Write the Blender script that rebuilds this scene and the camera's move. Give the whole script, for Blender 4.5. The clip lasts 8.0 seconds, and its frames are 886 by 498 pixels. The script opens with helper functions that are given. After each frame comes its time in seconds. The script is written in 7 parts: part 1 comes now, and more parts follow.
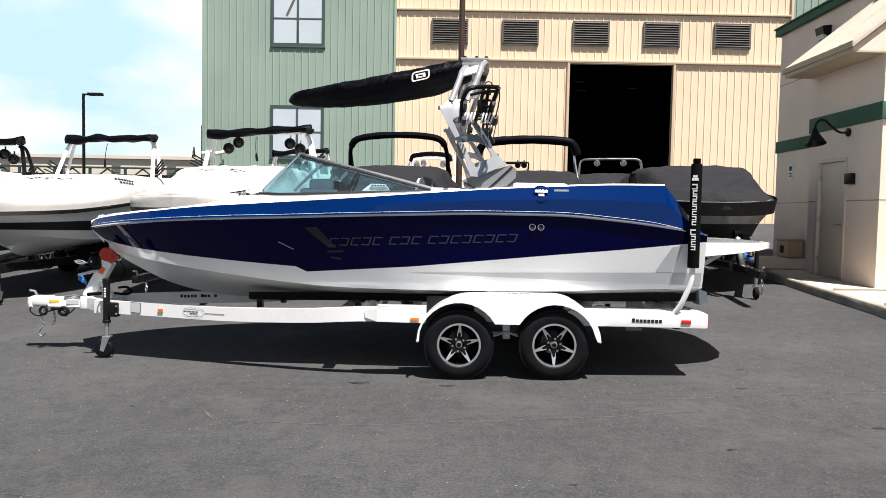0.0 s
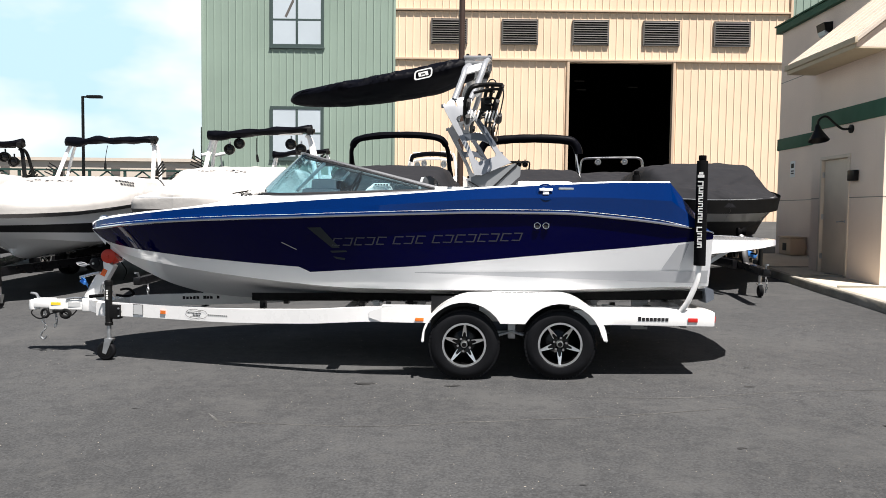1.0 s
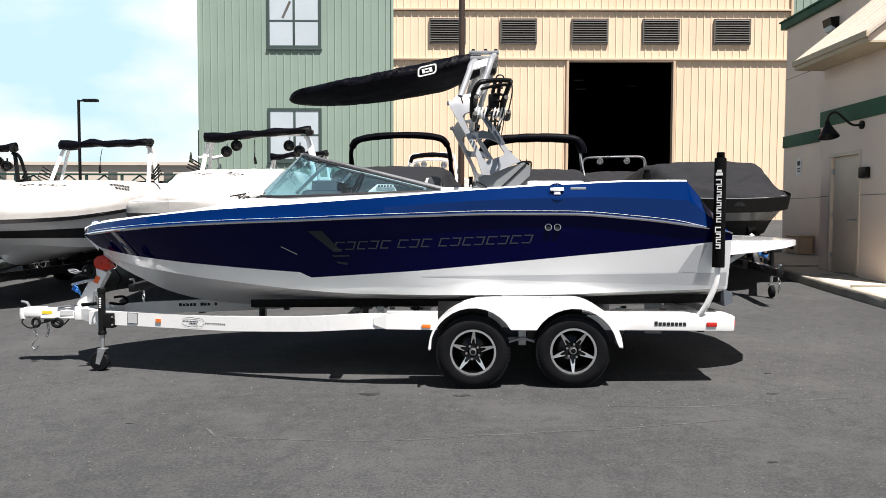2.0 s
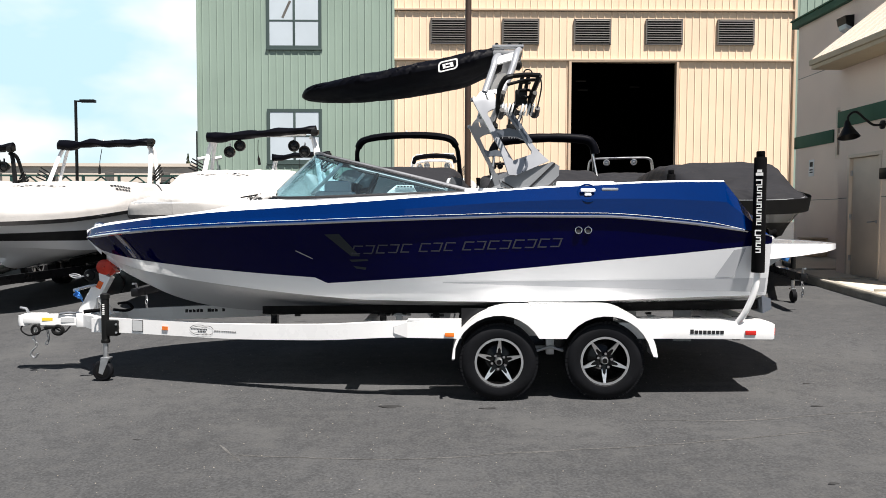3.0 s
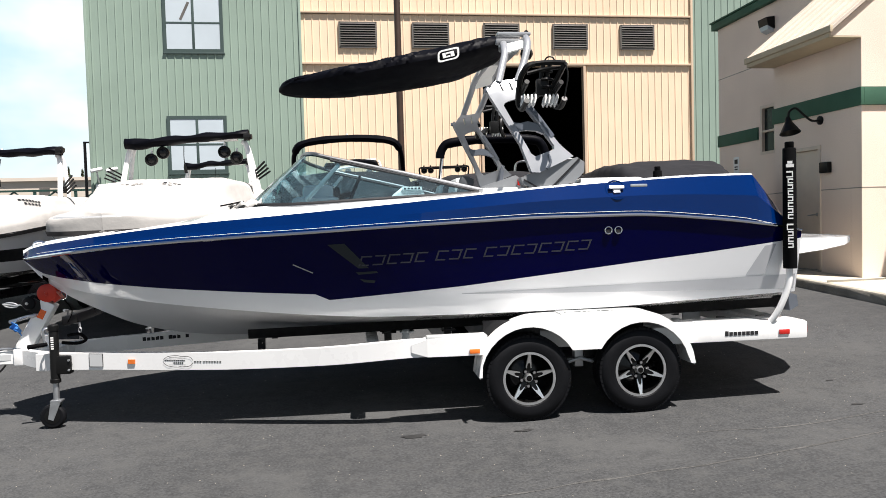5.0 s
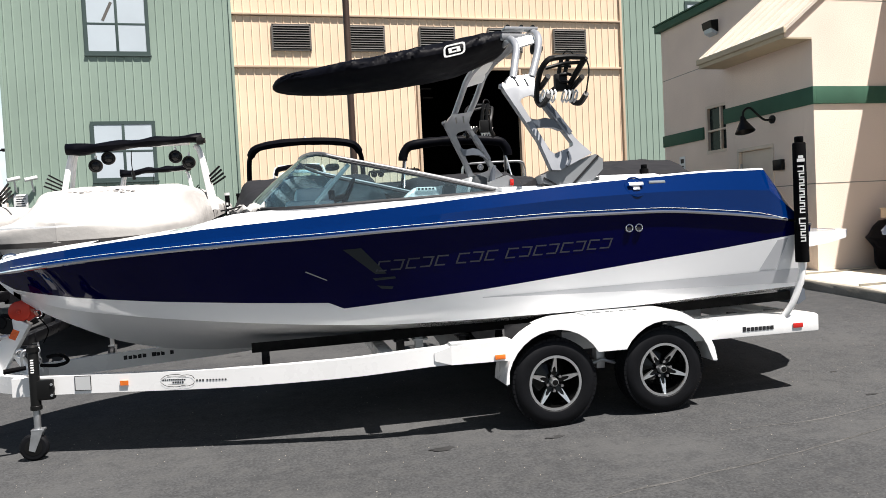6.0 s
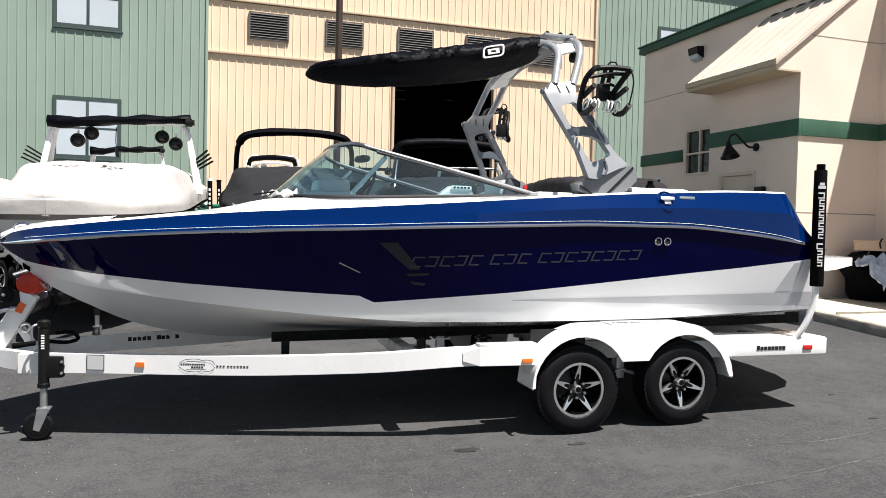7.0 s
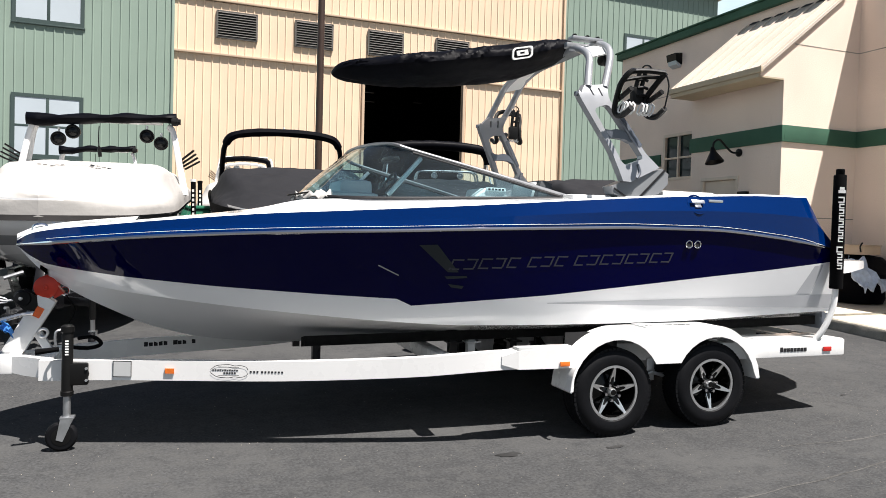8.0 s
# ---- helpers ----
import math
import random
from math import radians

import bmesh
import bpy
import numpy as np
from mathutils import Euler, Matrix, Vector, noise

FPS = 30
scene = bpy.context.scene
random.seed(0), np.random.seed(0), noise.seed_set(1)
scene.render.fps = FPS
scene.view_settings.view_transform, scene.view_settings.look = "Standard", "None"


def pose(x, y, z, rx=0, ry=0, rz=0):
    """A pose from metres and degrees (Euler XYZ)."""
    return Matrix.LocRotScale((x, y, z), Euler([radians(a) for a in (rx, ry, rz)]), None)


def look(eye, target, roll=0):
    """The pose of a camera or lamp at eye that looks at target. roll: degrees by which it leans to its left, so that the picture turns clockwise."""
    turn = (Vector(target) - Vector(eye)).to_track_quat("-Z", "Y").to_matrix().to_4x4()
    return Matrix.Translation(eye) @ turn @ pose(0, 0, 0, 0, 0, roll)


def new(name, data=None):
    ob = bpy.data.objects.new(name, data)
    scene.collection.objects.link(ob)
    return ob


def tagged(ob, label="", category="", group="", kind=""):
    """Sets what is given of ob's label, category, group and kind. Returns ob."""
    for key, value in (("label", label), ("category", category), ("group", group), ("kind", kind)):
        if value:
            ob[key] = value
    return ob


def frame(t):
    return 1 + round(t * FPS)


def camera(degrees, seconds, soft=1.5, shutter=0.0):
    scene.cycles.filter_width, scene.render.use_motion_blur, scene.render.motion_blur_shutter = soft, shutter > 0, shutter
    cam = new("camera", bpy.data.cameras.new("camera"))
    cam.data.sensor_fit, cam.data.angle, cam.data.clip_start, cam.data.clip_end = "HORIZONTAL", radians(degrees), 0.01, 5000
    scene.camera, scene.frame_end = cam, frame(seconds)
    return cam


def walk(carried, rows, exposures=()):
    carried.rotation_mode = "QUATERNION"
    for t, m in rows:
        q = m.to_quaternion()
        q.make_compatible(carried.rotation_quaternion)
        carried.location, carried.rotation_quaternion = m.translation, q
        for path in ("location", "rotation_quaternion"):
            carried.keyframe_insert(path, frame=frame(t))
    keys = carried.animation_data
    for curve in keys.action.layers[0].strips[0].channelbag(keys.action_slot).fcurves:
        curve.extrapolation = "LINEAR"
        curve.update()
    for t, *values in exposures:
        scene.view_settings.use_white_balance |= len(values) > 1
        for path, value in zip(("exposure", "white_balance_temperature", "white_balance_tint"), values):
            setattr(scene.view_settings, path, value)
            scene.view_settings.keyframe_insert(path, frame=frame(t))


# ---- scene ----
cam = camera(62.9, 8.0, soft=0.7)
PATH = [
    (0, (0.388, 0.147, 1.617), (0.381, 2.144, 1.514), 1.1),
    (0.5, (0.367, 0.157, 1.612), (0.361, 2.155, 1.511), 1.4),
    (1, (0.347, 0.194, 1.604), (0.34, 2.191, 1.502), 0.7),
    (1.5, (0.33, 0.315, 1.606), (0.323, 2.312, 1.506), 0.2),
    (3, (0.035, 0.826, 1.612), (0.041, 2.824, 1.518), 0.2),
    (3.5, (-0.121, 0.984, 1.61), (-0.088, 2.982, 1.521), -1.3),
    (4, (-0.348, 1.234, 1.618), (-0.245, 3.23, 1.53), -0.8),
    (4.5, (-0.621, 1.404, 1.611), (-0.438, 3.393, 1.525), -1.9),
    (4.7, (-0.715, 1.431, 1.595), (-0.49, 3.416, 1.515), -2.0),
    (5.8, (-1.437, 1.878, 1.613), (-0.988, 3.826, 1.535), -1.9),
    (6, (-1.538, 1.908, 1.6), (-1.052, 3.847, 1.527), -2.8),
    (6.5, (-1.872, 2.001, 1.598), (-1.308, 3.918, 1.53), -1.3),
    (7, (-2.113, 2.107, 1.565), (-1.499, 4.009, 1.503), 1.3),
    (7.5, (-2.366, 2.253, 1.554), (-1.702, 4.139, 1.498), 0.4),
    (8, (-2.633, 2.363, 1.542), (-1.91, 4.227, 1.492), 1.5),
]
walk(cam, [(t, look(eye, target, roll)) for t, eye, target, roll in PATH])

# ---- light ----
scene.view_settings.exposure = 1.12
world = bpy.data.worlds.new("sky")
scene.world = world
world.use_nodes = True
wn = world.node_tree.nodes
sky = wn.new("ShaderNodeTexSky")
sky.sky_type, sky.sun_disc = "NISHITA", False
sky.sun_elevation, sky.sun_rotation = radians(66), radians(145)
sky.air_density, sky.dust_density, sky.ozone_density = 1.0, 1.0, 1.0
wn["Background"].inputs["Strength"].default_value = 0.029
world.node_tree.links.new(sky.outputs[0], wn["Background"].inputs["Color"])
sun = new("sun", bpy.data.lights.new("sun", "SUN"))
sun.data.energy, sun.data.angle, sun.data.color = 5.0, radians(0.53), (1.0, 0.945, 0.90)
sun.matrix_world = look((2.5, -3.6, 10), (0, 0, 0))


# ---- materials ----
def shader(name, colour, rough=0.5, metal=0.0, coat=0.0, spec=0.5, mottle=0.0, scale=3.0, grain=0.0, grain_scale=120.0,
           bump=0.0, bump_scale=60.0, each=0.0, trans=0.0, ior=1.45, flake=0.0):
    """A surface: base colour with slow mottling and fine grain, gloss, and small relief."""
    m = bpy.data.materials.new(name)
    m.use_nodes = True
    nt = m.node_tree
    n, link = nt.nodes, nt.links.new
    p = n["Principled BSDF"]
    p.inputs["Base Color"].default_value = (*colour, 1)
    p.inputs["Roughness"].default_value = rough
    p.inputs["Metallic"].default_value = metal
    p.inputs["Coat Weight"].default_value = coat
    p.inputs["Coat Roughness"].default_value = 0.03
    p.inputs["Specular IOR Level"].default_value = spec
    p.inputs["Transmission Weight"].default_value = trans
    p.inputs["IOR"].default_value = ior
    at = n.new("ShaderNodeTexCoord").outputs["Object"]
    geo = n.new("ShaderNodeNewGeometry").outputs["Position"]
    col = None

    def noise_of(s, detail=4.0, where=geo):
        t = n.new("ShaderNodeTexNoise")
        t.inputs["Scale"].default_value, t.inputs["Detail"].default_value = s, detail
        link(where, t.inputs["Vector"])
        return t.outputs["Fac"]

    def scaled(fac, low, high):
        r = n.new("ShaderNodeMapRange")
        r.inputs["From Min"].default_value, r.inputs["From Max"].default_value = 0.3, 0.7
        r.inputs["To Min"].default_value, r.inputs["To Max"].default_value = low, high
        link(fac, r.inputs["Value"])
        return r.outputs["Result"]

    def times(col, fac):
        x = n.new("ShaderNodeMix")
        x.data_type, x.blend_type = "RGBA", "MULTIPLY"
        x.inputs[0].default_value = 1.0
        if col is None:
            x.inputs[6].default_value = (*colour, 1)
        else:
            link(col, x.inputs[6])
        link(fac, x.inputs[7])
        return x.outputs[2]

    if mottle:
        col = times(col, scaled(noise_of(scale, 6.0), 1 - mottle, 1 + mottle))
    if grain:
        col = times(col, scaled(noise_of(grain_scale, 2.0), 1 - grain, 1 + grain))
    if each:
        r = n.new("ShaderNodeMapRange")
        r.inputs["To Min"].default_value, r.inputs["To Max"].default_value = 1 - each, 1 + each
        link(n.new("ShaderNodeObjectInfo").outputs["Random"], r.inputs["Value"])
        col = times(col, r.outputs["Result"])
    if flake:
        v = n.new("ShaderNodeTexVoronoi")
        v.inputs["Scale"].default_value = 900.0
        link(at, v.inputs["Vector"])
        r = n.new("ShaderNodeMapRange")
        r.inputs["To Min"].default_value, r.inputs["To Max"].default_value = 1 - flake, 1 + flake
        link(v.outputs["Distance"], r.inputs["Value"])
        col = times(col, r.outputs["Result"])
    if col is not None:
        link(col, p.inputs["Base Color"])
        link(scaled(noise_of(scale * 2.3, 5.0), max(rough - 0.06, 0.0), min(rough + 0.06, 1.0)), p.inputs["Roughness"])
    if bump:
        b = n.new("ShaderNodeBump")
        b.inputs["Strength"].default_value, b.inputs["Distance"].default_value = bump, 0.01
        link(noise_of(bump_scale, 4.0), b.inputs["Height"])
        link(b.outputs["Normal"], p.inputs["Normal"])
    return m


def asphalt_material():
    """Worn asphalt: stone grain, large pale and dark patches, oil spots and fine sealed cracks."""
    m = shader("asphalt", (0.050, 0.051, 0.052), 0.92, spec=0.25, mottle=0.17, scale=0.35, grain=0.3, grain_scale=55, bump=0.28, bump_scale=90)
    nt = m.node_tree
    n, link = nt.nodes, nt.links.new
    p = n["Principled BSDF"]
    base = p.inputs["Base Color"].links[0].from_socket
    geo = n.new("ShaderNodeNewGeometry").outputs["Position"]

    def mask(tex, low, high, out="Fac"):
        r = n.new("ShaderNodeMapRange")
        r.inputs["From Min"].default_value, r.inputs["From Max"].default_value = low, high
        link(tex.outputs[out], r.inputs["Value"])
        return r.outputs["Result"]

    def over(base, fac, colour, kind="MIX"):
        x = n.new("ShaderNodeMix")
        x.data_type, x.blend_type = "RGBA", kind
        link(fac, x.inputs[0])
        link(base, x.inputs[6])
        x.inputs[7].default_value = (*colour, 1)
        return x.outputs[2]

    big = n.new("ShaderNodeTexNoise")
    big.inputs["Scale"].default_value, big.inputs["Detail"].default_value = 0.9, 8.0
    link(geo, big.inputs["Vector"])
    base = over(base, mask(big, 0.52, 0.75), (0.0725, 0.073, 0.072))
    spots = n.new("ShaderNodeTexNoise")
    spots.inputs["Scale"].default_value, spots.inputs["Detail"].default_value = 3.1, 3.0
    link(geo, spots.inputs["Vector"])
    base = over(base, mask(spots, 0.70, 0.78), (0.03, 0.03, 0.03))
    # pale scuffs drawn out along the lot
    stretch = n.new("ShaderNodeMapping")
    stretch.inputs["Scale"].default_value = (0.22, 2.6, 1.0)
    stretch.inputs["Rotation"].default_value = (0, 0, radians(6))
    link(geo, stretch.inputs["Vector"])
    scuff = n.new("ShaderNodeTexNoise")
    scuff.inputs["Scale"].default_value, scuff.inputs["Detail"].default_value = 1.6, 6.0
    link(stretch.outputs[0], scuff.inputs["Vector"])
    base = over(base, mask(scuff, 0.64, 0.95), (0.078, 0.078, 0.077))
    # worn patches a hand or two wide
    worn = n.new("ShaderNodeTexNoise")
    worn.inputs["Scale"].default_value, worn.inputs["Detail"].default_value, worn.inputs["Roughness"].default_value = 7.0, 9.0, 0.72
    link(geo, worn.inputs["Vector"])
    base = over(base, mask(worn, 0.5, 0.78), (0.068, 0.068, 0.066))
    base = over(base, mask(worn, 0.47, 0.25), (0.033, 0.034, 0.035))
    stones = n.new("ShaderNodeTexVoronoi")
    stones.inputs["Scale"].default_value = 38.0
    link(geo, stones.inputs["Vector"])
    base = over(base, mask(stones, 0.13, 0.02, "Distance"), (0.117, 0.117, 0.113))
    link(base, p.inputs["Base Color"])
    return m


ASPHALT = asphalt_material()
CONCRETE = shader("concrete", (0.5, 0.45, 0.36), 0.9, spec=0.2, mottle=0.12, scale=1.1, grain=0.12, grain_scale=90, bump=0.3)
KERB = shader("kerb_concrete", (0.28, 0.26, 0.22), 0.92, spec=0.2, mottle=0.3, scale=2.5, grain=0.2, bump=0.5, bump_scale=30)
STUCCO = shader("stucco", (0.82, 0.68, 0.575), 0.93, spec=0.2, mottle=0.07, scale=0.8, grain=0.08, grain_scale=60, bump=0.45, bump_scale=70)
TAN = shader("tan_metal_siding", (0.80, 0.61, 0.435), 0.55, spec=0.4, mottle=0.05, scale=0.5, grain=0.03)
TAN_TRIM = shader("tan_trim", (0.55, 0.42, 0.30), 0.55, spec=0.4, mottle=0.06, scale=0.7)
GREEN = shader("green_metal_siding", (0.25, 0.325, 0.27), 0.5, spec=0.4, mottle=0.06, scale=0.4, grain=0.03)
GREEN_BAND = shader("green_band", (0.045, 0.115, 0.075), 0.75, spec=0.3, mottle=0.15, scale=1.5, grain=0.1)
FRAME_GREEN = shader("dark_green_frame", (0.05, 0.075, 0.07), 0.45)
ROOFING = shader("standing_seam_tan", (0.57, 0.50, 0.425), 0.5, spec=0.4, mottle=0.08, scale=1.2)
SOFFIT = shader("soffit_paint", (0.5, 0.42, 0.3), 0.8, mottle=0.06)
# near black: the shade inside things is put into this colour
DARK = shader("interior_shade", (0.012, 0.012, 0.012), 0.9, spec=0.1, mottle=0.3)
LOUVRE = shader("louvre_metal", (0.115, 0.105, 0.095), 0.6, mottle=0.1)
GLASS_BLIND = shader("window_with_blind", (0.5, 0.56, 0.6), 0.06, coat=0.6, mottle=0.05, scale=0.6)
GLASS_DARK = shader("dark_window", (0.012, 0.02, 0.02), 0.05, coat=0.15, spec=0.3, mottle=0.4, scale=2)
DOOR_PAINT = shader("door_paint", (0.65, 0.55, 0.445), 0.6, mottle=0.05)
BROWN_POLE = shader("brown_pole_paint", (0.045, 0.025, 0.017), 0.5, mottle=0.15)
BLACK_METAL = shader("black_metal", (0.006, 0.006, 0.006), 0.4, spec=0.25, mottle=0.2, scale=8)
WHITE_GEL = shader("white_gelcoat", (0.88, 0.885, 0.89), 0.14, coat=0.8, mottle=0.02, scale=2)
GREY_GEL = shader("silver_grey_gelcoat", (0.33, 0.34, 0.35), 0.2, coat=0.8, mottle=0.05)
NAVY = shader("navy_gelcoat", (0.0001, 0.0003, 0.031), 0.05, coat=0.3, spec=0.0, mottle=0.05, scale=2, flake=0.25)
BLUE = shader("metallic_blue_gelcoat", (0.0001, 0.0135, 0.080), 0.05, metal=0.0, coat=0.5, spec=0.0, flake=0.5, mottle=0.03)
GRAPHITE = shader("graphite_lettering", (0.042, 0.044, 0.06), 0.4, coat=0.2, spec=0.3, mottle=0.1)
TEAL_GRAPHIC = shader("dark_teal_graphic", (0.012, 0.018, 0.022), 0.35, coat=0.3, spec=0.3, mottle=0.1)
SWEEP = shader("silver_sweep_gelcoat", (0.52, 0.53, 0.55), 0.2, coat=0.6, mottle=0.04)
FRAME_METAL = shader("dark_anodised_frame", (0.27, 0.275, 0.285), 0.38, metal=0.85, mottle=0.06)
CHROME = shader("chrome", (0.75, 0.76, 0.78), 0.12, metal=1.0, mottle=0.03)
RAIL = shader("polished_rub_rail", (0.80, 0.81, 0.83), 0.07, metal=1.0)
TOWER = shader("silver_grey_tower_paint", (0.33, 0.342, 0.36), 0.34, metal=0.3, coat=0.4, mottle=0.04, scale=4)
TOWER_DARK = shader("dark_grey_tower_paint", (0.12, 0.135, 0.16), 0.35, metal=0.3, coat=0.3, mottle=0.06)
POD = shader("grey_pod_plastic", (0.23, 0.24, 0.25), 0.4, coat=0.2, mottle=0.05)
ALUMINIUM = shader("brushed_aluminium", (0.62, 0.62, 0.62), 0.3, metal=1.0, mottle=0.06)
STEEL = shader("galvanised_steel", (0.45, 0.46, 0.47), 0.42, metal=0.9, mottle=0.2, scale=12)
BOOT = shader("black_canvas", (0.0018, 0.002, 0.0038), 0.5, spec=0.06, mottle=0.2, scale=6, grain=0.15, grain_scale=400, bump=0.35, bump_scale=14)
WHITE_COVER = shader("white_canvas", (0.43, 0.415, 0.395), 0.85, spec=0.2, mottle=0.06, scale=1.2, grain=0.04, grain_scale=300, bump=0.8, bump_scale=6)
DARK_HEM = shader("black_hem", (0.004, 0.004, 0.004), 0.8, spec=0.15, mottle=0.2)
GREY_COVER = shader("charcoal_canvas", (0.0158, 0.016, 0.0185), 0.8, spec=0.2, mottle=0.12, scale=1.3, grain=0.1, grain_scale=300, bump=0.6, bump_scale=4)
COVER_HEM = shader("grey_hem", (0.05, 0.046, 0.045), 0.8, mottle=0.15, bump=0.4, bump_scale=9)
WHITE_PAINT = shader("white_trailer_paint", (0.80, 0.80, 0.79), 0.28, coat=0.5, mottle=0.03, scale=3)
GREY_PAINT = shader("grey_shaded_paint", (0.5, 0.51, 0.51), 0.35, coat=0.3, mottle=0.05)
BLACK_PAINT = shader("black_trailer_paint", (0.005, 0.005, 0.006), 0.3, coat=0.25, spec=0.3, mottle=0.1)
RUBBER = shader("tyre_rubber", (0.0035, 0.0038, 0.005), 0.6, spec=0.2, mottle=0.25, scale=9, grain=0.2, bump=0.08, bump_scale=120)
RIM_BLACK = shader("gloss_black_rim", (0.003, 0.003, 0.003), 0.2, coat=0.2, spec=0.25, mottle=0.1)
MACHINED = shader("machined_alloy", (0.85, 0.85, 0.85), 0.34, metal=1.0, mottle=0.06, scale=20)
CARPET = shader("black_bunk_carpet", (0.008, 0.008, 0.008), 0.95, spec=0.1, mottle=0.3, scale=20, bump=0.5, bump_scale=250)
RED = shader("red_urethane", (0.5, 0.03, 0.012), 0.4, mottle=0.12, scale=15)
RED_LENS = shader("red_lens", (0.5, 0.015, 0.01), 0.12, coat=1.0, mottle=0.1, scale=40)
AMBER = shader("amber_lens", (0.75, 0.17, 0.02), 0.12, coat=1.0, mottle=0.1, scale=40)
ORANGE = shader("orange_reflector", (0.8, 0.13, 0.02), 0.2, coat=0.6, mottle=0.1, scale=40)
YELLOW = shader("yellow_sticker", (0.8, 0.55, 0.03), 0.5, mottle=0.06, scale=30)
PAPER = shader("white_print", (0.78, 0.78, 0.76), 0.6, mottle=0.04)
INK = shader("black_print", (0.01, 0.01, 0.012), 0.6, mottle=0.1)
FOAM = shader("black_foam_sleeve", (0.003, 0.003, 0.0035), 0.85, spec=0.08, mottle=0.2, bump=0.2, bump_scale=150)
VINYL_WHITE = shader("white_vinyl", (0.75, 0.75, 0.74), 0.45, mottle=0.05, bump=0.1, bump_scale=40)
LINER = shader("grey_cockpit_liner", (0.3, 0.31, 0.32), 0.5, mottle=0.06)
VINYL_GREY = shader("dark_grey_vinyl", (0.06, 0.065, 0.07), 0.5, mottle=0.1, bump=0.1, bump_scale=40)
BLUE_RAG = shader("blue_rag", (0.05, 0.22, 0.6), 0.85, mottle=0.15, scale=20)
TOWEL = shader("pale_blue_towel", (0.5, 0.56, 0.66), 0.95, mottle=0.2, scale=12, bump=0.8, bump_scale=60)
GREEN_PLASTIC = shader("green_plastic", (0.02, 0.16, 0.09), 0.5, mottle=0.1)
BARK = shader("bark", (0.06, 0.04, 0.025), 0.9, mottle=0.3)
NEEDLES = shader("dark_foliage", (0.025, 0.045, 0.02), 0.8, mottle=0.3, scale=4)
RACKING = shader("dark_green_racking", (0.02, 0.055, 0.045), 0.5, mottle=0.2)
FAR_WALL = shader("far_tan_wall", (0.60, 0.53, 0.45), 0.9, mottle=0.06, scale=0.2)


def clear_glass(name, tint, veil=0.0):
    m = bpy.data.materials.new(name)
    m.use_nodes = True
    n, link = m.node_tree.nodes, m.node_tree.links.new
    see, shine, mix, fres = n.new("ShaderNodeBsdfTransparent"), n.new("ShaderNodeBsdfGlossy"), n.new("ShaderNodeMixShader"), n.new("ShaderNodeLayerWeight")
    see.inputs["Color"].default_value = (*tint, 1)
    shine.inputs["Roughness"].default_value = 0.02
    fres.inputs["Blend"].default_value = 0.5
    steep, gloss = n.new("ShaderNodeMath"), n.new("ShaderNodeMath")
    steep.operation, gloss.operation = "POWER", "MULTIPLY_ADD"
    steep.inputs[1].default_value = 5.0
    gloss.inputs[1].default_value, gloss.inputs[2].default_value = 0.96, 0.04
    link(fres.outputs["Facing"], steep.inputs[0])
    link(steep.outputs[0], gloss.inputs[0])
    link(gloss.outputs[0], mix.inputs[0])
    link(see.outputs[0], mix.inputs[1])
    link(shine.outputs[0], mix.inputs[2])
    # pale diffuse film paints a light haze on the glass to brighten it
    if veil:
        film, veiled, veil_noise = n.new("ShaderNodeBsdfDiffuse"), n.new("ShaderNodeMixShader"), n.new("ShaderNodeTexNoise")
        film.inputs["Color"].default_value = (0.75, 0.80, 0.80, 1)
        veil_noise.inputs["Scale"].default_value = 5.0
        veil_noise.inputs["Detail"].default_value = 6.0
        amount = n.new("ShaderNodeMath")
        amount.operation = "MULTIPLY"
        amount.inputs[1].default_value = veil * 2
        link(veil_noise.outputs["Fac"], amount.inputs[0])
        link(amount.outputs[0], veiled.inputs[0])
        link(mix.outputs[0], veiled.inputs[1])
        link(film.outputs[0], veiled.inputs[2])
        mix = veiled
    link(mix.outputs[0], n["Material Output"].inputs["Surface"])
    return m


def sky_glow():
    """Thin bright cloud with a few pale blue gaps."""
    m = bpy.data.materials.new("cloudy_sky")
    m.use_nodes = True
    n, link = m.node_tree.nodes, m.node_tree.links.new
    n.remove(n["Principled BSDF"])
    e, t, r = n.new("ShaderNodeEmission"), n.new("ShaderNodeTexNoise"), n.new("ShaderNodeValToRGB")
    p, k = n.new("ShaderNodeTexCoord"), n.new("ShaderNodeMapping")
    k.inputs["Scale"].default_value = (0.006, 0.006, 0.012)
    link(p.outputs["Object"], k.inputs["Vector"])
    link(k.outputs[0], t.inputs["Vector"])
    t.inputs["Scale"].default_value, t.inputs["Detail"].default_value = 1.0, 4.0
    r.color_ramp.elements[0].position, r.color_ramp.elements[0].color = 0.38, (0.60, 0.85, 0.97, 1)
    r.color_ramp.elements[1].position, r.color_ramp.elements[1].color = 0.62, (0.93, 0.99, 1.0, 1)
    link(t.outputs["Fac"], r.inputs[0])
    link(r.outputs[0], e.inputs["Color"])
    e.inputs["Strength"].default_value = 0.5
    link(e.outputs[0], n["Material Output"].inputs["Surface"])
    return m


SKY_GLOW = sky_glow()
# pale glow for the added ring that fills the shaded sides
FILL_GLOW = bpy.data.materials.new("fill_glow")
FILL_GLOW.use_nodes = True
fill_emission = FILL_GLOW.node_tree.nodes.new("ShaderNodeEmission")
fill_emission.inputs["Color"].default_value, fill_emission.inputs["Strength"].default_value = (0.81, 0.935, 1.03, 1), 0.275
FILL_GLOW.node_tree.links.new(fill_emission.outputs[0], FILL_GLOW.node_tree.nodes["Material Output"].inputs["Surface"])
GLASS = clear_glass("tinted_windscreen_glass", (0.74, 0.885, 0.92), 0.010)


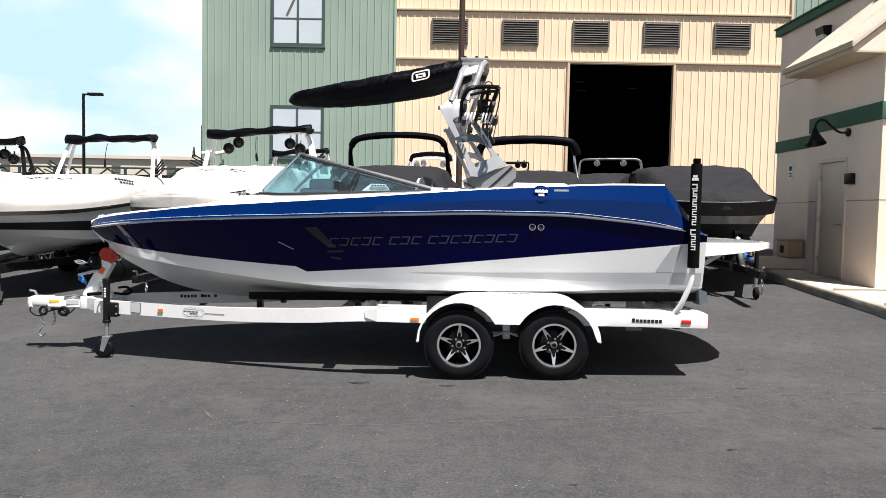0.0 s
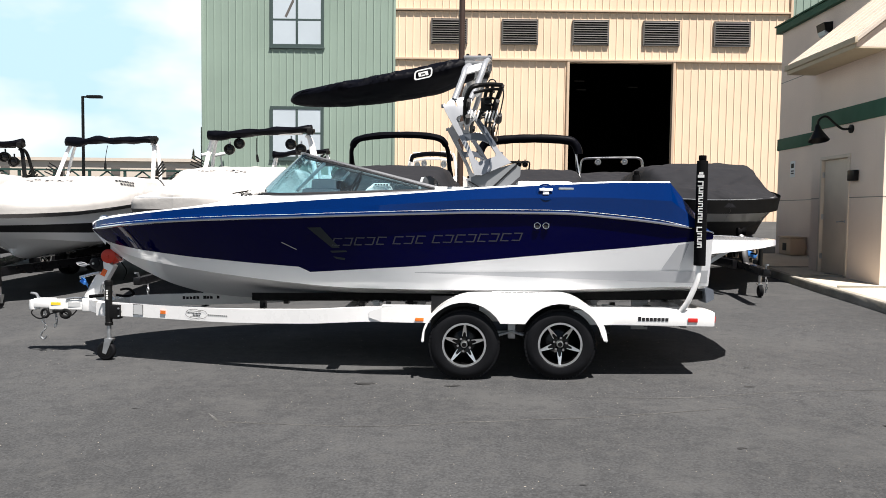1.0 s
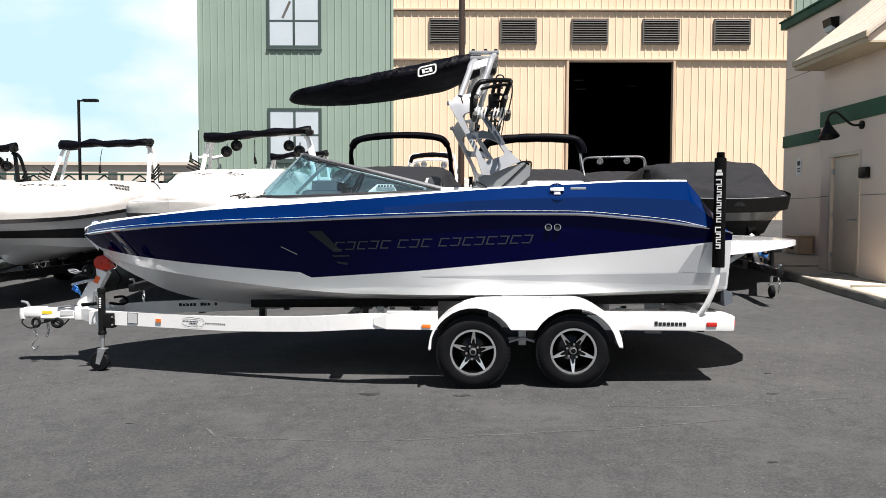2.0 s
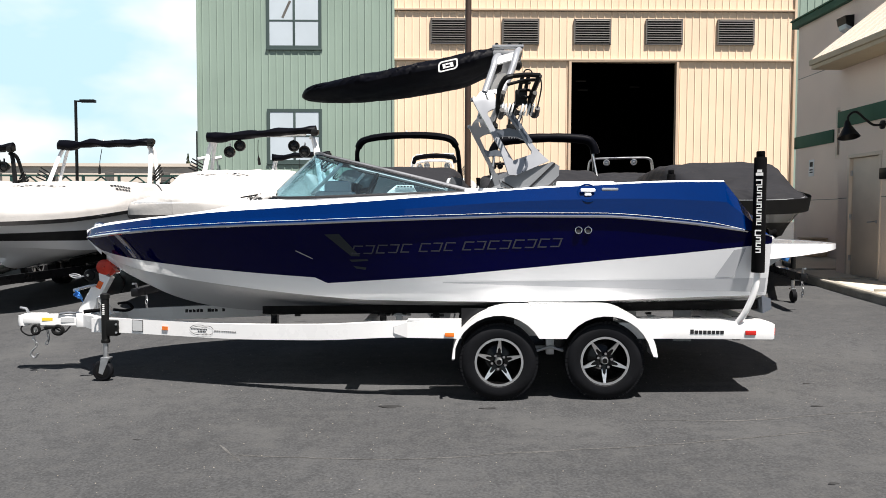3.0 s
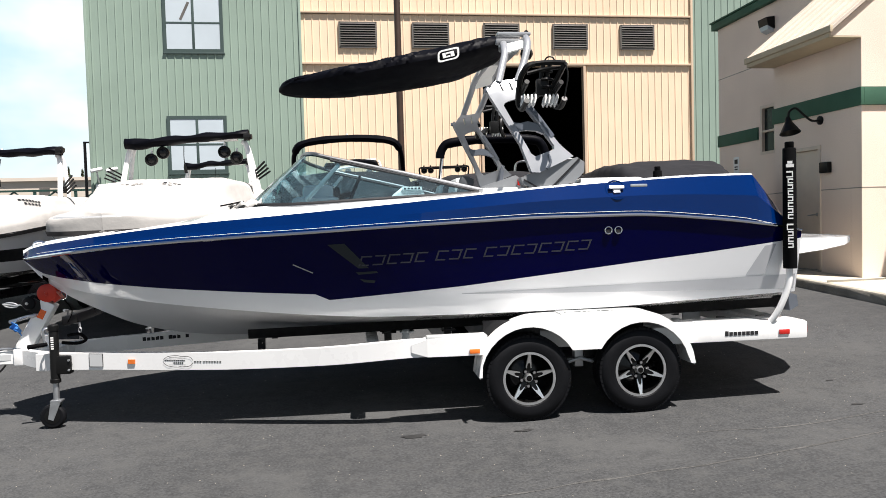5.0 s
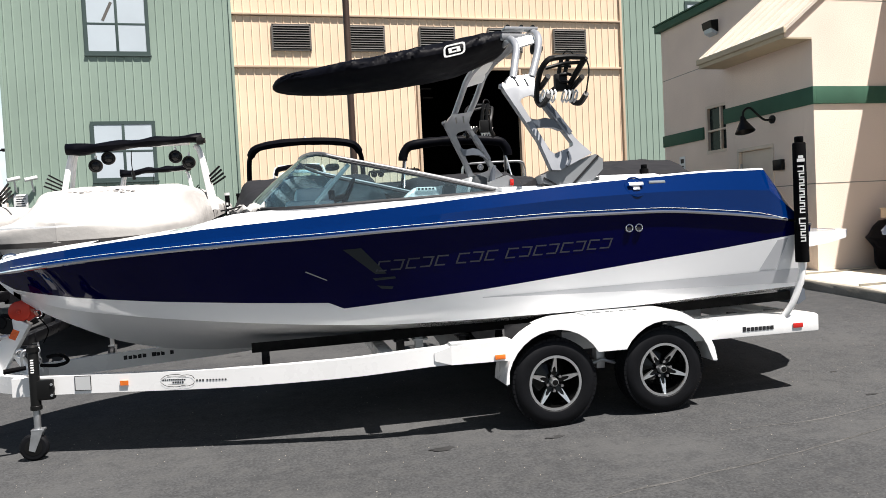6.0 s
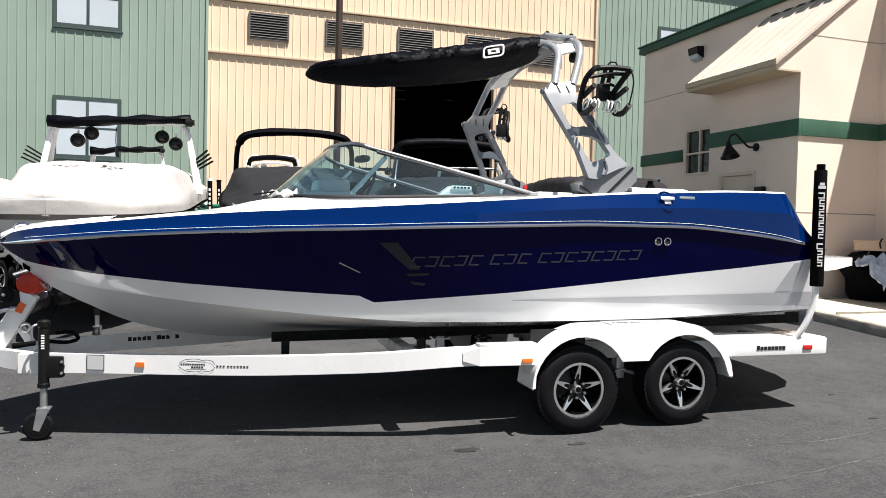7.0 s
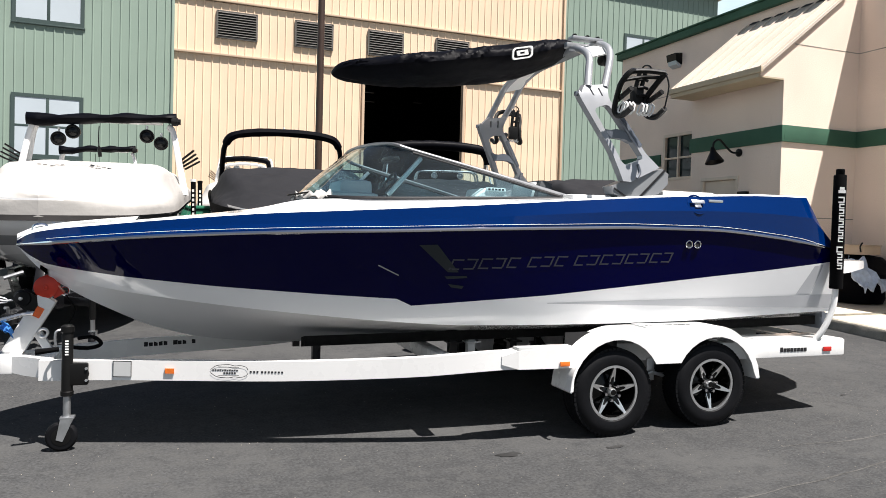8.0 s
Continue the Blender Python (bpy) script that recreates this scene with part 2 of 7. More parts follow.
# ---- mesh helpers ----
def part(name, bm, material, parent=None, label="", smooth=True, edge=35):
    """One mesh object from a bmesh, under a thing or a part; smooth shading breaks at sharp edges."""
    bmesh.ops.recalc_face_normals(bm, faces=bm.faces)
    for f in bm.faces:
        f.smooth = smooth
    if smooth:
        for e in bm.edges:
            if len(e.link_faces) == 2 and e.calc_face_angle(0) > radians(edge):
                e.smooth = False
    me = bpy.data.meshes.new(name)
    bm.to_mesh(me)
    bm.free()
    me.materials.append(material)
    ob = new(name, me)
    if parent is not None:
        while parent.parent and parent.parent.parent:
            parent = parent.parent
        ob.parent = parent
    if label:
        tagged(ob, label)
    return ob


def thing(name, m, label, category, group="", kind=""):
    ob = new(name)
    ob.empty_display_size = 0.2
    ob.matrix_world = m
    return tagged(ob, label, category, group, kind)


def solo(name, bm, material, label, category, group="", kind="", **more):
    return tagged(part(name, bm, material, None, label, **more), label, category, group, kind)


def box(bm, x0, x1, y0, y1, z0, z1, bevel=0.0, turn=None):
    """A box between two corners, with its edges rounded."""
    m = Matrix.LocRotScale(((x0 + x1) / 2, (y0 + y1) / 2, (z0 + z1) / 2), None, (abs(x1 - x0), abs(y1 - y0), abs(z1 - z0)))
    made = bmesh.ops.create_cube(bm, size=1, matrix=(turn @ m) if turn else m)["verts"]
    if bevel:
        edges = list({e for v in made for e in v.link_edges})
        bmesh.ops.bevel(bm, geom=edges, offset=bevel, segments=2, profile=0.6, affect="EDGES")
    return bm


def beam(bm, a, b, width, height, bevel=0.0):
    """A straight bar of rectangular section from a to b."""
    a, b = Vector(a), Vector(b)
    d = b - a
    turn = d.to_track_quat("X", "Z").to_matrix().to_4x4()
    return box(bm, 0, d.length, -width / 2, width / 2, -height / 2, height / 2, bevel, Matrix.Translation(a) @ turn)


def tube(bm, points, radius, sides=10, closed=False, flat=1.0):
    """A round bar swept along points; radius may be a list; flat squeezes the section's height."""
    pts = [Vector(p) for p in points]
    n = len(pts)
    rad = radius if isinstance(radius, (list, tuple)) else [radius] * n
    rings, side = [], None
    for i, p in enumerate(pts):
        before, after = pts[i - 1] if i or closed else p, pts[(i + 1) % n] if i < n - 1 or closed else p
        d = (after - before).normalized()
        if side is None:
            side = d.cross(Vector((0, 0, 1)) if abs(d.z) < 0.9 else Vector((1, 0, 0))).normalized()
        side = (side - d * side.dot(d)).normalized()
        up = side.cross(d)
        rings.append([bm.verts.new(p + rad[i] * (math.cos(a) * side + flat * math.sin(a) * up)) for a in (2 * math.pi * k / sides for k in range(sides))])
    for i in range(n if closed else n - 1):
        a, b = rings[i], rings[(i + 1) % n]
        for k in range(sides):
            bm.faces.new((a[k], a[(k + 1) % sides], b[(k + 1) % sides], b[k]))
    if not closed:
        bm.faces.new(rings[0][::-1])
        bm.faces.new(rings[-1])
    return bm


def bend(points, steps=6):
    """A smooth line through points (Catmull-Rom)."""
    pts = [Vector(p) for p in points]
    out = []
    for i in range(len(pts) - 1):
        a, b, c, d = pts[max(i - 1, 0)], pts[i], pts[i + 1], pts[min(i + 2, len(pts) - 1)]
        for k in range(steps):
            t = k / steps
            out.append(0.5 * (2 * b + (c - a) * t + (2 * a - 5 * b + 4 * c - d) * t * t + (3 * b - a - 3 * c + d) * t ** 3))
    return out + [pts[-1]]


def lathe(bm, profile, sides=32, m=None, full=False):
    """Turns (radius, along) pairs about the local y axis."""
    rings = []
    for r, h in profile:
        rings.append([bm.verts.new(Vector((r * math.cos(a), h, r * math.sin(a)))) for a in (2 * math.pi * k / sides for k in range(sides))])
    for a, b in zip(rings, rings[1:]):
        for k in range(sides):
            bm.faces.new((a[k], a[(k + 1) % sides], b[(k + 1) % sides], b[k]))
    for ring, (r, _) in ((rings[0], profile[0]), (rings[-1], profile[-1])):
        if r < 0.06 or full:
            bm.faces.new(ring)
    if m:
        bmesh.ops.transform(bm, matrix=m, verts=[v for ring in rings for v in ring])
    return bm


def plate(bm, outline, holes, place, thick, bevel=0.0):
    """A flat piece with openings: outlines in (u, v), put in space by place(u, v, depth)."""
    flat = bmesh.new()
    edges = []
    for loop in [outline, *holes]:
        vs = [flat.verts.new((u, v, 0)) for u, v in loop]
        edges += [flat.edges.new((vs[i], vs[(i + 1) % len(vs)])) for i in range(len(vs))]
    bmesh.ops.triangle_fill(flat, use_beauty=True, use_dissolve=False, edges=edges)
    flat.verts.index_update()
    co = [v.co.copy() for v in flat.verts]
    faces = [[v.index for v in f.verts] for f in flat.faces]
    rim = [[v.index for v in e.verts] for e in flat.edges if len(e.link_faces) == 1]
    flat.free()
    front = [bm.verts.new(place(c.x, c.y, 0.0)) for c in co]
    back = [bm.verts.new(place(c.x, c.y, thick)) for c in co]
    for f in faces:
        bm.faces.new([front[i] for i in f])
        bm.faces.new([back[i] for i in reversed(f)])
    for a, b in rim:
        bm.faces.new((front[a], front[b], back[b], back[a]))
    return bm


def loft(bm, rings, closed=True, caps=True):
    made = [[bm.verts.new(p) for p in ring] for ring in rings]
    n = len(made[0])
    for a, b in zip(made, made[1:]):
        for k in range(n if closed else n - 1):
            q = (a[k], a[(k + 1) % n], b[(k + 1) % n], b[k])
            if len({v.co.to_tuple(5) for v in q}) >= 3:
                bm.faces.new(q)
    if caps and closed:
        bm.faces.new(made[0][::-1])
        bm.faces.new(made[-1])
    return bm


def weld(bm, far=0.0005):
    bmesh.ops.remove_doubles(bm, verts=bm.verts, dist=far)
    return bm


def curve_of(*pairs):
    """A smooth function through (x, y) pairs that does not overshoot."""
    xs, ys = np.array(pairs, float).T
    h, d = np.diff(xs), np.diff(ys) / np.diff(xs)
    s = np.zeros(len(xs))
    s[0], s[-1] = d[0], d[-1]
    for i in range(1, len(xs) - 1):
        if d[i - 1] * d[i] > 0:
            w1, w2 = 2 * h[i] + h[i - 1], h[i] + 2 * h[i - 1]
            s[i] = (w1 + w2) / (w1 / d[i - 1] + w2 / d[i])

    def value(x):
        x = min(max(x, xs[0]), xs[-1])
        i = min(max(int(np.searchsorted(xs, x)) - 1, 0), len(h) - 1)
        t = (x - xs[i]) / h[i]
        return float((2 * t**3 - 3 * t**2 + 1) * ys[i] + (t**3 - 2 * t**2 + t) * h[i] * s[i] + (3 * t**2 - 2 * t**3) * ys[i + 1] + (t**3 - t**2) * h[i] * s[i + 1])

    return value


# ---- ground ----
def ground_z(x, y):
    """The lot falls gently towards the open side."""
    x, y = min(max(x, -30), 14), min(max(y, -25), 42)
    return 0.04 + 0.02 * (x - 1) + 0.034 * (y - 6.9)


def stand(x, y, turn=0.0):
    """A pose on the lot, leaning with its fall."""
    return pose(x, y, ground_z(x, y), math.degrees(math.atan(0.034)), -math.degrees(math.atan(0.02)), 0) @ pose(0, 0, 0, 0, 0, turn)


bm = bmesh.new()
gx = [-900, -300, -120, -60, -30, -15, -8, -4, 0, 4, 8, 14, 30, 60, 150, 900]
gy = [-900, -300, -100, -50, -25, -12, -6, 0, 4, 8, 12, 18, 25, 33, 42, 70, 150, 400, 1500]
grid = [[bm.verts.new((x, y, ground_z(x, y))) for x in gx] for y in gy]
for a, b in zip(grid, grid[1:]):
    for k in range(len(gx) - 1):
        bm.faces.new((a[k], a[k + 1], b[k + 1], b[k]))
solo("ground", bm, ASPHALT, "grey worn asphalt of the boat yard lot", "asphalt", kind="structure")


# ---- warehouse ----
WY = 36.8
warehouse = thing("warehouse", pose(0, WY, ground_z(0, WY)), "tall metal-sided warehouse in green and tan with an open bay door", "building")
WG = ground_z(0, WY)


def siding(x0, x1, z0, z1, y, step, rib, depth):
    """Ribbed metal sheet facing the lot: flat pans with raised ribs."""
    bm = bmesh.new()
    line, x = [(x0, y)], x0 + step / 2
    while x + rib < x1:
        line += [(x, y), (x + rib * 0.36, y - depth), (x + rib * 0.64, y - depth), (x + rib, y)]
        x += step
    line.append((x1, y))
    low, high = [bm.verts.new((u, v, z0)) for u, v in line], [bm.verts.new((u, v, z1)) for u, v in line]
    for i in range(len(line) - 1):
        bm.faces.new((low[i], low[i + 1], high[i + 1], high[i]))
    bl, bh = [bm.verts.new((u, y + 0.2, z)) for u in (x0, x1) for z in (z0,)], [bm.verts.new((u, y + 0.2, z1)) for u in (x0, x1)]
    bm.faces.new((bl[0], bl[1], bh[1], bh[0]))
    bm.faces.new((low[0], high[0], bh[0], bl[0]))
    bm.faces.new((low[-1], high[-1], bh[1], bl[1]))
    return bm


TOP = 15.6 - WG
GL, TL, TR, GR = -11.9, -2.33, 17.4, 27.7
DX0, DX1, DZ = 6.43, 11.6, 9.15 - WG
for name, x0, x1, z0, z1, y, mat in (
    ("green_wall", GL, TL, 0, TOP, 0.0, GREEN), ("green_wall", TR, GR, 0, TOP, 0.0, GREEN),
    ("tan_wall", TL, DX0, 0, 9.2 - WG, 0.08, TAN), ("tan_wall", DX1, TR, 0, 9.2 - WG, 0.08, TAN),
    ("tan_wall", DX0, DX1, DZ, 9.2 - WG, 0.08, TAN), ("tan_wall", TL, TR, 9.3 - WG, 11.6 - WG, 0.06, TAN), ("tan_wall", TL, TR, 11.7 - WG, TOP, 0.04, TAN)):
    part(name, siding(x0, x1, z0, z1, y, 0.362, 0.075, 0.03), mat, warehouse, smooth=False)
for z, h, d in ((9.2 - WG, 0.10, 0.045), (11.62 - WG, 0.09, 0.06)):
    part("ledge_trim", box(bmesh.new(), TL, TR, -d, 0.1, z, z + h, 0.01), TAN_TRIM, warehouse)
for x, mat in ((TL, GREEN), (TR, TAN_TRIM), (GL, GREEN)):
    part("corner_trim", box(bmesh.new(), x - 0.06, x + 0.06, -0.07, 0.12, 0, TOP, 0.01), mat, warehouse)
bm = bmesh.new()
for x0, x1 in ((DX0 - 0.12, DX0), (DX1, DX1 + 0.12)):
    box(bm, x0, x1, -0.03, 0.2, 0, DZ)
box(bm, DX0 - 0.12, DX1 + 0.12, -0.03, 0.2, DZ, DZ + 0.14)
part("door_frame", bm, TAN_TRIM, warehouse)
# the bay behind the open door, its shade painted in near black
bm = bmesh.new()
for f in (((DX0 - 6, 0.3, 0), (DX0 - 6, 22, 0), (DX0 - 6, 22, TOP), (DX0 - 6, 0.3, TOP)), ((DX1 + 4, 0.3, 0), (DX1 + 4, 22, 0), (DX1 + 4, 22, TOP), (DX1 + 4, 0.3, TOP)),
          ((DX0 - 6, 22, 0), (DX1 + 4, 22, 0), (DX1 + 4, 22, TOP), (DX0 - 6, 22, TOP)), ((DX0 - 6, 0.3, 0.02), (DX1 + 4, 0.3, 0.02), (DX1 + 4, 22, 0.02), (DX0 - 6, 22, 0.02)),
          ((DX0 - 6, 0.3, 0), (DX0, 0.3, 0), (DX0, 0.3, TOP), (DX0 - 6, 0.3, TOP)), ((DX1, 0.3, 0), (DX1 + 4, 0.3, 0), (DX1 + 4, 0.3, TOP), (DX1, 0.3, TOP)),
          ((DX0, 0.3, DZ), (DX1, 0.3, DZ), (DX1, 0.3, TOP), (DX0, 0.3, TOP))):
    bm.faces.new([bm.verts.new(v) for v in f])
part("bay_interior", bm, DARK, warehouse, "bay painted near black for its shade", smooth=False)
bm = bmesh.new()
for i, (x, z) in enumerate(((7.2, 8.75), (7.5, 8.45), (10.6, 8.8))):
    box(bm, x, x + 0.55, 3 + i, 3.08 + i, z - WG, z - WG + 0.04)
part("roof_bracing", bm, LOUVRE, warehouse)
part("roof", box(bmesh.new(), GL - 0.3, GR + 0.3, -0.4, 25, TOP, TOP + 0.3), TAN_TRIM, warehouse)
part("side_wall", box(bmesh.new(), GL, GL + 0.2, 0.2, 25, 0, TOP), GREEN, warehouse)
part("side_wall", box(bmesh.new(), GR - 0.2, GR, 0.2, 25, 0, TOP), GREEN, warehouse)
part("rear_wall", box(bmesh.new(), GL, GR, 24.8, 25, 0, TOP), TAN, warehouse)

for i in range(5):
    x0, z0, z1 = -0.46 + 3.52 * i, 10.04 - WG, 11.18 - WG
    bm = bmesh.new()
    for a in ((x0 - 0.05, x0 + 0.03, z0 - 0.05, z1 + 0.05), (x0 + 1.69, x0 + 1.77, z0 - 0.05, z1 + 0.05), (x0, x0 + 1.72, z0 - 0.05, z0 + 0.03), (x0, x0 + 1.72, z1 - 0.03, z1 + 0.05)):
        box(bm, a[0], a[1], -0.05, 0.04, a[2], a[3])
    vent = part("wall_vent", bm, LOUVRE, warehouse, "dark metal louvred vent")
    # near-black backing paints the shade between the slats
    part("backing", box(bmesh.new(), x0, x0 + 1.72, 0.0, 0.03, z0, z1), DARK, vent)
    for k in range(10):
        z = z0 + (k + 0.5) * (z1 - z0) / 10
        part("slat", box(bmesh.new(), x0 + 0.02, x0 + 1.70, -0.05, -0.04, -0.05, 0.05, 0, pose(0, -0.01, z, -48)), LOUVRE, vent, smooth=False)


def sash(x0, x1, z0, z1, parent):
    """A window of four panes in a dark green frame."""
    w = 0.075
    xm, zm = (x0 + x1) / 2, (z0 + z1) / 2
    win = part("window", plate(bmesh.new(), [(x0 - w, z0 - w), (x1 + w, z0 - w), (x1 + w, z1 + w), (x0 - w, z1 + w)], [[(x0 + w, z0 + w), (x1 - w, z0 + w), (x1 - w, z1 - w), (x0 + w, z1 - w)]],
                               lambda u, v, d: Vector((u, -0.065 + d, v)), 0.09), FRAME_GREEN, parent, "four-pane window in a dark green frame", smooth=False)
    part("mullion", box(bmesh.new(), xm - w * 0.8, xm + w * 0.8, -0.06, 0.02, z0, z1, 0.01), FRAME_GREEN, win)
    part("transom_bar", box(bmesh.new(), x0, x1, -0.056, 0.02, zm - w * 0.6, zm + w * 0.6, 0.01), FRAME_GREEN, win)
    part("window_sill", box(bmesh.new(), x0 - 0.11, x1 + 0.11, -0.085, 0.0, z0 - 0.15, z0 - 0.08, 0.01), FRAME_GREEN, win)
    for a, b in ((x0, xm), (xm, x1)):
        for c, d in ((z0, zm), (zm, z1)):
            part("pane", box(bmesh.new(), a + 0.02, b - 0.02, -0.046, -0.034, c + 0.02, d - 0.02), GLASS_BLIND, win, smooth=False)
    return win


upper = sash(-8.46, -5.92, 9.8 - WG, 12.36 - WG, warehouse)
sash(-8.46, -5.92, 4.22 - WG, 6.72 - WG, warehouse)
sash(21.3, 23.7, 10.3 - WG, 12.75 - WG, warehouse)
# a plain dark bar shape stuck in the upper window
part("window_mark", box(bmesh.new(), -0.06, 0.06, -0.054, -0.048, -0.45, 0.45, 0, pose(-7.56, 0, 11.62 - WG, 0, 25, 0)), LOUVRE, upper)

# ---- lot pole in front of the warehouse ----
pole = thing("light_pole", pose(0.70, 19.07, ground_z(0.7, 19.07)), "dark brown painted steel light pole on the lot", "light pole")
part("shaft", tube(bmesh.new(), [(0, 0, 0.02), (0, 0, 5), (0, 0, 9.6)], [0.085, 0.08, 0.072], 14), BROWN_POLE, pole)
part("base_plate", box(bmesh.new(), -0.17, 0.17, -0.17, 0.17, 0, 0.04, 0.008), BROWN_POLE, pole)
part("lamp_head", box(bmesh.new(), -0.75, 0.06, -0.16, 0.16, 9.6, 9.74, 0.03), BROWN_POLE, pole)

# ---- stuccoed office building beside the lot ----
office = thing("office_building", pose(0, 0, 0.0), "tan stucco office building with green band and shed roof", "building")


def wall_x(name, x, y0, y1, z0, z1, thick, openings, mat):
    """A wall that faces -x, with openings (y0, y1, z0, z1) cut through."""
    bm = bmesh.new()
    rects = [[(a, c), (b, c), (b, d), (a, d)] for a, b, c, d in openings]
    plate(bm, [(y0, z0), (y1, z0), (y1, z1), (y0, z1)], rects, lambda u, v, w: Vector((x + w, u, v)), thick)
    return part(name, bm, mat, office, smooth=False)


OX, BX, FY, BYB, FARY = 8.95, 7.55, 12.2, 14.55, 19.1
wall_x("main_wall", OX, FY + 0.252, FARY - 0.302, 0.3, 6.35, 0.3, [(16.14, 17.22, 2.94, 4.03)], STUCCO)
wall_x("bay_wall", BX, FY + 0.252, BYB - 0.252, 0.3, 4.52, 0.25, [(13.24, 14.18, 0.53, 2.70)], STUCCO)
# front of the bay, rising under the slope of the shed roof
bm = bmesh.new()
plate(bm, [(BX, 0.3), (9.35, 0.3), (9.35, 6.4), (OX, 6.4), (OX, 5.98), (7.02, 4.445), (7.02, 4.387), (BX, 4.387)], [], lambda u, v, w: Vector((u, FY + w, v)), 0.25)
part("bay_front", bm, STUCCO, office, smooth=False)
bm = bmesh.new()
plate(bm, [(BX, 0.3), (OX - 0.002, 0.3), (OX - 0.002, 5.98), (BX, 4.86)], [], lambda u, v, w: Vector((u, BYB - w, v)), 0.25)
part("bay_return", bm, STUCCO, office, smooth=False)
part("wing_wall", box(bmesh.new(), 9.35, 9.65, 5.0, FY, 0.2, 6.4), STUCCO, office)
part("far_end_wall", box(bmesh.new(), OX, 16, FARY - 0.3, FARY, 0.3, 6.35), STUCCO, office)
part("rear_wall", box(bmesh.new(), 15.8, 16, 5, FARY - 0.302, 0.2, 6.1), STUCCO, office)
part("south_wall", box(bmesh.new(), 9.65, 15.8, 5, 5.3, 0.2, 6.1), STUCCO, office)
part("roof", box(bmesh.new(), 9.66, 16.2, 4.8, FY, 6.11, 6.19), GREEN_BAND, office)
part("roof", box(bmesh.new(), OX + 0.302, 16.2, FY + 0.255, FARY - 0.31, 6.11, 6.19), GREEN_BAND, office)
part("fascia", box(bmesh.new(), OX - 0.12, OX - 0.002, FY + 0.26, FARY + 0.12, 6.285, 6.45, 0.006), GREEN_BAND, office)
part("drip_edge", box(bmesh.new(), OX - 0.155, OX + 0.3, FY + 0.26, FARY + 0.15, 6.454, 6.49, 0.004), GREEN_BAND, office)
part("fascia", box(bmesh.new(), OX, 12, FARY + 0.002, FARY + 0.12, 6.285, 6.45, 0.006), GREEN_BAND, office)
# green bands
part("band", box(bmesh.new(), BX - 0.04, BX + 0.02, FY - 0.04, BYB + 0.02, 3.28, 3.57, 0.006), GREEN_BAND, office)
part("band", box(bmesh.new(), BX + 0.021, 9.35, FY - 0.04, FY + 0.02, 3.28, 3.57, 0.006), GREEN_BAND, office)
part("band", box(bmesh.new(), 9.31, 9.36, 5.0, FY - 0.041, 3.28, 3.57, 0.006), GREEN_BAND, office)
part("band", box(bmesh.new(), OX - 0.04, OX + 0.02, 17.33, FARY + 0.02, 3.29, 3.58, 0.006), GREEN_BAND, office)
# recessed joints in the stucco
for x, y0, y1, z in ((BX, FY, 13.2, 1.95), (BX, 14.22, BYB, 1.95), (OX, BYB, FARY, 2.0), (OX, BYB, FARY, 5.01), (9.35, 5.0, FY, 5.02)):
    part("joint", box(bmesh.new(), x - 0.004, x + 0.004, y0, y1, z - 0.008, z + 0.008), KERB, office)
for x0, x1, z in ((BX, 9.35, 1.95), (7.78, 9.35, 5.02)):
    part("joint", box(bmesh.new(), x0, x1, FY - 0.003, FY + 0.004, z - 0.008, z + 0.008), KERB, office)
# shed roof over the bay: deck, raised seams, fascia and soffit
TOPZ = 4.52 + 0.8 * (OX - 7.0)
shed = part("shed_roof", loft(bmesh.new(), [[(7.0, y, 4.52), (OX - 0.003, y, TOPZ), (OX - 0.003, y, TOPZ - 0.08), (7.0, y, 4.44)] for y in (12.17, 14.57)]), ROOFING, office, "tan standing-seam metal shed roof", smooth=False)
for k in range(8):
    y = 12.19 + k * (14.55 - 12.19) / 7
    part("seam", loft(bmesh.new(), [[(6.99, yy, 4.515), (OX - 0.05, yy, TOPZ - 0.042), (OX - 0.05, yy, TOPZ + 0.0), (6.99, yy, 4.555)] for yy in (y - 0.012, y + 0.012)]), ROOFING, shed, smooth=False)
    # black strips paint the shade in the gaps above the pans
    if k < 7:
        part("rib_closure", loft(bmesh.new(), [[(OX - 0.03, yy, TOPZ - 0.01), (OX - 0.004, yy, TOPZ + 0.004), (OX - 0.004, yy, TOPZ + h), (OX - 0.03, yy, TOPZ + h)] for yy, h in ((y + 0.03, 0.02), (y + 0.2, 0.03), (y + 0.30, 0.008))]), INK, shed, "black strip that paints the shade at the roofing's head", smooth=False)
part("eave_fascia", box(bmesh.new(), 6.95, 6.998, 12.13, 14.59, 4.435, 4.535, 0.004), SOFFIT, shed)
part("eave_board", box(bmesh.new(), 6.985, 7.015, 12.2, 14.56, 4.36, 4.434, 0.004), SOFFIT, shed)
part("rake_fascia", loft(bmesh.new(), [[(7.0, y, 4.525), (OX - 0.005, y, TOPZ + 0.005), (OX - 0.005, y, TOPZ - 0.055), (7.0, y, 4.465)] for y in (12.135, 12.168)]), ROOFING, shed, smooth=False)
part("soffit", box(bmesh.new(), 7.016, BX - 0.002, 12.2, 14.56, 4.36, 4.385), SOFFIT, shed)
bm = bmesh.new()
plate(bm, [(7.02, 4.387), (BX, 4.387), (BX, 4.86), (7.02, 4.445)], [], lambda u, v, w: Vector((u, BYB - 0.02 + w, v)), 0.02)
part("rake_end", bm, SOFFIT, shed, smooth=False)

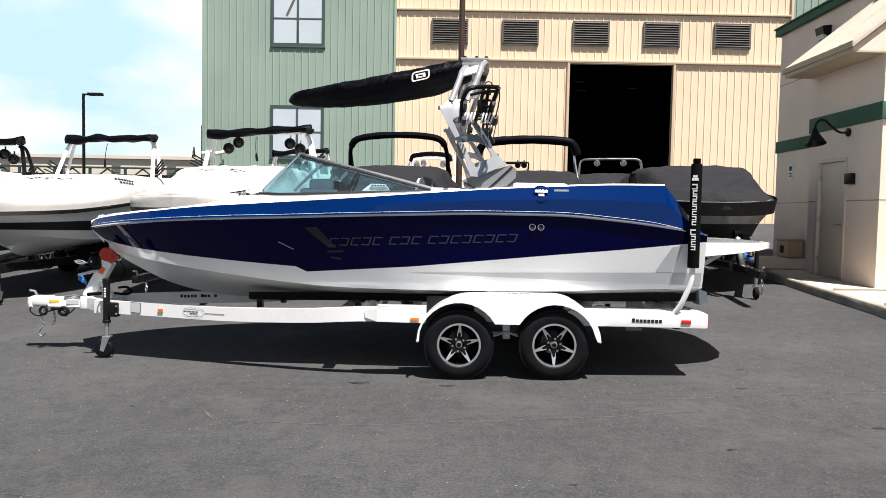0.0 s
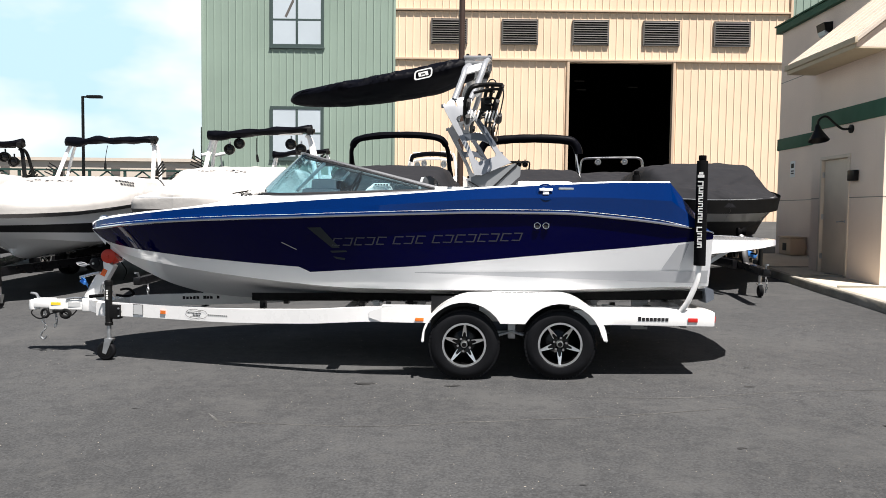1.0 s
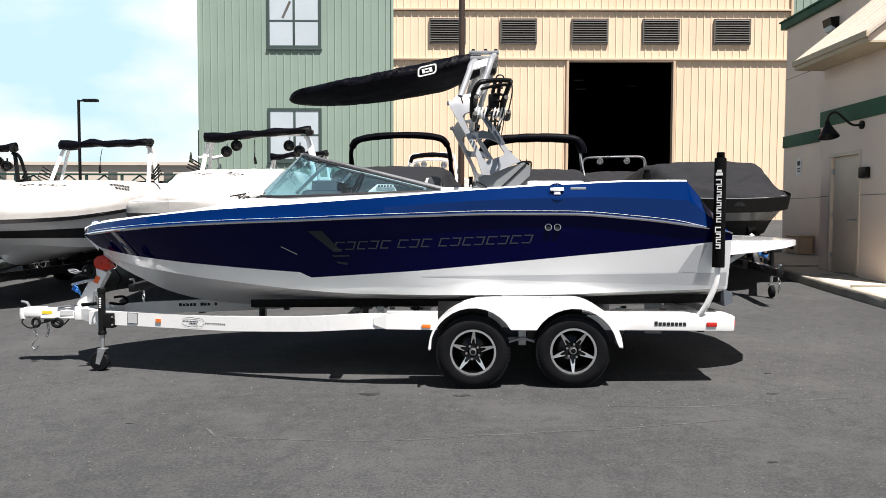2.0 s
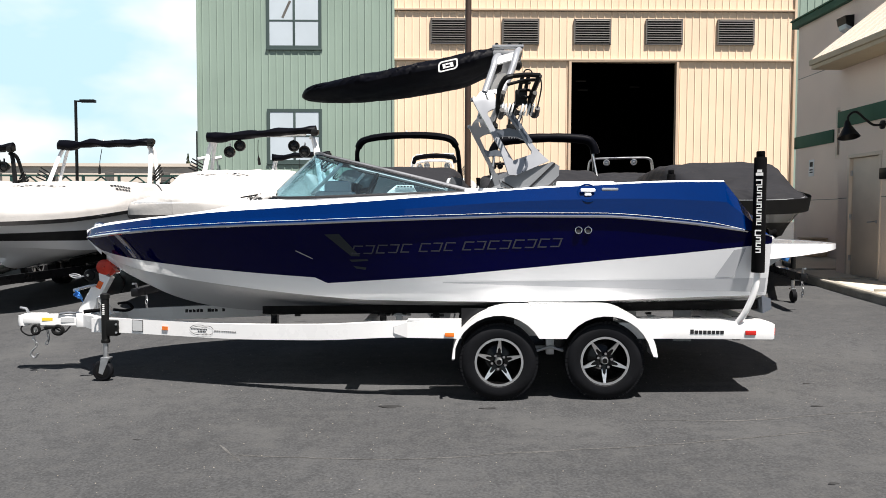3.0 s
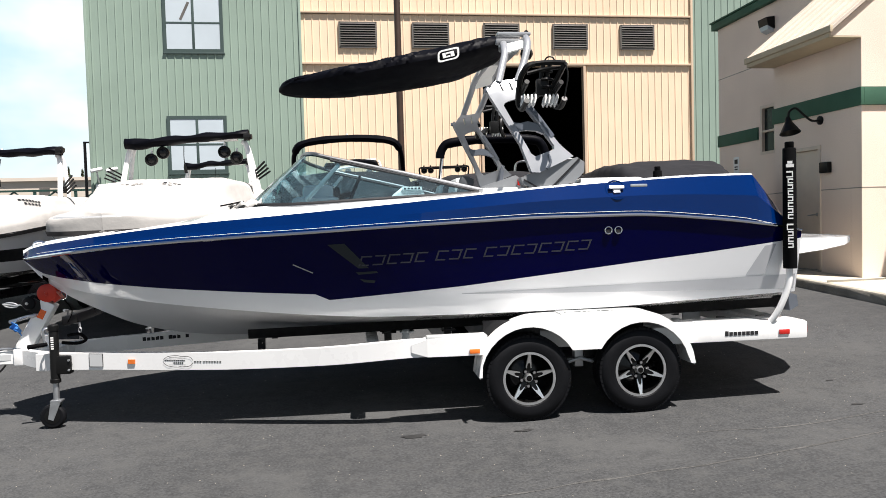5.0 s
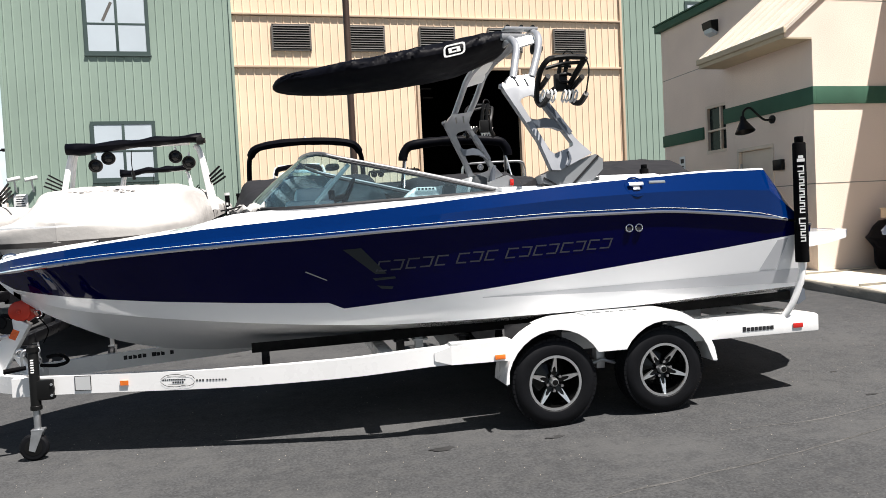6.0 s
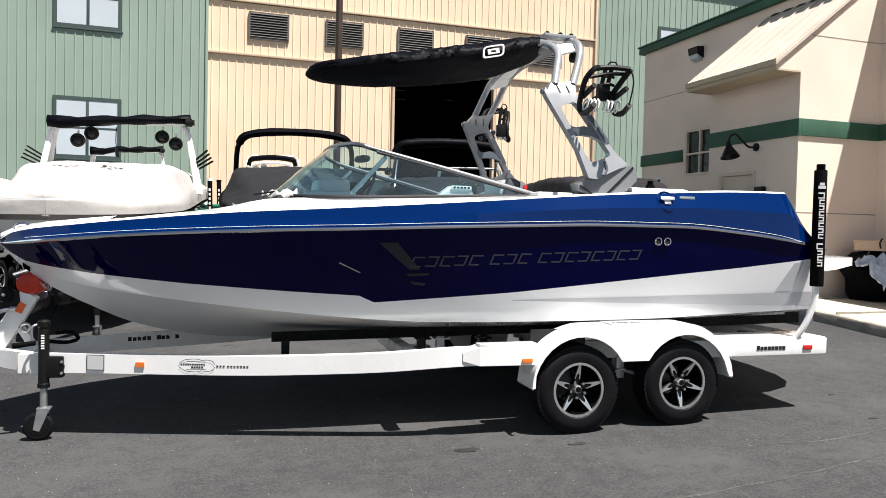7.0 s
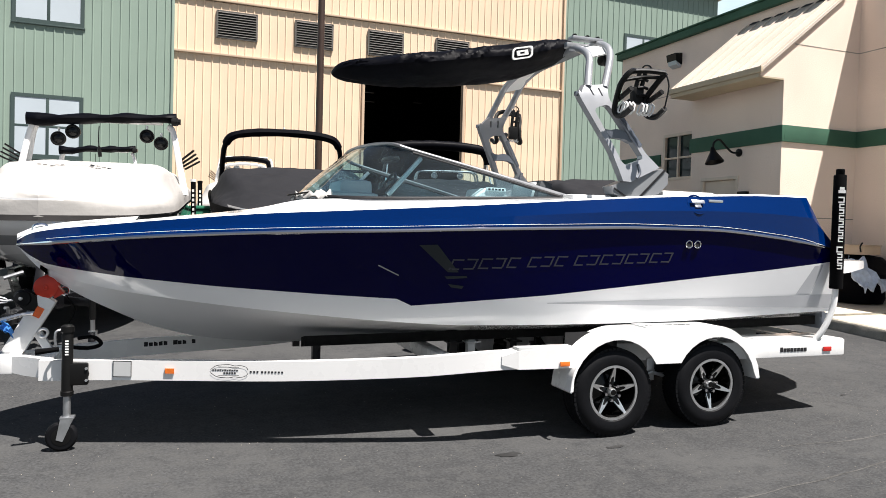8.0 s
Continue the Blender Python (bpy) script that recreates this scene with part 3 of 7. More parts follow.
# window of the office
win = part("window", plate(bmesh.new(), [(16.12, 2.92), (17.24, 2.92), (17.24, 4.05), (16.12, 4.05)], [[(16.19, 2.99), (17.17, 2.99), (17.17, 3.98), (16.19, 3.98)]],
                           lambda u, v, d: Vector((OX - 0.02 + d, u, v)), 0.12), DOOR_PAINT, office, "four-pane window with tan frame", smooth=False)
part("mullion", box(bmesh.new(), OX - 0.015, OX + 0.1, 16.665, 16.715, 2.96, 4.01, 0.006), DOOR_PAINT, win)
part("transom_bar", box(bmesh.new(), OX - 0.01, OX + 0.1, 16.16, 17.20, 3.43, 3.475, 0.006), DOOR_PAINT, win)
for a, b in ((16.17, 16.68), (16.70, 17.19)):
    for c, d in ((2.97, 3.45), (3.455, 4.0)):
        part("pane", box(bmesh.new(), OX + 0.05, OX + 0.06, a, b, c, d), GLASS_DARK, win, smooth=False)

# steel door
door = part("door", box(bmesh.new(), BX + 0.04, BX + 0.09, 13.27, 14.15, 0.54, 2.67, 0.004), DOOR_PAINT, office, "tan painted steel door, shut")
bm = bmesh.new()
for a in ((13.2, 13.265, 0.5, 2.673), (14.155, 14.22, 0.5, 2.673)):
    box(bm, BX - 0.02, BX + 0.12, a[0], a[1], a[2], a[3], 0.004)
box(bm, BX - 0.02, BX + 0.12, 13.2, 14.22, 2.675, 2.74, 0.004)
part("door_frame", bm, DOOR_PAINT, door)
bm = bmesh.new()
lathe(bm, [(0.028, 0), (0.028, 0.02)], 16, pose(BX + 0.02, 13.36, 1.52, 0, 0, -90))
tube(bm, [(BX + 0.0, 13.36, 1.52), (BX - 0.05, 13.36, 1.52), (BX - 0.055, 13.42, 1.515), (BX - 0.05, 13.5, 1.51)], 0.011, 8)
part("door_handle", bm, STEEL, door, "lever handle")
for z in (0.85, 1.6, 2.4):
    part("hinge", box(bmesh.new(), BX + 0.0, BX + 0.045, 14.135, 14.16, z - 0.05, z + 0.05, 0.004), STEEL, door)
part("sill", box(bmesh.new(), BX - 0.05, BX + 0.2, 13.2, 14.22, 0.5, 0.535), KERB, door)


# gooseneck lamp above the door
lamp = thing("wall_lamp", pose(BX, 13.2, 3.17), "black gooseneck wall lamp above the door", "lamp")
part("wall_plate", lathe(bmesh.new(), [(0.075, 0), (0.075, 0.03), (0.03, 0.05)], 20, pose(0, 0, 0, 0, 0, 90)), BLACK_METAL, lamp)
neck = bend([(-0.03, 0, 0), (-0.16, 0.02, 0.0), (-0.3, 0.03, 0.1), (-0.44, 0.05, 0.22), (-0.56, 0.06, 0.16), (-0.575, 0.06, 0.02)], 6)
part("arm", tube(bmesh.new(), neck, 0.02, 10), BLACK_METAL, lamp)
shade = part("shade", lathe(bmesh.new(), [(0.03, 0.10), (0.05, 0.05), (0.06, 0.0), (0.10, -0.07), (0.175, -0.20), (0.17, -0.20), (0.09, -0.07), (0.02, 0.0)], 28, pose(-0.575, 0.06, -0.02, 90, 0, 0) @ pose(0, 0, 0, -14, 0, 0)), BLACK_METAL, lamp, "conical shade")

pack = thing("wall_pack_light", pose(OX, 16.83, 5.80) @ Matrix.Scale(0.86, 4), "bronze wall-pack floodlight on stucco", "lamp")
part("housing", loft(bmesh.new(), [[(-0.24, y, 0.17), (0, y, 0.2), (0, y, -0.12), (-0.2, y, -0.02)] for y in (-0.2, 0.2)]), BLACK_METAL, pack, smooth=False)
part("lens", loft(bmesh.new(), [[(-0.2, y, -0.025), (-0.01, y, -0.125), (-0.02, y, -0.2), (-0.17, y, -0.13)] for y in (-0.17, 0.17)]), GLASS_BLIND, pack, smooth=False)

reader = thing("door_intercom", pose(BX, 13.03, 2.33), "small black intercom box beside the door", "intercom")
part("box", box(bmesh.new(), -0.09, 0, -0.11, 0.11, -0.09, 0.1, 0.015), BLACK_METAL, reader)
part("button", box(bmesh.new(), -0.012, 0, 0.2, 0.235, -0.13, -0.06, 0.004), BLACK_METAL, reader)

notice = thing("wall_notice", pose(OX, 18.3, 2.77), "small white notice with dark bars on the wall", "sign")
part("panel", box(bmesh.new(), -0.012, 0, -0.12, 0.12, -0.2, 0.2, 0.004), PAPER, notice)
for z0, z1 in ((0.03, 0.14), (-0.12, -0.09), (-0.06, -0.03)):
    part("bar", box(bmesh.new(), -0.015, -0.012, -0.07, 0.07, z0, z1), INK, notice)

cabinet = thing("utility_box", pose(8.65, 17.7, ground_z(8.65, 17.7) + 0.12), "low brown utility box against the wall", "utility box")
part("body", box(bmesh.new(), -0.12, 0.25, -0.3, 0.3, 0, 0.40, 0.03), TAN_TRIM, cabinet)
part("lid", box(bmesh.new(), -0.14, 0.26, -0.32, 0.32, 0.402, 0.44, 0.012), TAN_TRIM, cabinet)
part("panel", box(bmesh.new(), -0.126, -0.12, -0.1, 0.1, 0.1, 0.28, 0.003), INK, cabinet)

# raised pavement with its kerb
KX = curve_of((5.0, 6.15), (9.2, 6.36), (10.5, 6.5), (12, 6.56), (14.6, 6.75), (18.6, 7.05))
bm = bmesh.new()
top, edge = [], []
for i in range(28):
    y = 4.0 + i * 0.52
    g = ground_z(6.6, y)
    top.append((y, KX(y), g))
for (y0, x0, g0), (y1, x1, g1) in zip(top, top[1:]):
    bm.faces.new([bm.verts.new(v) for v in ((x0 + 0.13, y0, g0 + 0.135), (9.6, y0, g0 + 0.17), (9.6, y1, g1 + 0.17), (x1 + 0.13, y1, g1 + 0.135))])
solo("pavement", weld(bm), CONCRETE, "pale concrete pavement along the office wall", "pavement", kind="structure")
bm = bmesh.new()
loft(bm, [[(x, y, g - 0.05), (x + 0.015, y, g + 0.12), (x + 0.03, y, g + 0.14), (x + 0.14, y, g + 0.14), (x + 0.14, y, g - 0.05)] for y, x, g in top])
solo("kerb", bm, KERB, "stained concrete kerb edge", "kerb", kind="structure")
bm = bmesh.new()
for y in (7.1, 10.4, 11.9, 13.4, 14.9):
    box(bm, KX(y) + 0.14, 9.35, y - 0.006, y + 0.006, ground_z(6.6, y) + 0.13, ground_z(6.6, y) + 0.172)
solo("pavement_joint", bm, KERB, "dark joints across the concrete pavement", "joint", kind="structure")

# black covered drum with a towel on it
bin_ = thing("covered_bin", pose(8.80, 11.65, ground_z(6.6, 11.65) + 0.165), "black plastic-wrapped bin beside the wall", "bin")
bm = bmesh.new()
rings = []
for h, r in ((0, 0.42), (0.1, 0.46), (0.35, 0.47), (0.46, 0.55), (0.52, 0.6), (0.57, 0.55), (0.7, 0.48), (0.8, 0.38), (0.85, 0.1)):
    rings.append([(r * (1 + 0.07 * math.sin(5 * a + 9 * h)) * math.cos(a), r * (1 + 0.05 * math.sin(4 * a + 7 * h)) * math.sin(a), h) for a in (2 * math.pi * k / 28 for k in range(28))])
loft(bm, rings)
part("bag", bm, BOOT, bin_)
crate = thing("wooden_crate", pose(8.74, 11.56, ground_z(6.6, 11.65) + 1.005, 0, 0, 8), "shallow tan wooden crate on the black bin", "crate")
part("crate_body", box(bmesh.new(), -0.28, 0.22, -0.26, 0.26, 0, 0.15, 0.012), TAN_TRIM, crate)
part("crate_rim", box(bmesh.new(), -0.295, 0.235, -0.275, 0.275, 0.151, 0.172, 0.006), TAN_TRIM, crate)
part("crate_handle", tube(bmesh.new(), bend([(-0.30, -0.22, 0.05), (-0.34, -0.23, 0.14), (-0.31, -0.25, 0.21)], 4), 0.014, 8), BLACK_METAL, crate, "bent black handle")
towel = thing("towel", pose(8.36, 11.34, ground_z(6.6, 11.65) + 0.93) @ Matrix.Scale(1.45, 4), "crumpled pale blue towel on the black bin", "towel")
bm = bmesh.new()
n = 14
tv = [[bm.verts.new((0.5 * (i / n) - 0.15 + 0.03 * math.sin(j), -0.28 + 0.42 * (j / n), 0.05 * math.sin(i * 1.3) * math.cos(j * 0.9) + 0.02 * math.sin(3 * i + j) - 0.55 * max(0.0, 0.5 - j / n) ** 1.0 - 0.25 * abs(i / n - 0.4))) for j in range(n + 1)] for i in range(n + 1)]
for i in range(n):
    for j in range(n):
        bm.faces.new((tv[i][j], tv[i + 1][j], tv[i + 1][j + 1], tv[i][j + 1]))
cloth = part("cloth", bm, TOWEL, towel)
cloth.modifiers.new("thick", "SOLIDIFY").thickness = 0.012

# ---- the far side of the yard ----
far = thing("far_building", pose(-40, 92, ground_z(-40, 92)), "long low tan building far behind the lot", "building")
part("wall", box(bmesh.new(), -70, 22, 0, 20, 0, 6.9), FAR_WALL, far)
part("parapet", box(bmesh.new(), -70.3, 22.3, -0.3, 20.3, 6.9, 7.3), FAR_WALL, far)
for x in (-58, -51, -44, -37, -30, -23, -16, -9, -2, 5, 12):
    part("opening", box(bmesh.new(), x, x + 1.1, -0.12, 0.1, 5.2, 6.1), LOUVRE, far, smooth=False)
rack = thing("boat_rack", pose(-24, 66, ground_z(-24, 66)), "dark green steel boat storage racking", "rack")
for k in range(12):
    x = -24 + k * 3.2
    part("post", box(bmesh.new(), x - 0.1, x + 0.1, -0.1, 0.1, 0, 4.3), RACKING, rack, smooth=False)
    bm = bmesh.new()
    beam(bm, (x, 0, 3.0), (x + 1.6, 0, 4.2), 0.1, 0.12)
    beam(bm, (x + 1.6, 0, 4.2), (x + 3.2, 0, 3.0), 0.1, 0.12)
    part("brace", bm, RACKING, rack, smooth=False)
for z in (2.9, 4.2):
    part("rail", box(bmesh.new(), -24, 11.2, -0.12, 0.12, z, z + 0.16), RACKING, rack, smooth=False)
part("shelf", box(bmesh.new(), -24, 11.2, 0, 7, 2.7, 2.85), RACKING, rack, smooth=False)
# shade behind the shelves is put into this near-black panel
part("back_panel", box(bmesh.new(), -24, 11.2, 6.9, 7, 0, 4.0), DARK, rack, smooth=False)
skip = thing("red_crate", pose(-21.5, 52, ground_z(-21.5, 52)), "weathered red container across the yard", "container")
part("body", box(bmesh.new(), -2.0, 1.2, 0, 2.4, 0, 2.6, 0.03), RED, skip)
for k in range(9):
    part("rib", box(bmesh.new(), -1.9 + k * 0.36, -1.8 + k * 0.36, -0.05, 0.0, 0.1, 2.5), RED, skip, smooth=False)

for px, py, h, arm in ((-22.3, 45.5, 7.75, 0.75), (-16.4, 50, 6.3, 0.8)):
    lp = thing("street_lamp", pose(px, py, ground_z(px, py)), "dark slim parking lot lamp on a tall pole", "street lamp", "lot lamps")
    part("shaft", tube(bmesh.new(), [(0, 0, 0), (0, 0, h)], [0.1, 0.085], 10), BLACK_METAL, lp)
    part("arm", box(bmesh.new(), 0, arm, -0.05, 0.05, h - 0.1, h, 0.01), BLACK_METAL, lp)
    part("lamp_head", box(bmesh.new(), arm * 0.4, arm + 0.45, -0.17, 0.17, h - 0.12, h + 0.05, 0.03), BLACK_METAL, lp)

rng = random.Random(5)


def conifer(x, y, h):
    t = thing("conifer_tree", pose(x, y, ground_z(x, y)), "dark green conifer far beyond the yard", "tree", "far conifers")
    part("trunk", tube(bmesh.new(), [(0, 0, 0), (0, 0, h * 0.5), (0, 0, h)], [0.25, 0.16, 0.03], 7), BARK, t)
    bm = bmesh.new()
    for k in range(230):
        f = rng.random() ** 0.8
        z, a = h * (0.15 + 0.85 * f), rng.random() * 6.283
        reach = (1.05 - f) * h * 0.2 * (0.5 + 0.7 * rng.random())
        tip, base = Vector((reach * math.cos(a), reach * math.sin(a), z - reach * 0.3)), Vector((0, 0, z))
        w = Vector((-math.sin(a), math.cos(a), 0)) * (0.12 + 0.28 * (1 - f))
        mid = base.lerp(tip, 0.6)
        up = Vector((0, 0, 0.12 + 0.1 * rng.random()))
        bm.faces.new([bm.verts.new(v) for v in (base, mid + w, tip)])
        bm.faces.new([bm.verts.new(v) for v in (base, tip, mid - w)])
        bm.faces.new([bm.verts.new(v) for v in (base + up, mid + w * 0.6 + up * 2, tip)])
    part("crown", bm, NEEDLES, t, smooth=False)


for x, y, h in ((-37.2, 108, 9.7), (-35.4, 108, 9.4), (-38.2, 112, 8.6), (-34.6, 113, 9.0)):
    conifer(x, y, h)

# bright thin cloud beyond everything
bm = bmesh.new()
loft(bm, [[(900 * math.sin(radians(a)), 900 * math.cos(radians(a)), -20), (900 * math.sin(radians(a)), 900 * math.cos(radians(a)), 420)] for a in range(-75, 46, 5)], closed=False, caps=False)
solo("sky_backdrop", bm, SKY_GLOW, "bright hazy white sky beyond the yard", "sky", kind="structure")
# unseen glowing ring round the rest of the horizon, added to brighten shaded walls
bm = bmesh.new()
loft(bm, [[(900 * math.sin(radians(a)), 900 * math.cos(radians(a)), -20), (900 * math.sin(radians(a)), 900 * math.cos(radians(a)), 420)] for a in range(45, 286, 5)], closed=False, caps=False)
solo("sky_backdrop", bm, FILL_GLOW, "unseen glowing ring added to brighten shaded walls", "sky", kind="structure")

# two security cameras and a notice on the warehouse's corner
cctv = thing("security_camera", pose(-11.2, WY, 4.0), "pair of white security cameras on the green siding", "camera")
for x in (-0.42, 0.25):
    arm = part("bracket", tube(bmesh.new(), [(x, -0.02, -0.2), (x, -0.2, 0.1), (x, -0.3, 0.33)], 0.04, 8), PAPER, cctv)
    part("camera_body", tube(bmesh.new(), [(x - 0.22, -0.45, 0.28), (x + 0.2, -0.2, 0.4)], 0.085, 12), PAPER, arm)
wall_sign = thing("warning_sign", pose(-11.47, WY - 0.05, 3.1), "white sign with dark bars on the siding", "sign")
part("panel", box(bmesh.new(), -0.28, 0.28, -0.03, 0, 0, 0.6, 0.005), PAPER, wall_sign)
for k in range(5):
    part("bar", box(bmesh.new(), -0.2 + 0.03 * (k % 2), 0.2 - 0.04 * (k % 3), -0.035, -0.03, 0.08 + 0.1 * k, 0.12 + 0.1 * k), INK, wall_sign)


# ---- wakeboard boat: x runs aft, y to its starboard side, z up from the lot's datum ----
BOAT = pose(0.98, 8.17, 0, 0, 0, -1.3)
half_stripe = curve_of((-4.58, 0), (-4.52, 0.10), (-4.4, 0.24), (-4.2, 0.42), (-3.9, 0.63), (-3.6, 0.78), (-3.2, 0.92), (-2.8, 1.02), (-2.4, 1.09), (-2.0, 1.14), (-1.5, 1.185), (-1.0, 1.215), (0, 1.245), (1, 1.25), (1.5, 1.24), (1.88, 1.2))
half_chine = curve_of((-4.58, 0), (-4.38, 0.0), (-4.2, 0.12), (-3.9, 0.31), (-3.6, 0.46), (-3.2, 0.61), (-2.8, 0.73), (-2.4, 0.83), (-2.0, 0.90), (-1.5, 0.96), (-1.0, 1.01), (0, 1.07), (1, 1.10), (1.88, 1.10))
z_stripe = curve_of((-4.58, 1.357), (-3.6, 1.452), (-2.6, 1.508), (-2.1, 1.526), (-1.58, 1.549), (-0.85, 1.576), (-0.2, 1.595), (0.4, 1.595), (1.07, 1.550), (1.7, 1.468), (1.88, 1.435))
z_sheer0 = curve_of((-4.58, 1.395), (-4.45, 1.455), (-3.94, 1.527), (-3.42, 1.583), (-2.92, 1.63), (-2.41, 1.664), (-1.46, 1.733), (-0.7, 1.795), (0.06, 1.85), (0.47, 1.872), (1.07, 1.897), (1.48, 1.9), (1.88, 1.9))
z_chine0 = curve_of((-4.58, 1.36), (-4.38, 1.19), (-4.05, 1.09), (-3.5, 1.015), (-3.0, 0.962), (-2.5, 0.917), (-2.1, 0.885), (-1.5, 0.853), (-1, 0.852), (-0.4, 0.857), (0.2, 0.866), (1.0, 0.9), (1.88, 0.935))
z_keel = curve_of((-4.58, 1.357), (-4.43, 1.19), (-4.215, 1.03), (-3.95, 0.89), (-3.677, 0.768), (-3.265, 0.668), (-2.86, 0.63), (-1.5, 0.605), (0, 0.61), (1.88, 0.65))


def z_sheer(x):
    return z_sheer0(x) if x < 1.48 else 1.9 - (x - 1.48) / 0.4 * 0.455


def z_chine(x):
    return max(z_chine0(x), z_keel(x))


def z_paint(x):
    """The lower edge of the navy panel, with its step."""
    xs, zs = (-4.58, -4.4, -4.3, -3.85, -3.24, -2.6, -2.04, -1.93, -0.9, 0.56, 1.06, 1.88), (1.34, 1.235, 1.218, 1.168, 1.12, 1.082, 1.053, 1.003, 1.083, 1.238, 1.287, 1.38)
    return min(max(float(np.interp(x, xs, zs)), z_chine(x)), z_stripe(x))


def side_y(x, z):
    """Half breadth of the topsides at a height between chine and stripe."""
    a, b = z_chine(x), z_stripe(x)
    s = min(max((z - a) / max(b - a, 1e-4), 0), 1)
    return half_chine(x) + (half_stripe(x) - half_chine(x)) * (s ** 0.85 if x > -2 else s ** (0.85 + 0.1 * (-2 - x)))


def half_sheer(x):
    return max(half_stripe(x) - (0.045 + 0.03 * min(max((x + 2) / 2.5, 0), 1)) * min(1, (x + 4.58) / 0.4) - (max(0, x - 1.48) * 0.1), 0)


def z_knuckle(x):
    f = min(max((x + 1.6) / 1.2, 0), 1)
    return z_stripe(x) + (z_sheer(x) - z_stripe(x)) * (0.5 + 0.07 * f)


def half_knuckle(x):
    f = min(max((x + 1.6) / 1.2, 0), 1)
    mid = 0.5 * (half_stripe(x) + half_sheer(x))
    return mid + f * 0.03


STATIONS = sorted({-4.58 + 0.9 * (k / 14) ** 1.6 for k in range(15)} | {-3.68 + k * 0.11 for k in range(1, 51)} | {-2.04, -1.93, 1.48, 1.88})


def strip(low, high, rows=3, stations=STATIONS, between=None):
    """A band of hull surface on both sides between two long lines."""
    bm = bmesh.new()
    for side in (-1, 1):
        lines = []
        for x in stations:
            (y0, z0), (y1, z1) = low(x), high(x)
            line = []
            for k in range(rows + 1):
                t = k / rows
                z = z0 + (z1 - z0) * t
                y = between(x, z) if between else y0 + (y1 - y0) * t
                line.append(bm.verts.new((x, side * y, z)))
            lines.append(line)
        for a, b in zip(lines, lines[1:]):
            for k in range(rows):
                bm.faces.new((a[k], b[k], b[k + 1], a[k + 1]) if side < 0 else (a[k + 1], b[k + 1], b[k], a[k]))
    bmesh.ops.remove_doubles(bm, verts=bm.verts, dist=0.0004)
    bmesh.ops.dissolve_degenerate(bm, edges=bm.edges, dist=0.0003)
    return bm


def hull_parts(parent, lower, panel, upper, line, bottom):
    part("hull_bottom", strip(lambda x: (0, z_keel(x)), lambda x: (half_chine(x), z_chine(x)), 4), bottom, parent)
    part("lower_topside", strip(lambda x: (0, z_chine(x)), lambda x: (0, z_paint(x)), 4, between=side_y), lower, parent)
    part("topside_panel", strip(lambda x: (0, z_paint(x)), lambda x: (0, z_stripe(x)), 6, between=side_y), panel, parent)
    part("upper_topside", strip(lambda x: (half_stripe(x), z_stripe(x) + 0.018 * min(1, (1.88 - x) / 0.2)), lambda x: (half_knuckle(x), max(z_knuckle(x), z_stripe(x) + 0.018 * min(1, (1.88 - x) / 0.2))), 2), upper, parent)
    part("shoulder", strip(lambda x: (half_knuckle(x), max(z_knuckle(x), z_stripe(x) + 0.018 * min(1, (1.88 - x) / 0.2))), lambda x: (half_sheer(x), z_sheer(x)), 2), upper, parent)
    # rub rail
    bm = bmesh.new()
    for side in (-1, 1):
        tube(bm, [(x, side * (half_stripe(x) + 0.006), z_stripe(x) + 0.009) for x in STATIONS], [0.012 * min(1, (x + 4.62) / 0.3, (1.92 - x) / 0.4) + 0.003 for x in STATIONS], 8)
    part("rub_rail", bm, line, parent, "polished metal rub rail")
    bm = bmesh.new()
    for side in (-1, 1):
        tube(bm, [(x, side * (half_stripe(x) + 0.001), z_stripe(x) + 0.038 * min(1, (1.9 - x) / 0.5)) for x in STATIONS if x > -4.4], 0.0016, 6)
    part("pinstripe", bm, PAPER, parent, "thin white pinstripe above the rub rail")


boat = thing("wakeboard_boat", BOAT, "blue and white wakeboard boat with folded black bimini on its tower", "boat")
hull_parts(boat, WHITE_GEL, NAVY, BLUE, RAIL, WHITE_GEL)

# transom
bm = bmesh.new()
tx = 1.88
pts = [(0, z_keel(tx)), (half_chine(tx), z_chine(tx)), (side_y(tx, 1.15), 1.15), (half_stripe(tx), z_stripe(tx))]
bm.faces.new([bm.verts.new((tx, s * y, z)) for s, seq in ((-1, pts[1:]), (1, pts[::-1][:-1])) for y, z in seq] + [bm.verts.new((tx, 0, pts[0][1]))])
part("transom", bm, WHITE_GEL, boat)
bm = bmesh.new()
loft(bm, [[(x, s, z_sheer(x) - 0.012) for s in (-half_sheer(x), -0.4, 0.4, half_sheer(x))] for x in (1.44, 1.58, 1.72, 1.88)], closed=False, caps=False)
part("stern_slope", bm, BLUE, boat)

# deck: lip, coaming, foredeck, liner
z_coam = curve_of((-4.58, 1.41), (-4.4, 1.475), (-3.6, 1.585), (-3.0, 1.665), (-2.65, 1.74), (-2.0, 1.765), (-1.4, 1.79), (-0.8, 1.818), (-0.4, 1.84), (0, 1.872), (0.5, 1.895), (1.48, 1.912))
DECK = [x for x in STATIONS if x <= 1.48]


def inner(x):
    return max(half_sheer(x) - 0.26 * min(1, (x + 4.58) / 0.6), 0)


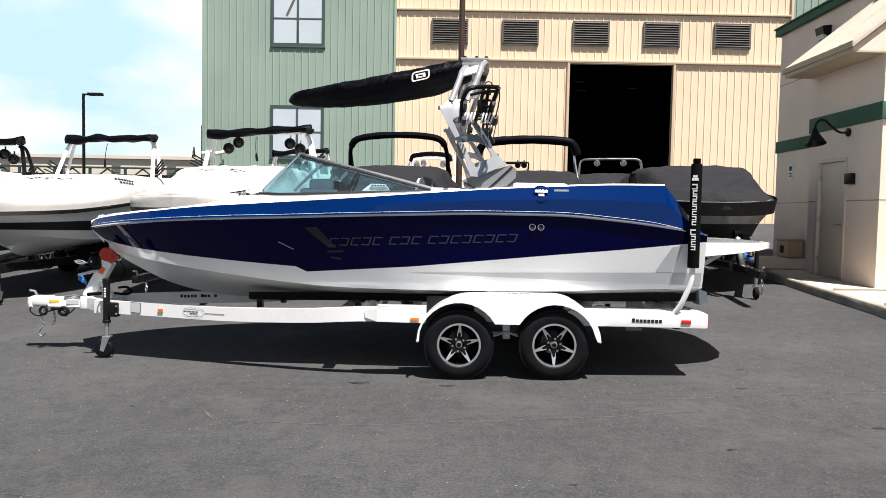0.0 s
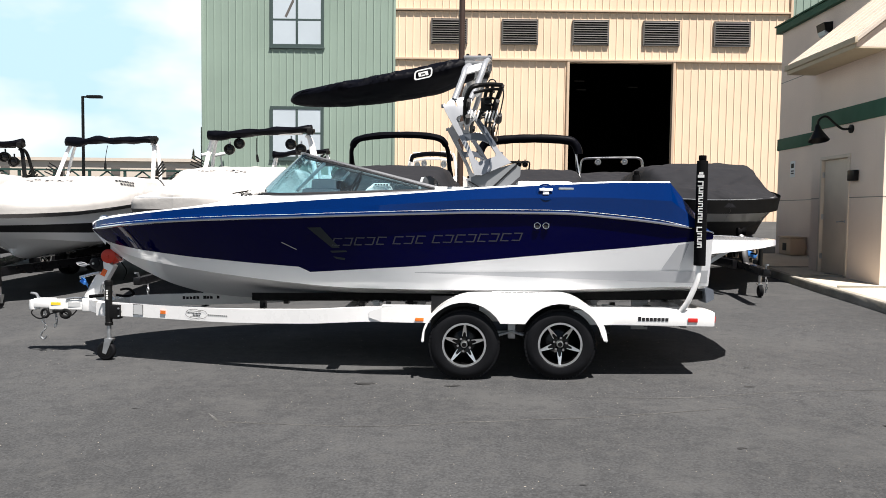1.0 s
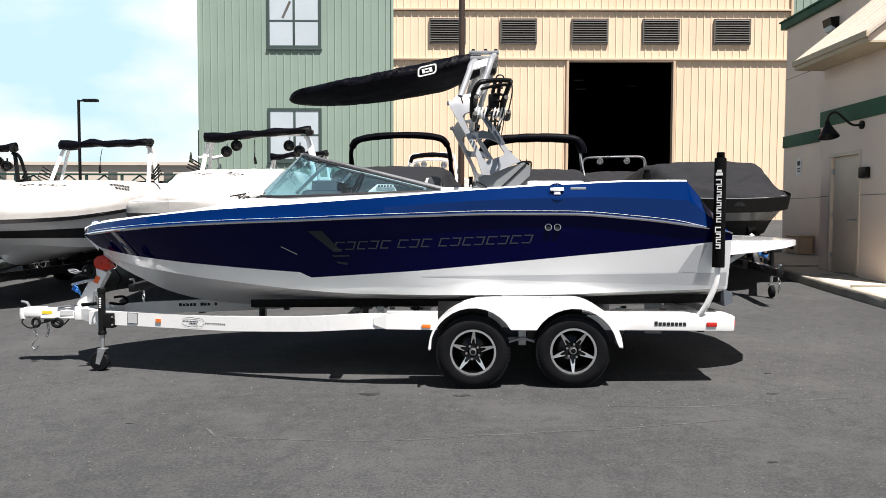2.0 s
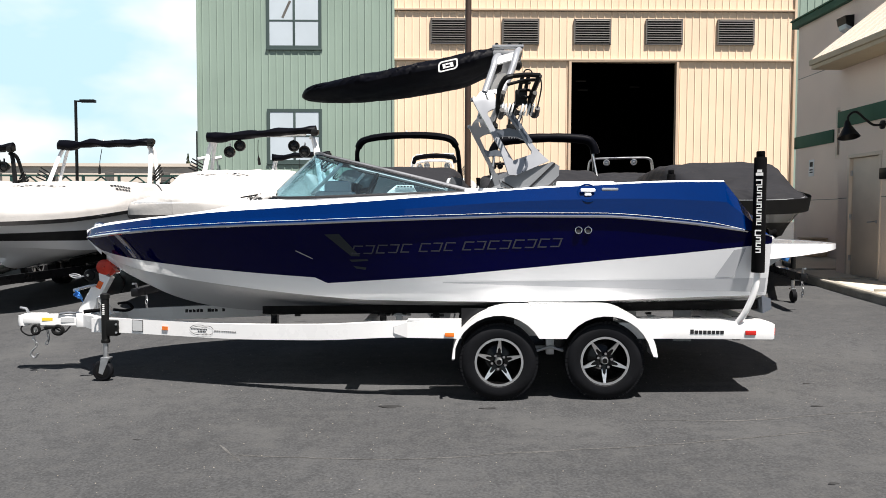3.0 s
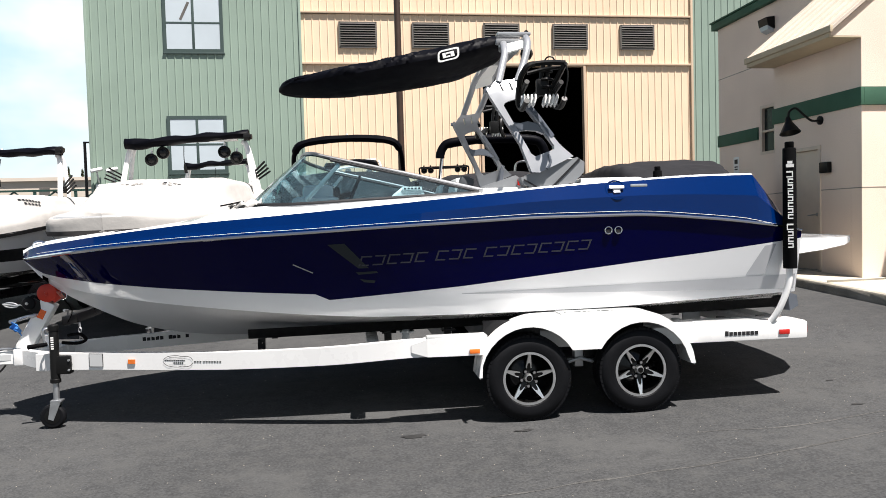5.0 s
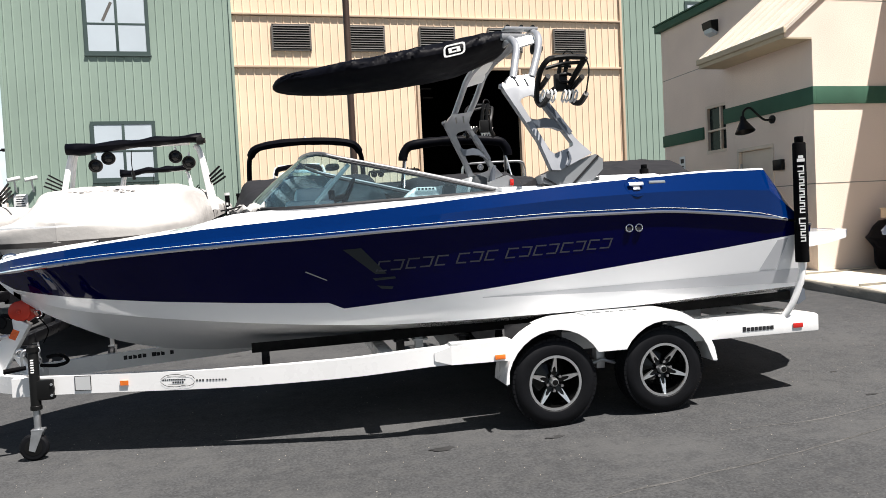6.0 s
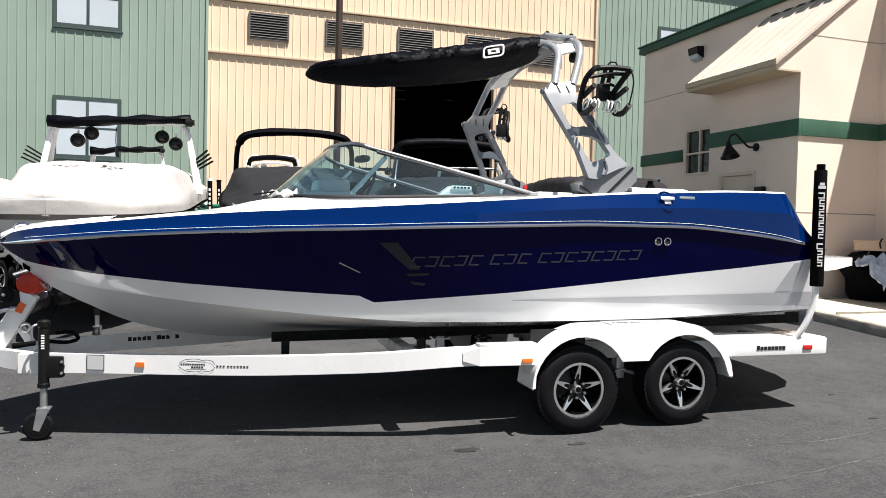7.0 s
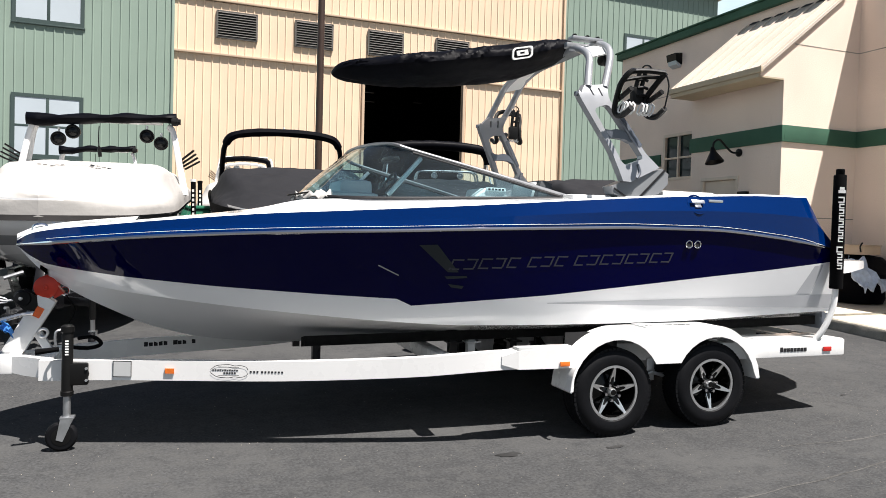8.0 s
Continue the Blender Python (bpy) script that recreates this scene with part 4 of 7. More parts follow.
bm = strip(lambda x: (half_sheer(x), z_sheer(x)), lambda x: (max(half_sheer(x) - 0.02, 0), z_sheer(x) + 0.014), 1, DECK)
part("deck_lip", bm, WHITE_GEL, boat)
bm = strip(lambda x: (max(half_sheer(x) - 0.02, 0), z_sheer(x) + 0.014), lambda x: (inner(x), max(z_coam(x), z_sheer(x) + 0.016)), 3, DECK)
part("coaming", bm, WHITE_GEL, boat, "white moulded deck coaming")
bm = bmesh.new()
loft(bm, [[(x, s * inner(x), max(z_coam(x), z_sheer(x) + 0.016) + 0.03 * (1 - abs(s))) for s in (-1, -0.5, 0, 0.5, 1)] for x in DECK if x < -3.75], closed=False, caps=False)
part("foredeck", weld(bm), WHITE_GEL, boat)
bm = bmesh.new()
for s in (-1, 1):
    loft(bm, [[(x, s * inner(x), max(z_coam(x), z_sheer(x) + 0.016)), (x, s * (inner(x) - 0.05), 1.22)] for x in DECK if -3.8 < x < 1.2], closed=False, caps=False)
loft(bm, [[(x, -inner(x) + 0.05, 1.22), (x, inner(x) - 0.05, 1.22)] for x in DECK if -3.8 < x < 1.2], closed=False, caps=False)
part("cockpit_liner", bm, LINER, boat)
bm = bmesh.new()
loft(bm, [[(x, s * inner(x), max(z_coam(x), z_sheer(x) + 0.016) + 0.02 * (1 - s * s)) for s in (-1, -0.6, 0, 0.6, 1)] for x in (0.95, 1.1, 1.3, 1.48)], closed=False, caps=False)
part("sun_deck", bm, VINYL_WHITE, boat)
# cushions and seats that rise above the coaming
for s in (-1, 1):
    part("pad", box(bmesh.new(), 0.06, 0.58, s * 0.92, s * 1.13, 1.84, 1.905, 0.03), VINYL_WHITE, boat, "white moulded side pad")
    part("pad", box(bmesh.new(), -0.72, -0.38, s * 0.9, s * 1.1, 1.80, 1.845, 0.018), VINYL_WHITE, boat, "white moulded side pad")
for y, s in ((-0.55, 1), (0.5, 1)):
    seat = part("seat", box(bmesh.new(), -1.35, -0.85, y - 0.25, y + 0.25, 1.25, 1.5, 0.05), VINYL_GREY, boat)
    part("backrest", box(bmesh.new(), -0.07, 0.06, y - 0.25, y + 0.25, 0, 0.52, 0.05, pose(-0.88, 0, 1.45, 0, 12, 0)), VINYL_GREY, seat)
    part("bolster", box(bmesh.new(), -0.09, 0.07, y - 0.2, y + 0.2, 0.35, 0.5, 0.04, pose(-0.89, 0, 1.45, 0, 12, 0)), VINYL_WHITE, seat)
part("rear_bench", box(bmesh.new(), 0.45, 0.95, -0.85, 0.85, 1.25, 1.8, 0.06), VINYL_GREY, boat)
part("bow_cushion", box(bmesh.new(), -3.6, -2.75, -0.62, 0.62, 1.25, 1.5, 0.06), VINYL_GREY, boat)
bm = bmesh.new()
box(bm, -2.3, -1.85, 0.25, 0.9, 1.25, 1.86, 0.06)
box(bm, -2.2, -1.9, 0.32, 0.85, 1.8, 1.97, 0.05)
dash = part("dashboard", bm, VINYL_WHITE, boat, "white helm dashboard")
bm = bmesh.new()
ring = [(-1.72 + 0.07 * math.sin(a), 0.55 + 0.17 * math.cos(a), 1.9 + 0.155 * math.sin(a)) for a in (2 * math.pi * k / 24 for k in range(24))]
tube(bm, ring, 0.014, 8, closed=True)
for k in (2, 10, 18):
    tube(bm, [ring[k], (-1.74, 0.55, 1.89)], 0.012, 6)
tube(bm, [(-1.74, 0.55, 1.89), (-1.9, 0.55, 1.85)], 0.03, 8)
part("steering_wheel", bm, INK, dash, "black steering wheel")
part("gauge_panel", box(bmesh.new(), -1.90, -1.85, 0.33, 0.84, 1.80, 1.95, 0.02), INK, dash, "black gauge panel")
for y in (0.42, 0.55, 0.68):
    part("gauge", lathe(bmesh.new(), [(0.008, 0), (0.045, 0), (0.05, 0.008), (0.008, 0.01)], 18, pose(-1.852, y, 1.88, 0, 0, 90)), CHROME, dash, "chrome-rimmed gauge")
part("throttle", tube(bmesh.new(), bend([(-1.80, 0.86, 1.72), (-1.83, 0.84, 1.86), (-1.80, 0.80, 1.90)], 4), 0.016, 8), CHROME, dash, "chrome throttle lever")
bm = bmesh.new()
box(bm, -2.3, -1.9, -0.78, -0.25, 1.25, 1.72, 0.06)
console = part("observer_console", bm, VINYL_WHITE, boat)
part("lid", box(bmesh.new(), -2.27, -1.93, -0.75, -0.28, 1.723, 1.74, 0.006), VINYL_GREY, console, "dark grey padded lid")
bm = bmesh.new()
loft(bm, [[(-1.42 + a, y, 1.80), (-1.39 + a, y, 1.83), (-1.33 + a, y, 1.875 - b), (-1.25, y, 1.88 - b), (-1.17, y, 1.855), (-1.14, y, 1.80)] for y, a, b in ((-0.86, 0.02, 0.02), (-0.845, 0.0, 0.0), (-0.76, 0.0, 0.0), (-0.74, 0.02, 0.02))])
cushion = part("side_cushion", bm, VINYL_WHITE, boat, "white vinyl side cushion behind the glass")
tag = part("tag", box(bmesh.new(), -1.33, -1.17, -0.872, -0.862, 1.85, 1.878, 0.002), PAPER, cushion, "white tag with dark bars")
for k in range(5):
    part("bar", box(bmesh.new(), -1.315 + 0.028 * k, -1.298 + 0.028 * k, -0.875, -0.872, 1.857, 1.871), INK, tag)

# windscreen
def even(points, n):
    """n points evenly along a line of points."""
    pts = [Vector(p) for p in points]
    run = [0.0]
    for a, b in zip(pts, pts[1:]):
        run.append(run[-1] + (b - a).length)
    out = []
    for k in range(n):
        d = run[-1] * k / (n - 1)
        i = max(m for m in range(len(pts) - 1) if run[m] <= d + 1e-9)
        out.append(pts[i].lerp(pts[i + 1], (d - run[i]) / (run[i + 1] - run[i])))
    return out


SIDE_LOW = [(-0.66, -0.93, 1.822), (-1.6, -0.93, 1.785), (-2.1, -0.90, 1.765)]
SIDE_TOP = [(-0.66, -0.93, 1.832), (-1.28, -0.87, 1.984), (-1.9, -0.80, 2.13)]
FRONT_LOW = [(-2.1, -0.90, 1.765), (-2.4, -0.78, 1.765), (-2.52, -0.6, 1.775), (-2.57, -0.45, 1.78), (-2.62, -0.2, 1.79), (-2.63, 0, 1.79)]
FRONT_TOP = [(-1.9, -0.80, 2.13), (-2.0, -0.775, 2.16), (-2.06, -0.7, 2.175), (-2.12, -0.5, 2.185), (-2.16, -0.2, 2.19), (-2.165, 0, 2.19)]


def port(points, s, dx=0.0, dz=0.0):
    return [Vector((p[0] + dx, -s * p[1] * -1, p[2] + dz)) for p in points]


TOP_LINE = bend(SIDE_TOP + FRONT_TOP[1:], 5)
LOW_LINE = bend(SIDE_LOW + FRONT_LOW[1:], 5)
bm = bmesh.new()
for s in (-1, 1):
    tube(bm, port(TOP_LINE, s), 0.013, 8)
    tube(bm, port(LOW_LINE, s, dz=-0.016), 0.010, 8)
windscreen = part("windscreen_frame", bm, FRAME_METAL, boat, "thin silver rail round the wrap-around windscreen")
for s in (-1, 1):
    bm = bmesh.new()
    tube(bm, port(even(SIDE_TOP, 12), s, dx=0.004, dz=-0.021), 0.013, 8)
    part("gasket", bm, INK, windscreen, "black rubber gasket")
    bm = bmesh.new()
    tube(bm, port(FRONT_TOP, s, dx=0.003, dz=-0.016), 0.007, 8)
    part("gasket", bm, INK, windscreen, "black rubber gasket")
    bm = bmesh.new()
    tube(bm, port(LOW_LINE, s, dz=-0.002), 0.013, 8)
    part("gasket", bm, INK, windscreen, "black rubber gasket")
    for name, low, top in (("side_pane", SIDE_LOW, SIDE_TOP), ("front_pane", FRONT_LOW, FRONT_TOP)):
        a, b = even(low, 14), even(top, 14)
        rings = []
        for p, q in zip(port(a, s), port(b, s)):
            inward = Vector((0.003, -0.003 * (1 if p.y > 0 else -1), 0))
            mid = p.lerp(q, 0.5) + Vector((-0.006, 0, 0.006))
            rings.append([p, mid, q, q + inward, mid + inward, p + inward])
        pane = part(name, loft(bmesh.new(), rings), GLASS, windscreen)
        pane.visible_shadow = False
    part("strut", beam(bmesh.new(), (-2.09, s * 0.86, 1.79), (-1.825, s * 0.79, 2.075), 0.024, 0.032, 0.006), ALUMINIUM, windscreen)
bm = bmesh.new()
lathe(bm, [(0.01, -0.02), (0.15, -0.015), (0.17, 0.0), (0.15, 0.02), (0.01, 0.025)], 24, pose(-1.905, -0.233, 2.10, 90) @ Matrix.Diagonal((0.35, 1, 1.1, 1)))
part("mirror", bm, BLACK_METAL, windscreen)


# a bunched white cover strap by the windscreen's lower corner
cloth_bunch = [[Vector((-2.72 + 0.26 * u, -0.70 + 0.10 * v + 0.02 * math.sin(9 * u), 1.752 + 0.055 * math.sin(3.14 * v) * (0.5 + 0.5 * u) + 0.018 * math.sin(17 * u + 5 * v))) for v in (0, 0.2, 0.4, 0.6, 0.8, 1)] for u in [k / 10 for k in range(11)]]
bunch = part("cover_strap", loft(bmesh.new(), cloth_bunch, closed=False, caps=False), WHITE_COVER, boat, "bunched white canvas strap")
bunch.modifiers.new("thick", "SOLIDIFY").thickness = 0.008
part("strap_buckle", beam(bmesh.new(), (-2.78, -0.70, 1.765), (-2.60, -0.66, 1.80), 0.02, 0.012, 0.003), BLACK_METAL, bunch)


# tower
def leg_y(z):
    return -1.19 + 0.26 * (min(z, 2.62) - 1.95) + (0.6 * (z - 2.62) if z > 2.62 else 0)


LEG = [(-0.652, 2.618), (-0.64, 2.645), (-0.622, 2.628), (-0.60, 2.665), (-0.565, 2.705), (-0.52, 2.70), (-0.43, 2.712), (-0.385, 2.728), (-0.372, 2.70), (-0.388, 2.612),
       (-0.372, 2.575), (-0.29, 2.462), (-0.125, 2.205), (-0.095, 2.165), (0.0, 2.075), (-0.28, 1.95), (-0.345, 1.955), (-0.415, 2.175), (-0.532, 2.39), (-0.632, 2.572)]
HOLES = [[(-0.523, 2.488), (-0.512, 2.51), (-0.485, 2.525), (-0.42, 2.545), (-0.395, 2.54), (-0.362, 2.50), (-0.147, 2.162), (-0.148, 2.138), (-0.16, 2.128), (-0.305, 2.078), (-0.335, 2.10)],
         [(-0.545, 2.672), (-0.53, 2.672), (-0.512, 2.612), (-0.527, 2.612)], [(-0.465, 2.68), (-0.45, 2.68), (-0.435, 2.615), (-0.45, 2.615)]]
tower = part("tower", box(bmesh.new(), -0.45, -0.22, -0.45, 0.45, 3.12, 3.165, 0.012), TOWER, boat, "silver-grey folding wakeboard tower")
for s in (1, -1):
    bm = bmesh.new()
    plate(bm, LEG, HOLES, lambda u, v, w: Vector((u, s * (leg_y(v) + w), v)), 0.07)
    leg = part("tower_leg", bm, TOWER, boat, edge=20)
    bm = bmesh.new()
    loft(bm, [[(x, s * (leg_y(z) + d), z + h) for d, h in ((0.008, 0.0), (0.07, 0.0), (0.07, -w), (0.008, -w))] for x, z, w in ((-0.475, 2.372, 0.03), (-0.44, 2.352, 0.075), (-0.40, 2.348, 0.06), (-0.34, 2.362, 0.07), (-0.27, 2.345, 0.06), (-0.215, 2.30, 0.04))])
    part("hinge_arm", bm, TOWER_DARK, leg, smooth=False)
    # dark strip laid over the aft arm to paint its shaded face
    bm = bmesh.new()
    loft(bm, [[(x + a, s * (leg_y(z) + d), z + b) for a, b, d in ((-0.012, -0.008, -0.006), (0.016, 0.01, -0.006), (0.016, 0.01, 0.074), (-0.012, -0.008, 0.074))] for x, z in ((-0.325, 2.49), (-0.25, 2.385), (-0.155, 2.235))])
    part("hinge_cover", bm, TOWER_DARK, leg, "dark strip that paints shade on the aft arm", smooth=False)
    part("lock_knob", box(bmesh.new(), -0.668, -0.64, s * (leg_y(2.61) + 0.02), s * (leg_y(2.61) + 0.05), 2.60, 2.635, 0.006), TOWER_DARK, leg)
    part("leg_cable", tube(bmesh.new(), bend([(-0.20, s * (leg_y(2.09) - 0.004), 2.09), (-0.19, s * (leg_y(2.03) - 0.006), 2.03), (-0.225, s * (leg_y(1.98) - 0.006), 1.98)], 4), 0.011, 6), TOWER_DARK, leg)
    for line in ([(-0.545, -0.965, 2.68), (-0.495, -0.89, 2.83), (-0.462, -0.84, 2.93), (-0.447, -0.765, 3.00), (-0.425, -0.63, 3.06), (-0.39, -0.45, 3.105), (-0.37, 0, 3.12)],
                 [(-0.39, -0.955, 2.69), (-0.32, -0.89, 2.85), (-0.278, -0.845, 2.97), (-0.255, -0.775, 3.053), (-0.23, -0.64, 3.115), (-0.20, -0.45, 3.155), (-0.18, 0, 3.165)]):
        part("tower_tube", tube(bmesh.new(), bend([(x, -s * y * -1, z) for x, y, z in line], 6), 0.030, 14), TOWER, tower)
    bm = bmesh.new()
    loft(bm, [[(-0.45, s * -0.81, 2.955), (-0.26, s * -0.81, 3.01), (-0.25, s * -0.71, 3.085), (-0.44, s * -0.71, 3.03)],
              [(-0.45, s * -0.795, 2.945), (-0.26, s * -0.795, 3.0), (-0.25, s * -0.695, 3.075), (-0.44, s * -0.695, 3.02)]])
    loft(bm, [[(-0.44, s * -0.71, 3.03), (-0.25, s * -0.71, 3.085), (-0.24, s * -0.45, 3.155), (-0.43, s * -0.45, 3.105)],
              [(-0.44, s * -0.70, 3.015), (-0.25, s * -0.70, 3.07), (-0.24, s * -0.45, 3.14), (-0.43, s * -0.45, 3.09)]])
    part("tower_panel", bm, PAPER, tower, "white panel between the tower tubes", smooth=False)
    # moulded pod at the tower's foot
    bm = bmesh.new()
    outline = [(-0.42, 1.915), (-0.40, 1.86), (-0.33, 1.838), (-0.2, 1.832), (0.0, 1.87), (0.085, 1.95), (0.09, 2.03), (0.03, 2.068), (-0.3, 1.965)]
    plate(bm, outline, [], lambda u, v, w: Vector((u, s * (-1.15 + w), v)), 0.13)
    pod = part("tower_pod", bm, POD, boat, "grey faceted pod at the tower foot", smooth=False)
    bm = bmesh.new()
    beam(bm, (-0.17, s * -1.152, 1.842), (0.05, s * -1.152, 2.055), 0.012, 0.016)
    part("pod_line", bm, INK, pod)
    part("pod_line", beam(bmesh.new(), (-0.40, s * -1.152, 1.90), (-0.30, s * -1.152, 1.842), 0.012, 0.012), INK, pod)
    if s < 0:
        part("nav_light", box(bmesh.new(), 0.045, 0.088, 0.997, 1.022, 1.955, 2.025, 0.01), RED_LENS, pod, "red navigation light lens")
    part("brace", beam(bmesh.new(), (-0.14, s * -1.06, 1.98), (-0.10, s * -1.085, 2.18), 0.03, 0.045), TOWER_DARK, pod)
for y in (-0.52, 0.52):
    part("mounting_plate", box(bmesh.new(), -0.46, -0.17, y - 0.05, y + 0.05, 3.165, 3.19, 0.008), TOWER, tower)
    for x in (-0.42, -0.3, -0.2):
        part("bolt", lathe(bmesh.new(), [(0.006, -0.012), (0.02, -0.012), (0.02, 0.012), (0.006, 0.012)], 12, pose(x, y, 3.195)), BLACK_METAL, tower)
part("camera_pod", lathe(bmesh.new(), [(0.02, 0), (0.05, 0.02), (0.045, 0.09), (0.01, 0.1)], 14, pose(-0.20, -0.72, 2.97, 0, 0, 90)), BLACK_METAL, tower)

# folded bimini in its boot
b_top = curve_of((-2.35, 2.82), (-2.32, 2.86), (-2.25, 2.895), (-2.0, 2.942), (-1.7, 2.99), (-1.25, 3.072), (-0.8, 3.168), (-0.45, 3.24), (-0.37, 3.25), (-0.34, 3.235))
b_low = curve_of((-2.35, 2.79), (-2.32, 2.77), (-2.25, 2.755), (-2.0, 2.745), (-1.7, 2.755), (-1.25, 2.812), (-0.8, 2.885), (-0.45, 3.015), (-0.37, 3.05), (-0.34, 3.075))
b_half = curve_of((-2.35, 0.03), (-2.32, 0.09), (-2.25, 0.16), (-2.0, 0.305), (-1.7, 0.41), (-1.25, 0.47), (-0.8, 0.455), (-0.45, 0.40), (-0.34, 0.375))


def crease(v):
    """A sharp fold: 1 along thin lines of the noise, 0 elsewhere."""
    return max(0, 1 - abs(noise.noise(v)) * 5.5)


rings = []
for i in range(161):
    x = -2.35 + 2.01 * i / 160
    t, l, w = b_top(x), b_low(x), b_half(x)
    ring = []
    for k in range(56):
        a = 2 * math.pi * k / 56
        c, s = math.cos(a), math.sin(a)
        y = w * math.copysign(abs(c) ** 0.75, c) * (1 + 0.43 * min(s, 0))
        z = (t + l) / 2 + (t - l) / 2 * math.copysign(abs(s) ** 0.8, s)
        upper = min(1, max(0, (s + 0.25) * 1.6)) * (1 - 0.85 * max(0, min(1, (s - 0.55) / 0.3)))
        fold = noise.noise(Vector((x * 4, y * 1.5 + z * 3, 3.3))) * 0.008
        fold += 0.014 * crease(Vector((x * 7 - s * 1.6, y * 1.2, 8.1 + s * 0.35))) * (0.1 + upper)
        fold += 0.008 * crease(Vector((x * 13 - s * 2.4, s * 0.6, 2.7))) * upper - 0.010 * crease(Vector((x * 2.2, s * 2.6, 5.5)))
        edge = min(1, i / 10, (160 - i) / 6)
        ring.append((x, y + fold * c * edge, z + fold * s * edge))
    rings.append(ring)
bimini = part("bimini_boot", loft(bmesh.new(), rings), BOOT, boat, "black canvas boot over the folded bimini")
bm = bmesh.new()
emblem = [(u, v) for u, v in ((-0.14, 0.03), (-0.13, 0.055), (-0.10, 0.07), (0.105, 0.07), (0.132, 0.06), (0.14, 0.035), (0.14, -0.03), (0.13, -0.055), (0.10, -0.07), (-0.105, -0.07), (-0.132, -0.06), (-0.14, -0.035))]
small = [(u * 0.84, v * 0.76) for u, v in emblem]
EM = pose(-0.873, -0.482, 3.018, 0, -13, 0) @ Matrix.Scale(0.68, 4)
plate(bm, emblem, [small], lambda u, v, w: EM @ Vector((u + 0.25 * v, w, v)), 0.02)
for u0, u1, v0, v1 in ((-0.075, -0.035, -0.03, 0.03), (-0.03, 0.02, -0.03, -0.012), (-0.03, 0.03, 0.012, 0.03), (0.03, 0.075, -0.03, 0.03)):
    box(bm, u0, u1, 0.0, 0.02, v0, v1, 0, EM)
part("emblem", bm, PAPER, bimini, "white outlined emblem of plain bars", smooth=False)


# board racks on the tower's outer sides: two forks with tines that reach outboard
def board_rack(parent, s):
    dx, dy, dz = (-0.125, -0.135, -0.04) if s > 0 else (-0.04, -0.135, 0.03)
    bm = bmesh.new()
    box(bm, -0.17 + dx, -0.07 + dx, s * (-1.07 + dy), s * (-1.02 + dy), 2.54, 2.67, 0.015)
    tube(bm, [(-0.25, s * -1.17, 2.58), (-0.30, s * -1.10, 2.54), (-0.31, s * -1.02, 2.50)], 0.028, 8)
    rackp = part("board_rack", bm, BLACK_METAL, parent, "black swivel board rack")

    def pipe(name, points, r, mat=BLACK_METAL, on=rackp, label=""):
        return part(name, tube(bmesh.new(), bend([(x + dx, s * (y + dy), z + dz) for x, y, z in points], 4), r, 8), mat, on, label)

    fore = pipe("fork", [(-0.20, -1.12, 2.81), (-0.26, -1.14, 2.785), (-0.305, -1.10, 2.70), (-0.315, -1.05, 2.54), (-0.30, -1.06, 2.485), (-0.295, -1.13, 2.475), (-0.29, -1.23, 2.515)], 0.022)
    pipe("tine", [(-0.29, -1.05, 2.60), (-0.285, -1.12, 2.625), (-0.28, -1.21, 2.66)], 0.02, on=fore)
    aft = pipe("fork", [(0.02, -1.2, 2.80), (-0.01, -1.12, 2.72), (-0.045, -1.06, 2.63), (-0.045, -1.05, 2.54), (-0.02, -1.06, 2.495), (0.0, -1.13, 2.485), (0.0, -1.23, 2.53)], 0.022)
    pipe("tine", [(-0.035, -1.06, 2.60), (-0.03, -1.14, 2.625), (-0.02, -1.22, 2.655)], 0.02, on=aft)
    pipe("crossbar", [(-0.20, -1.12, 2.81), (-0.09, -1.15, 2.815), (0.02, -1.2, 2.80)], 0.02)
    pipe("crossbar", [(-0.24, -1.06, 2.75), (-0.1, -1.08, 2.78), (0.01, -1.17, 2.77)], 0.014)
    for x in (-0.11, -0.06):
        pipe("upright", [(x, -1.06, 2.82), (x - 0.02, -1.05, 2.72), (x - 0.03, -1.05, 2.60)], 0.017)
    for z in (2.76, 2.70, 2.64):
        pipe("rung", [(-0.13, -1.07, z), (-0.09, -1.08, z + 0.005), (-0.045, -1.07, z)], 0.012)
    pipe("hoop", [(-0.11, -1.07, 2.83), (-0.09, -1.09, 2.865), (-0.05, -1.1, 2.865), (-0.03, -1.1, 2.83)], 0.006)
    pipe("cord", [(0.02, -1.2, 2.80), (0.03, -1.23, 2.70), (0.0, -1.23, 2.54)], 0.006)
    for x0 in (-0.29, -0.12):
        for k in range(4):
            coil = [(x0 + dx + 0.03 * k + 0.012 * math.cos(a), s * (-1.10 + dy + 0.04 * math.sin(a)), 2.535 + dz + 0.045 * math.cos(a)) for a in (0.0, 1.05, 2.1, 3.14, 4.2, 5.24)]
            part("bungee_coil", tube(bmesh.new(), coil, 0.008, 6, closed=True), PAPER, rackp)


board_rack(boat, 1)
board_rack(boat, -1)

# cleat, vents, fittings on the topsides
bm = bmesh.new()
lathe(bm, [(0.088, 0), (0.088, 0.006), (0.080, 0.008), (0.078, 0.002)], 28, pose(0.32, -1.205, 1.80, -27, 0, 0) @ pose(0, 0, 0, 0, 0, 180))
part("cleat_recess", bm, BLUE, boat)
part("cleat_cup", lathe(bmesh.new(), [(0.001, 0.0), (0.079, 0.0), (0.079, 0.003), (0.001, 0.003)], 28, pose(0.32, -1.207, 1.80, -27, 0, 0)), NAVY, boat, "dark round cup behind the cleat")
bm = bmesh.new()
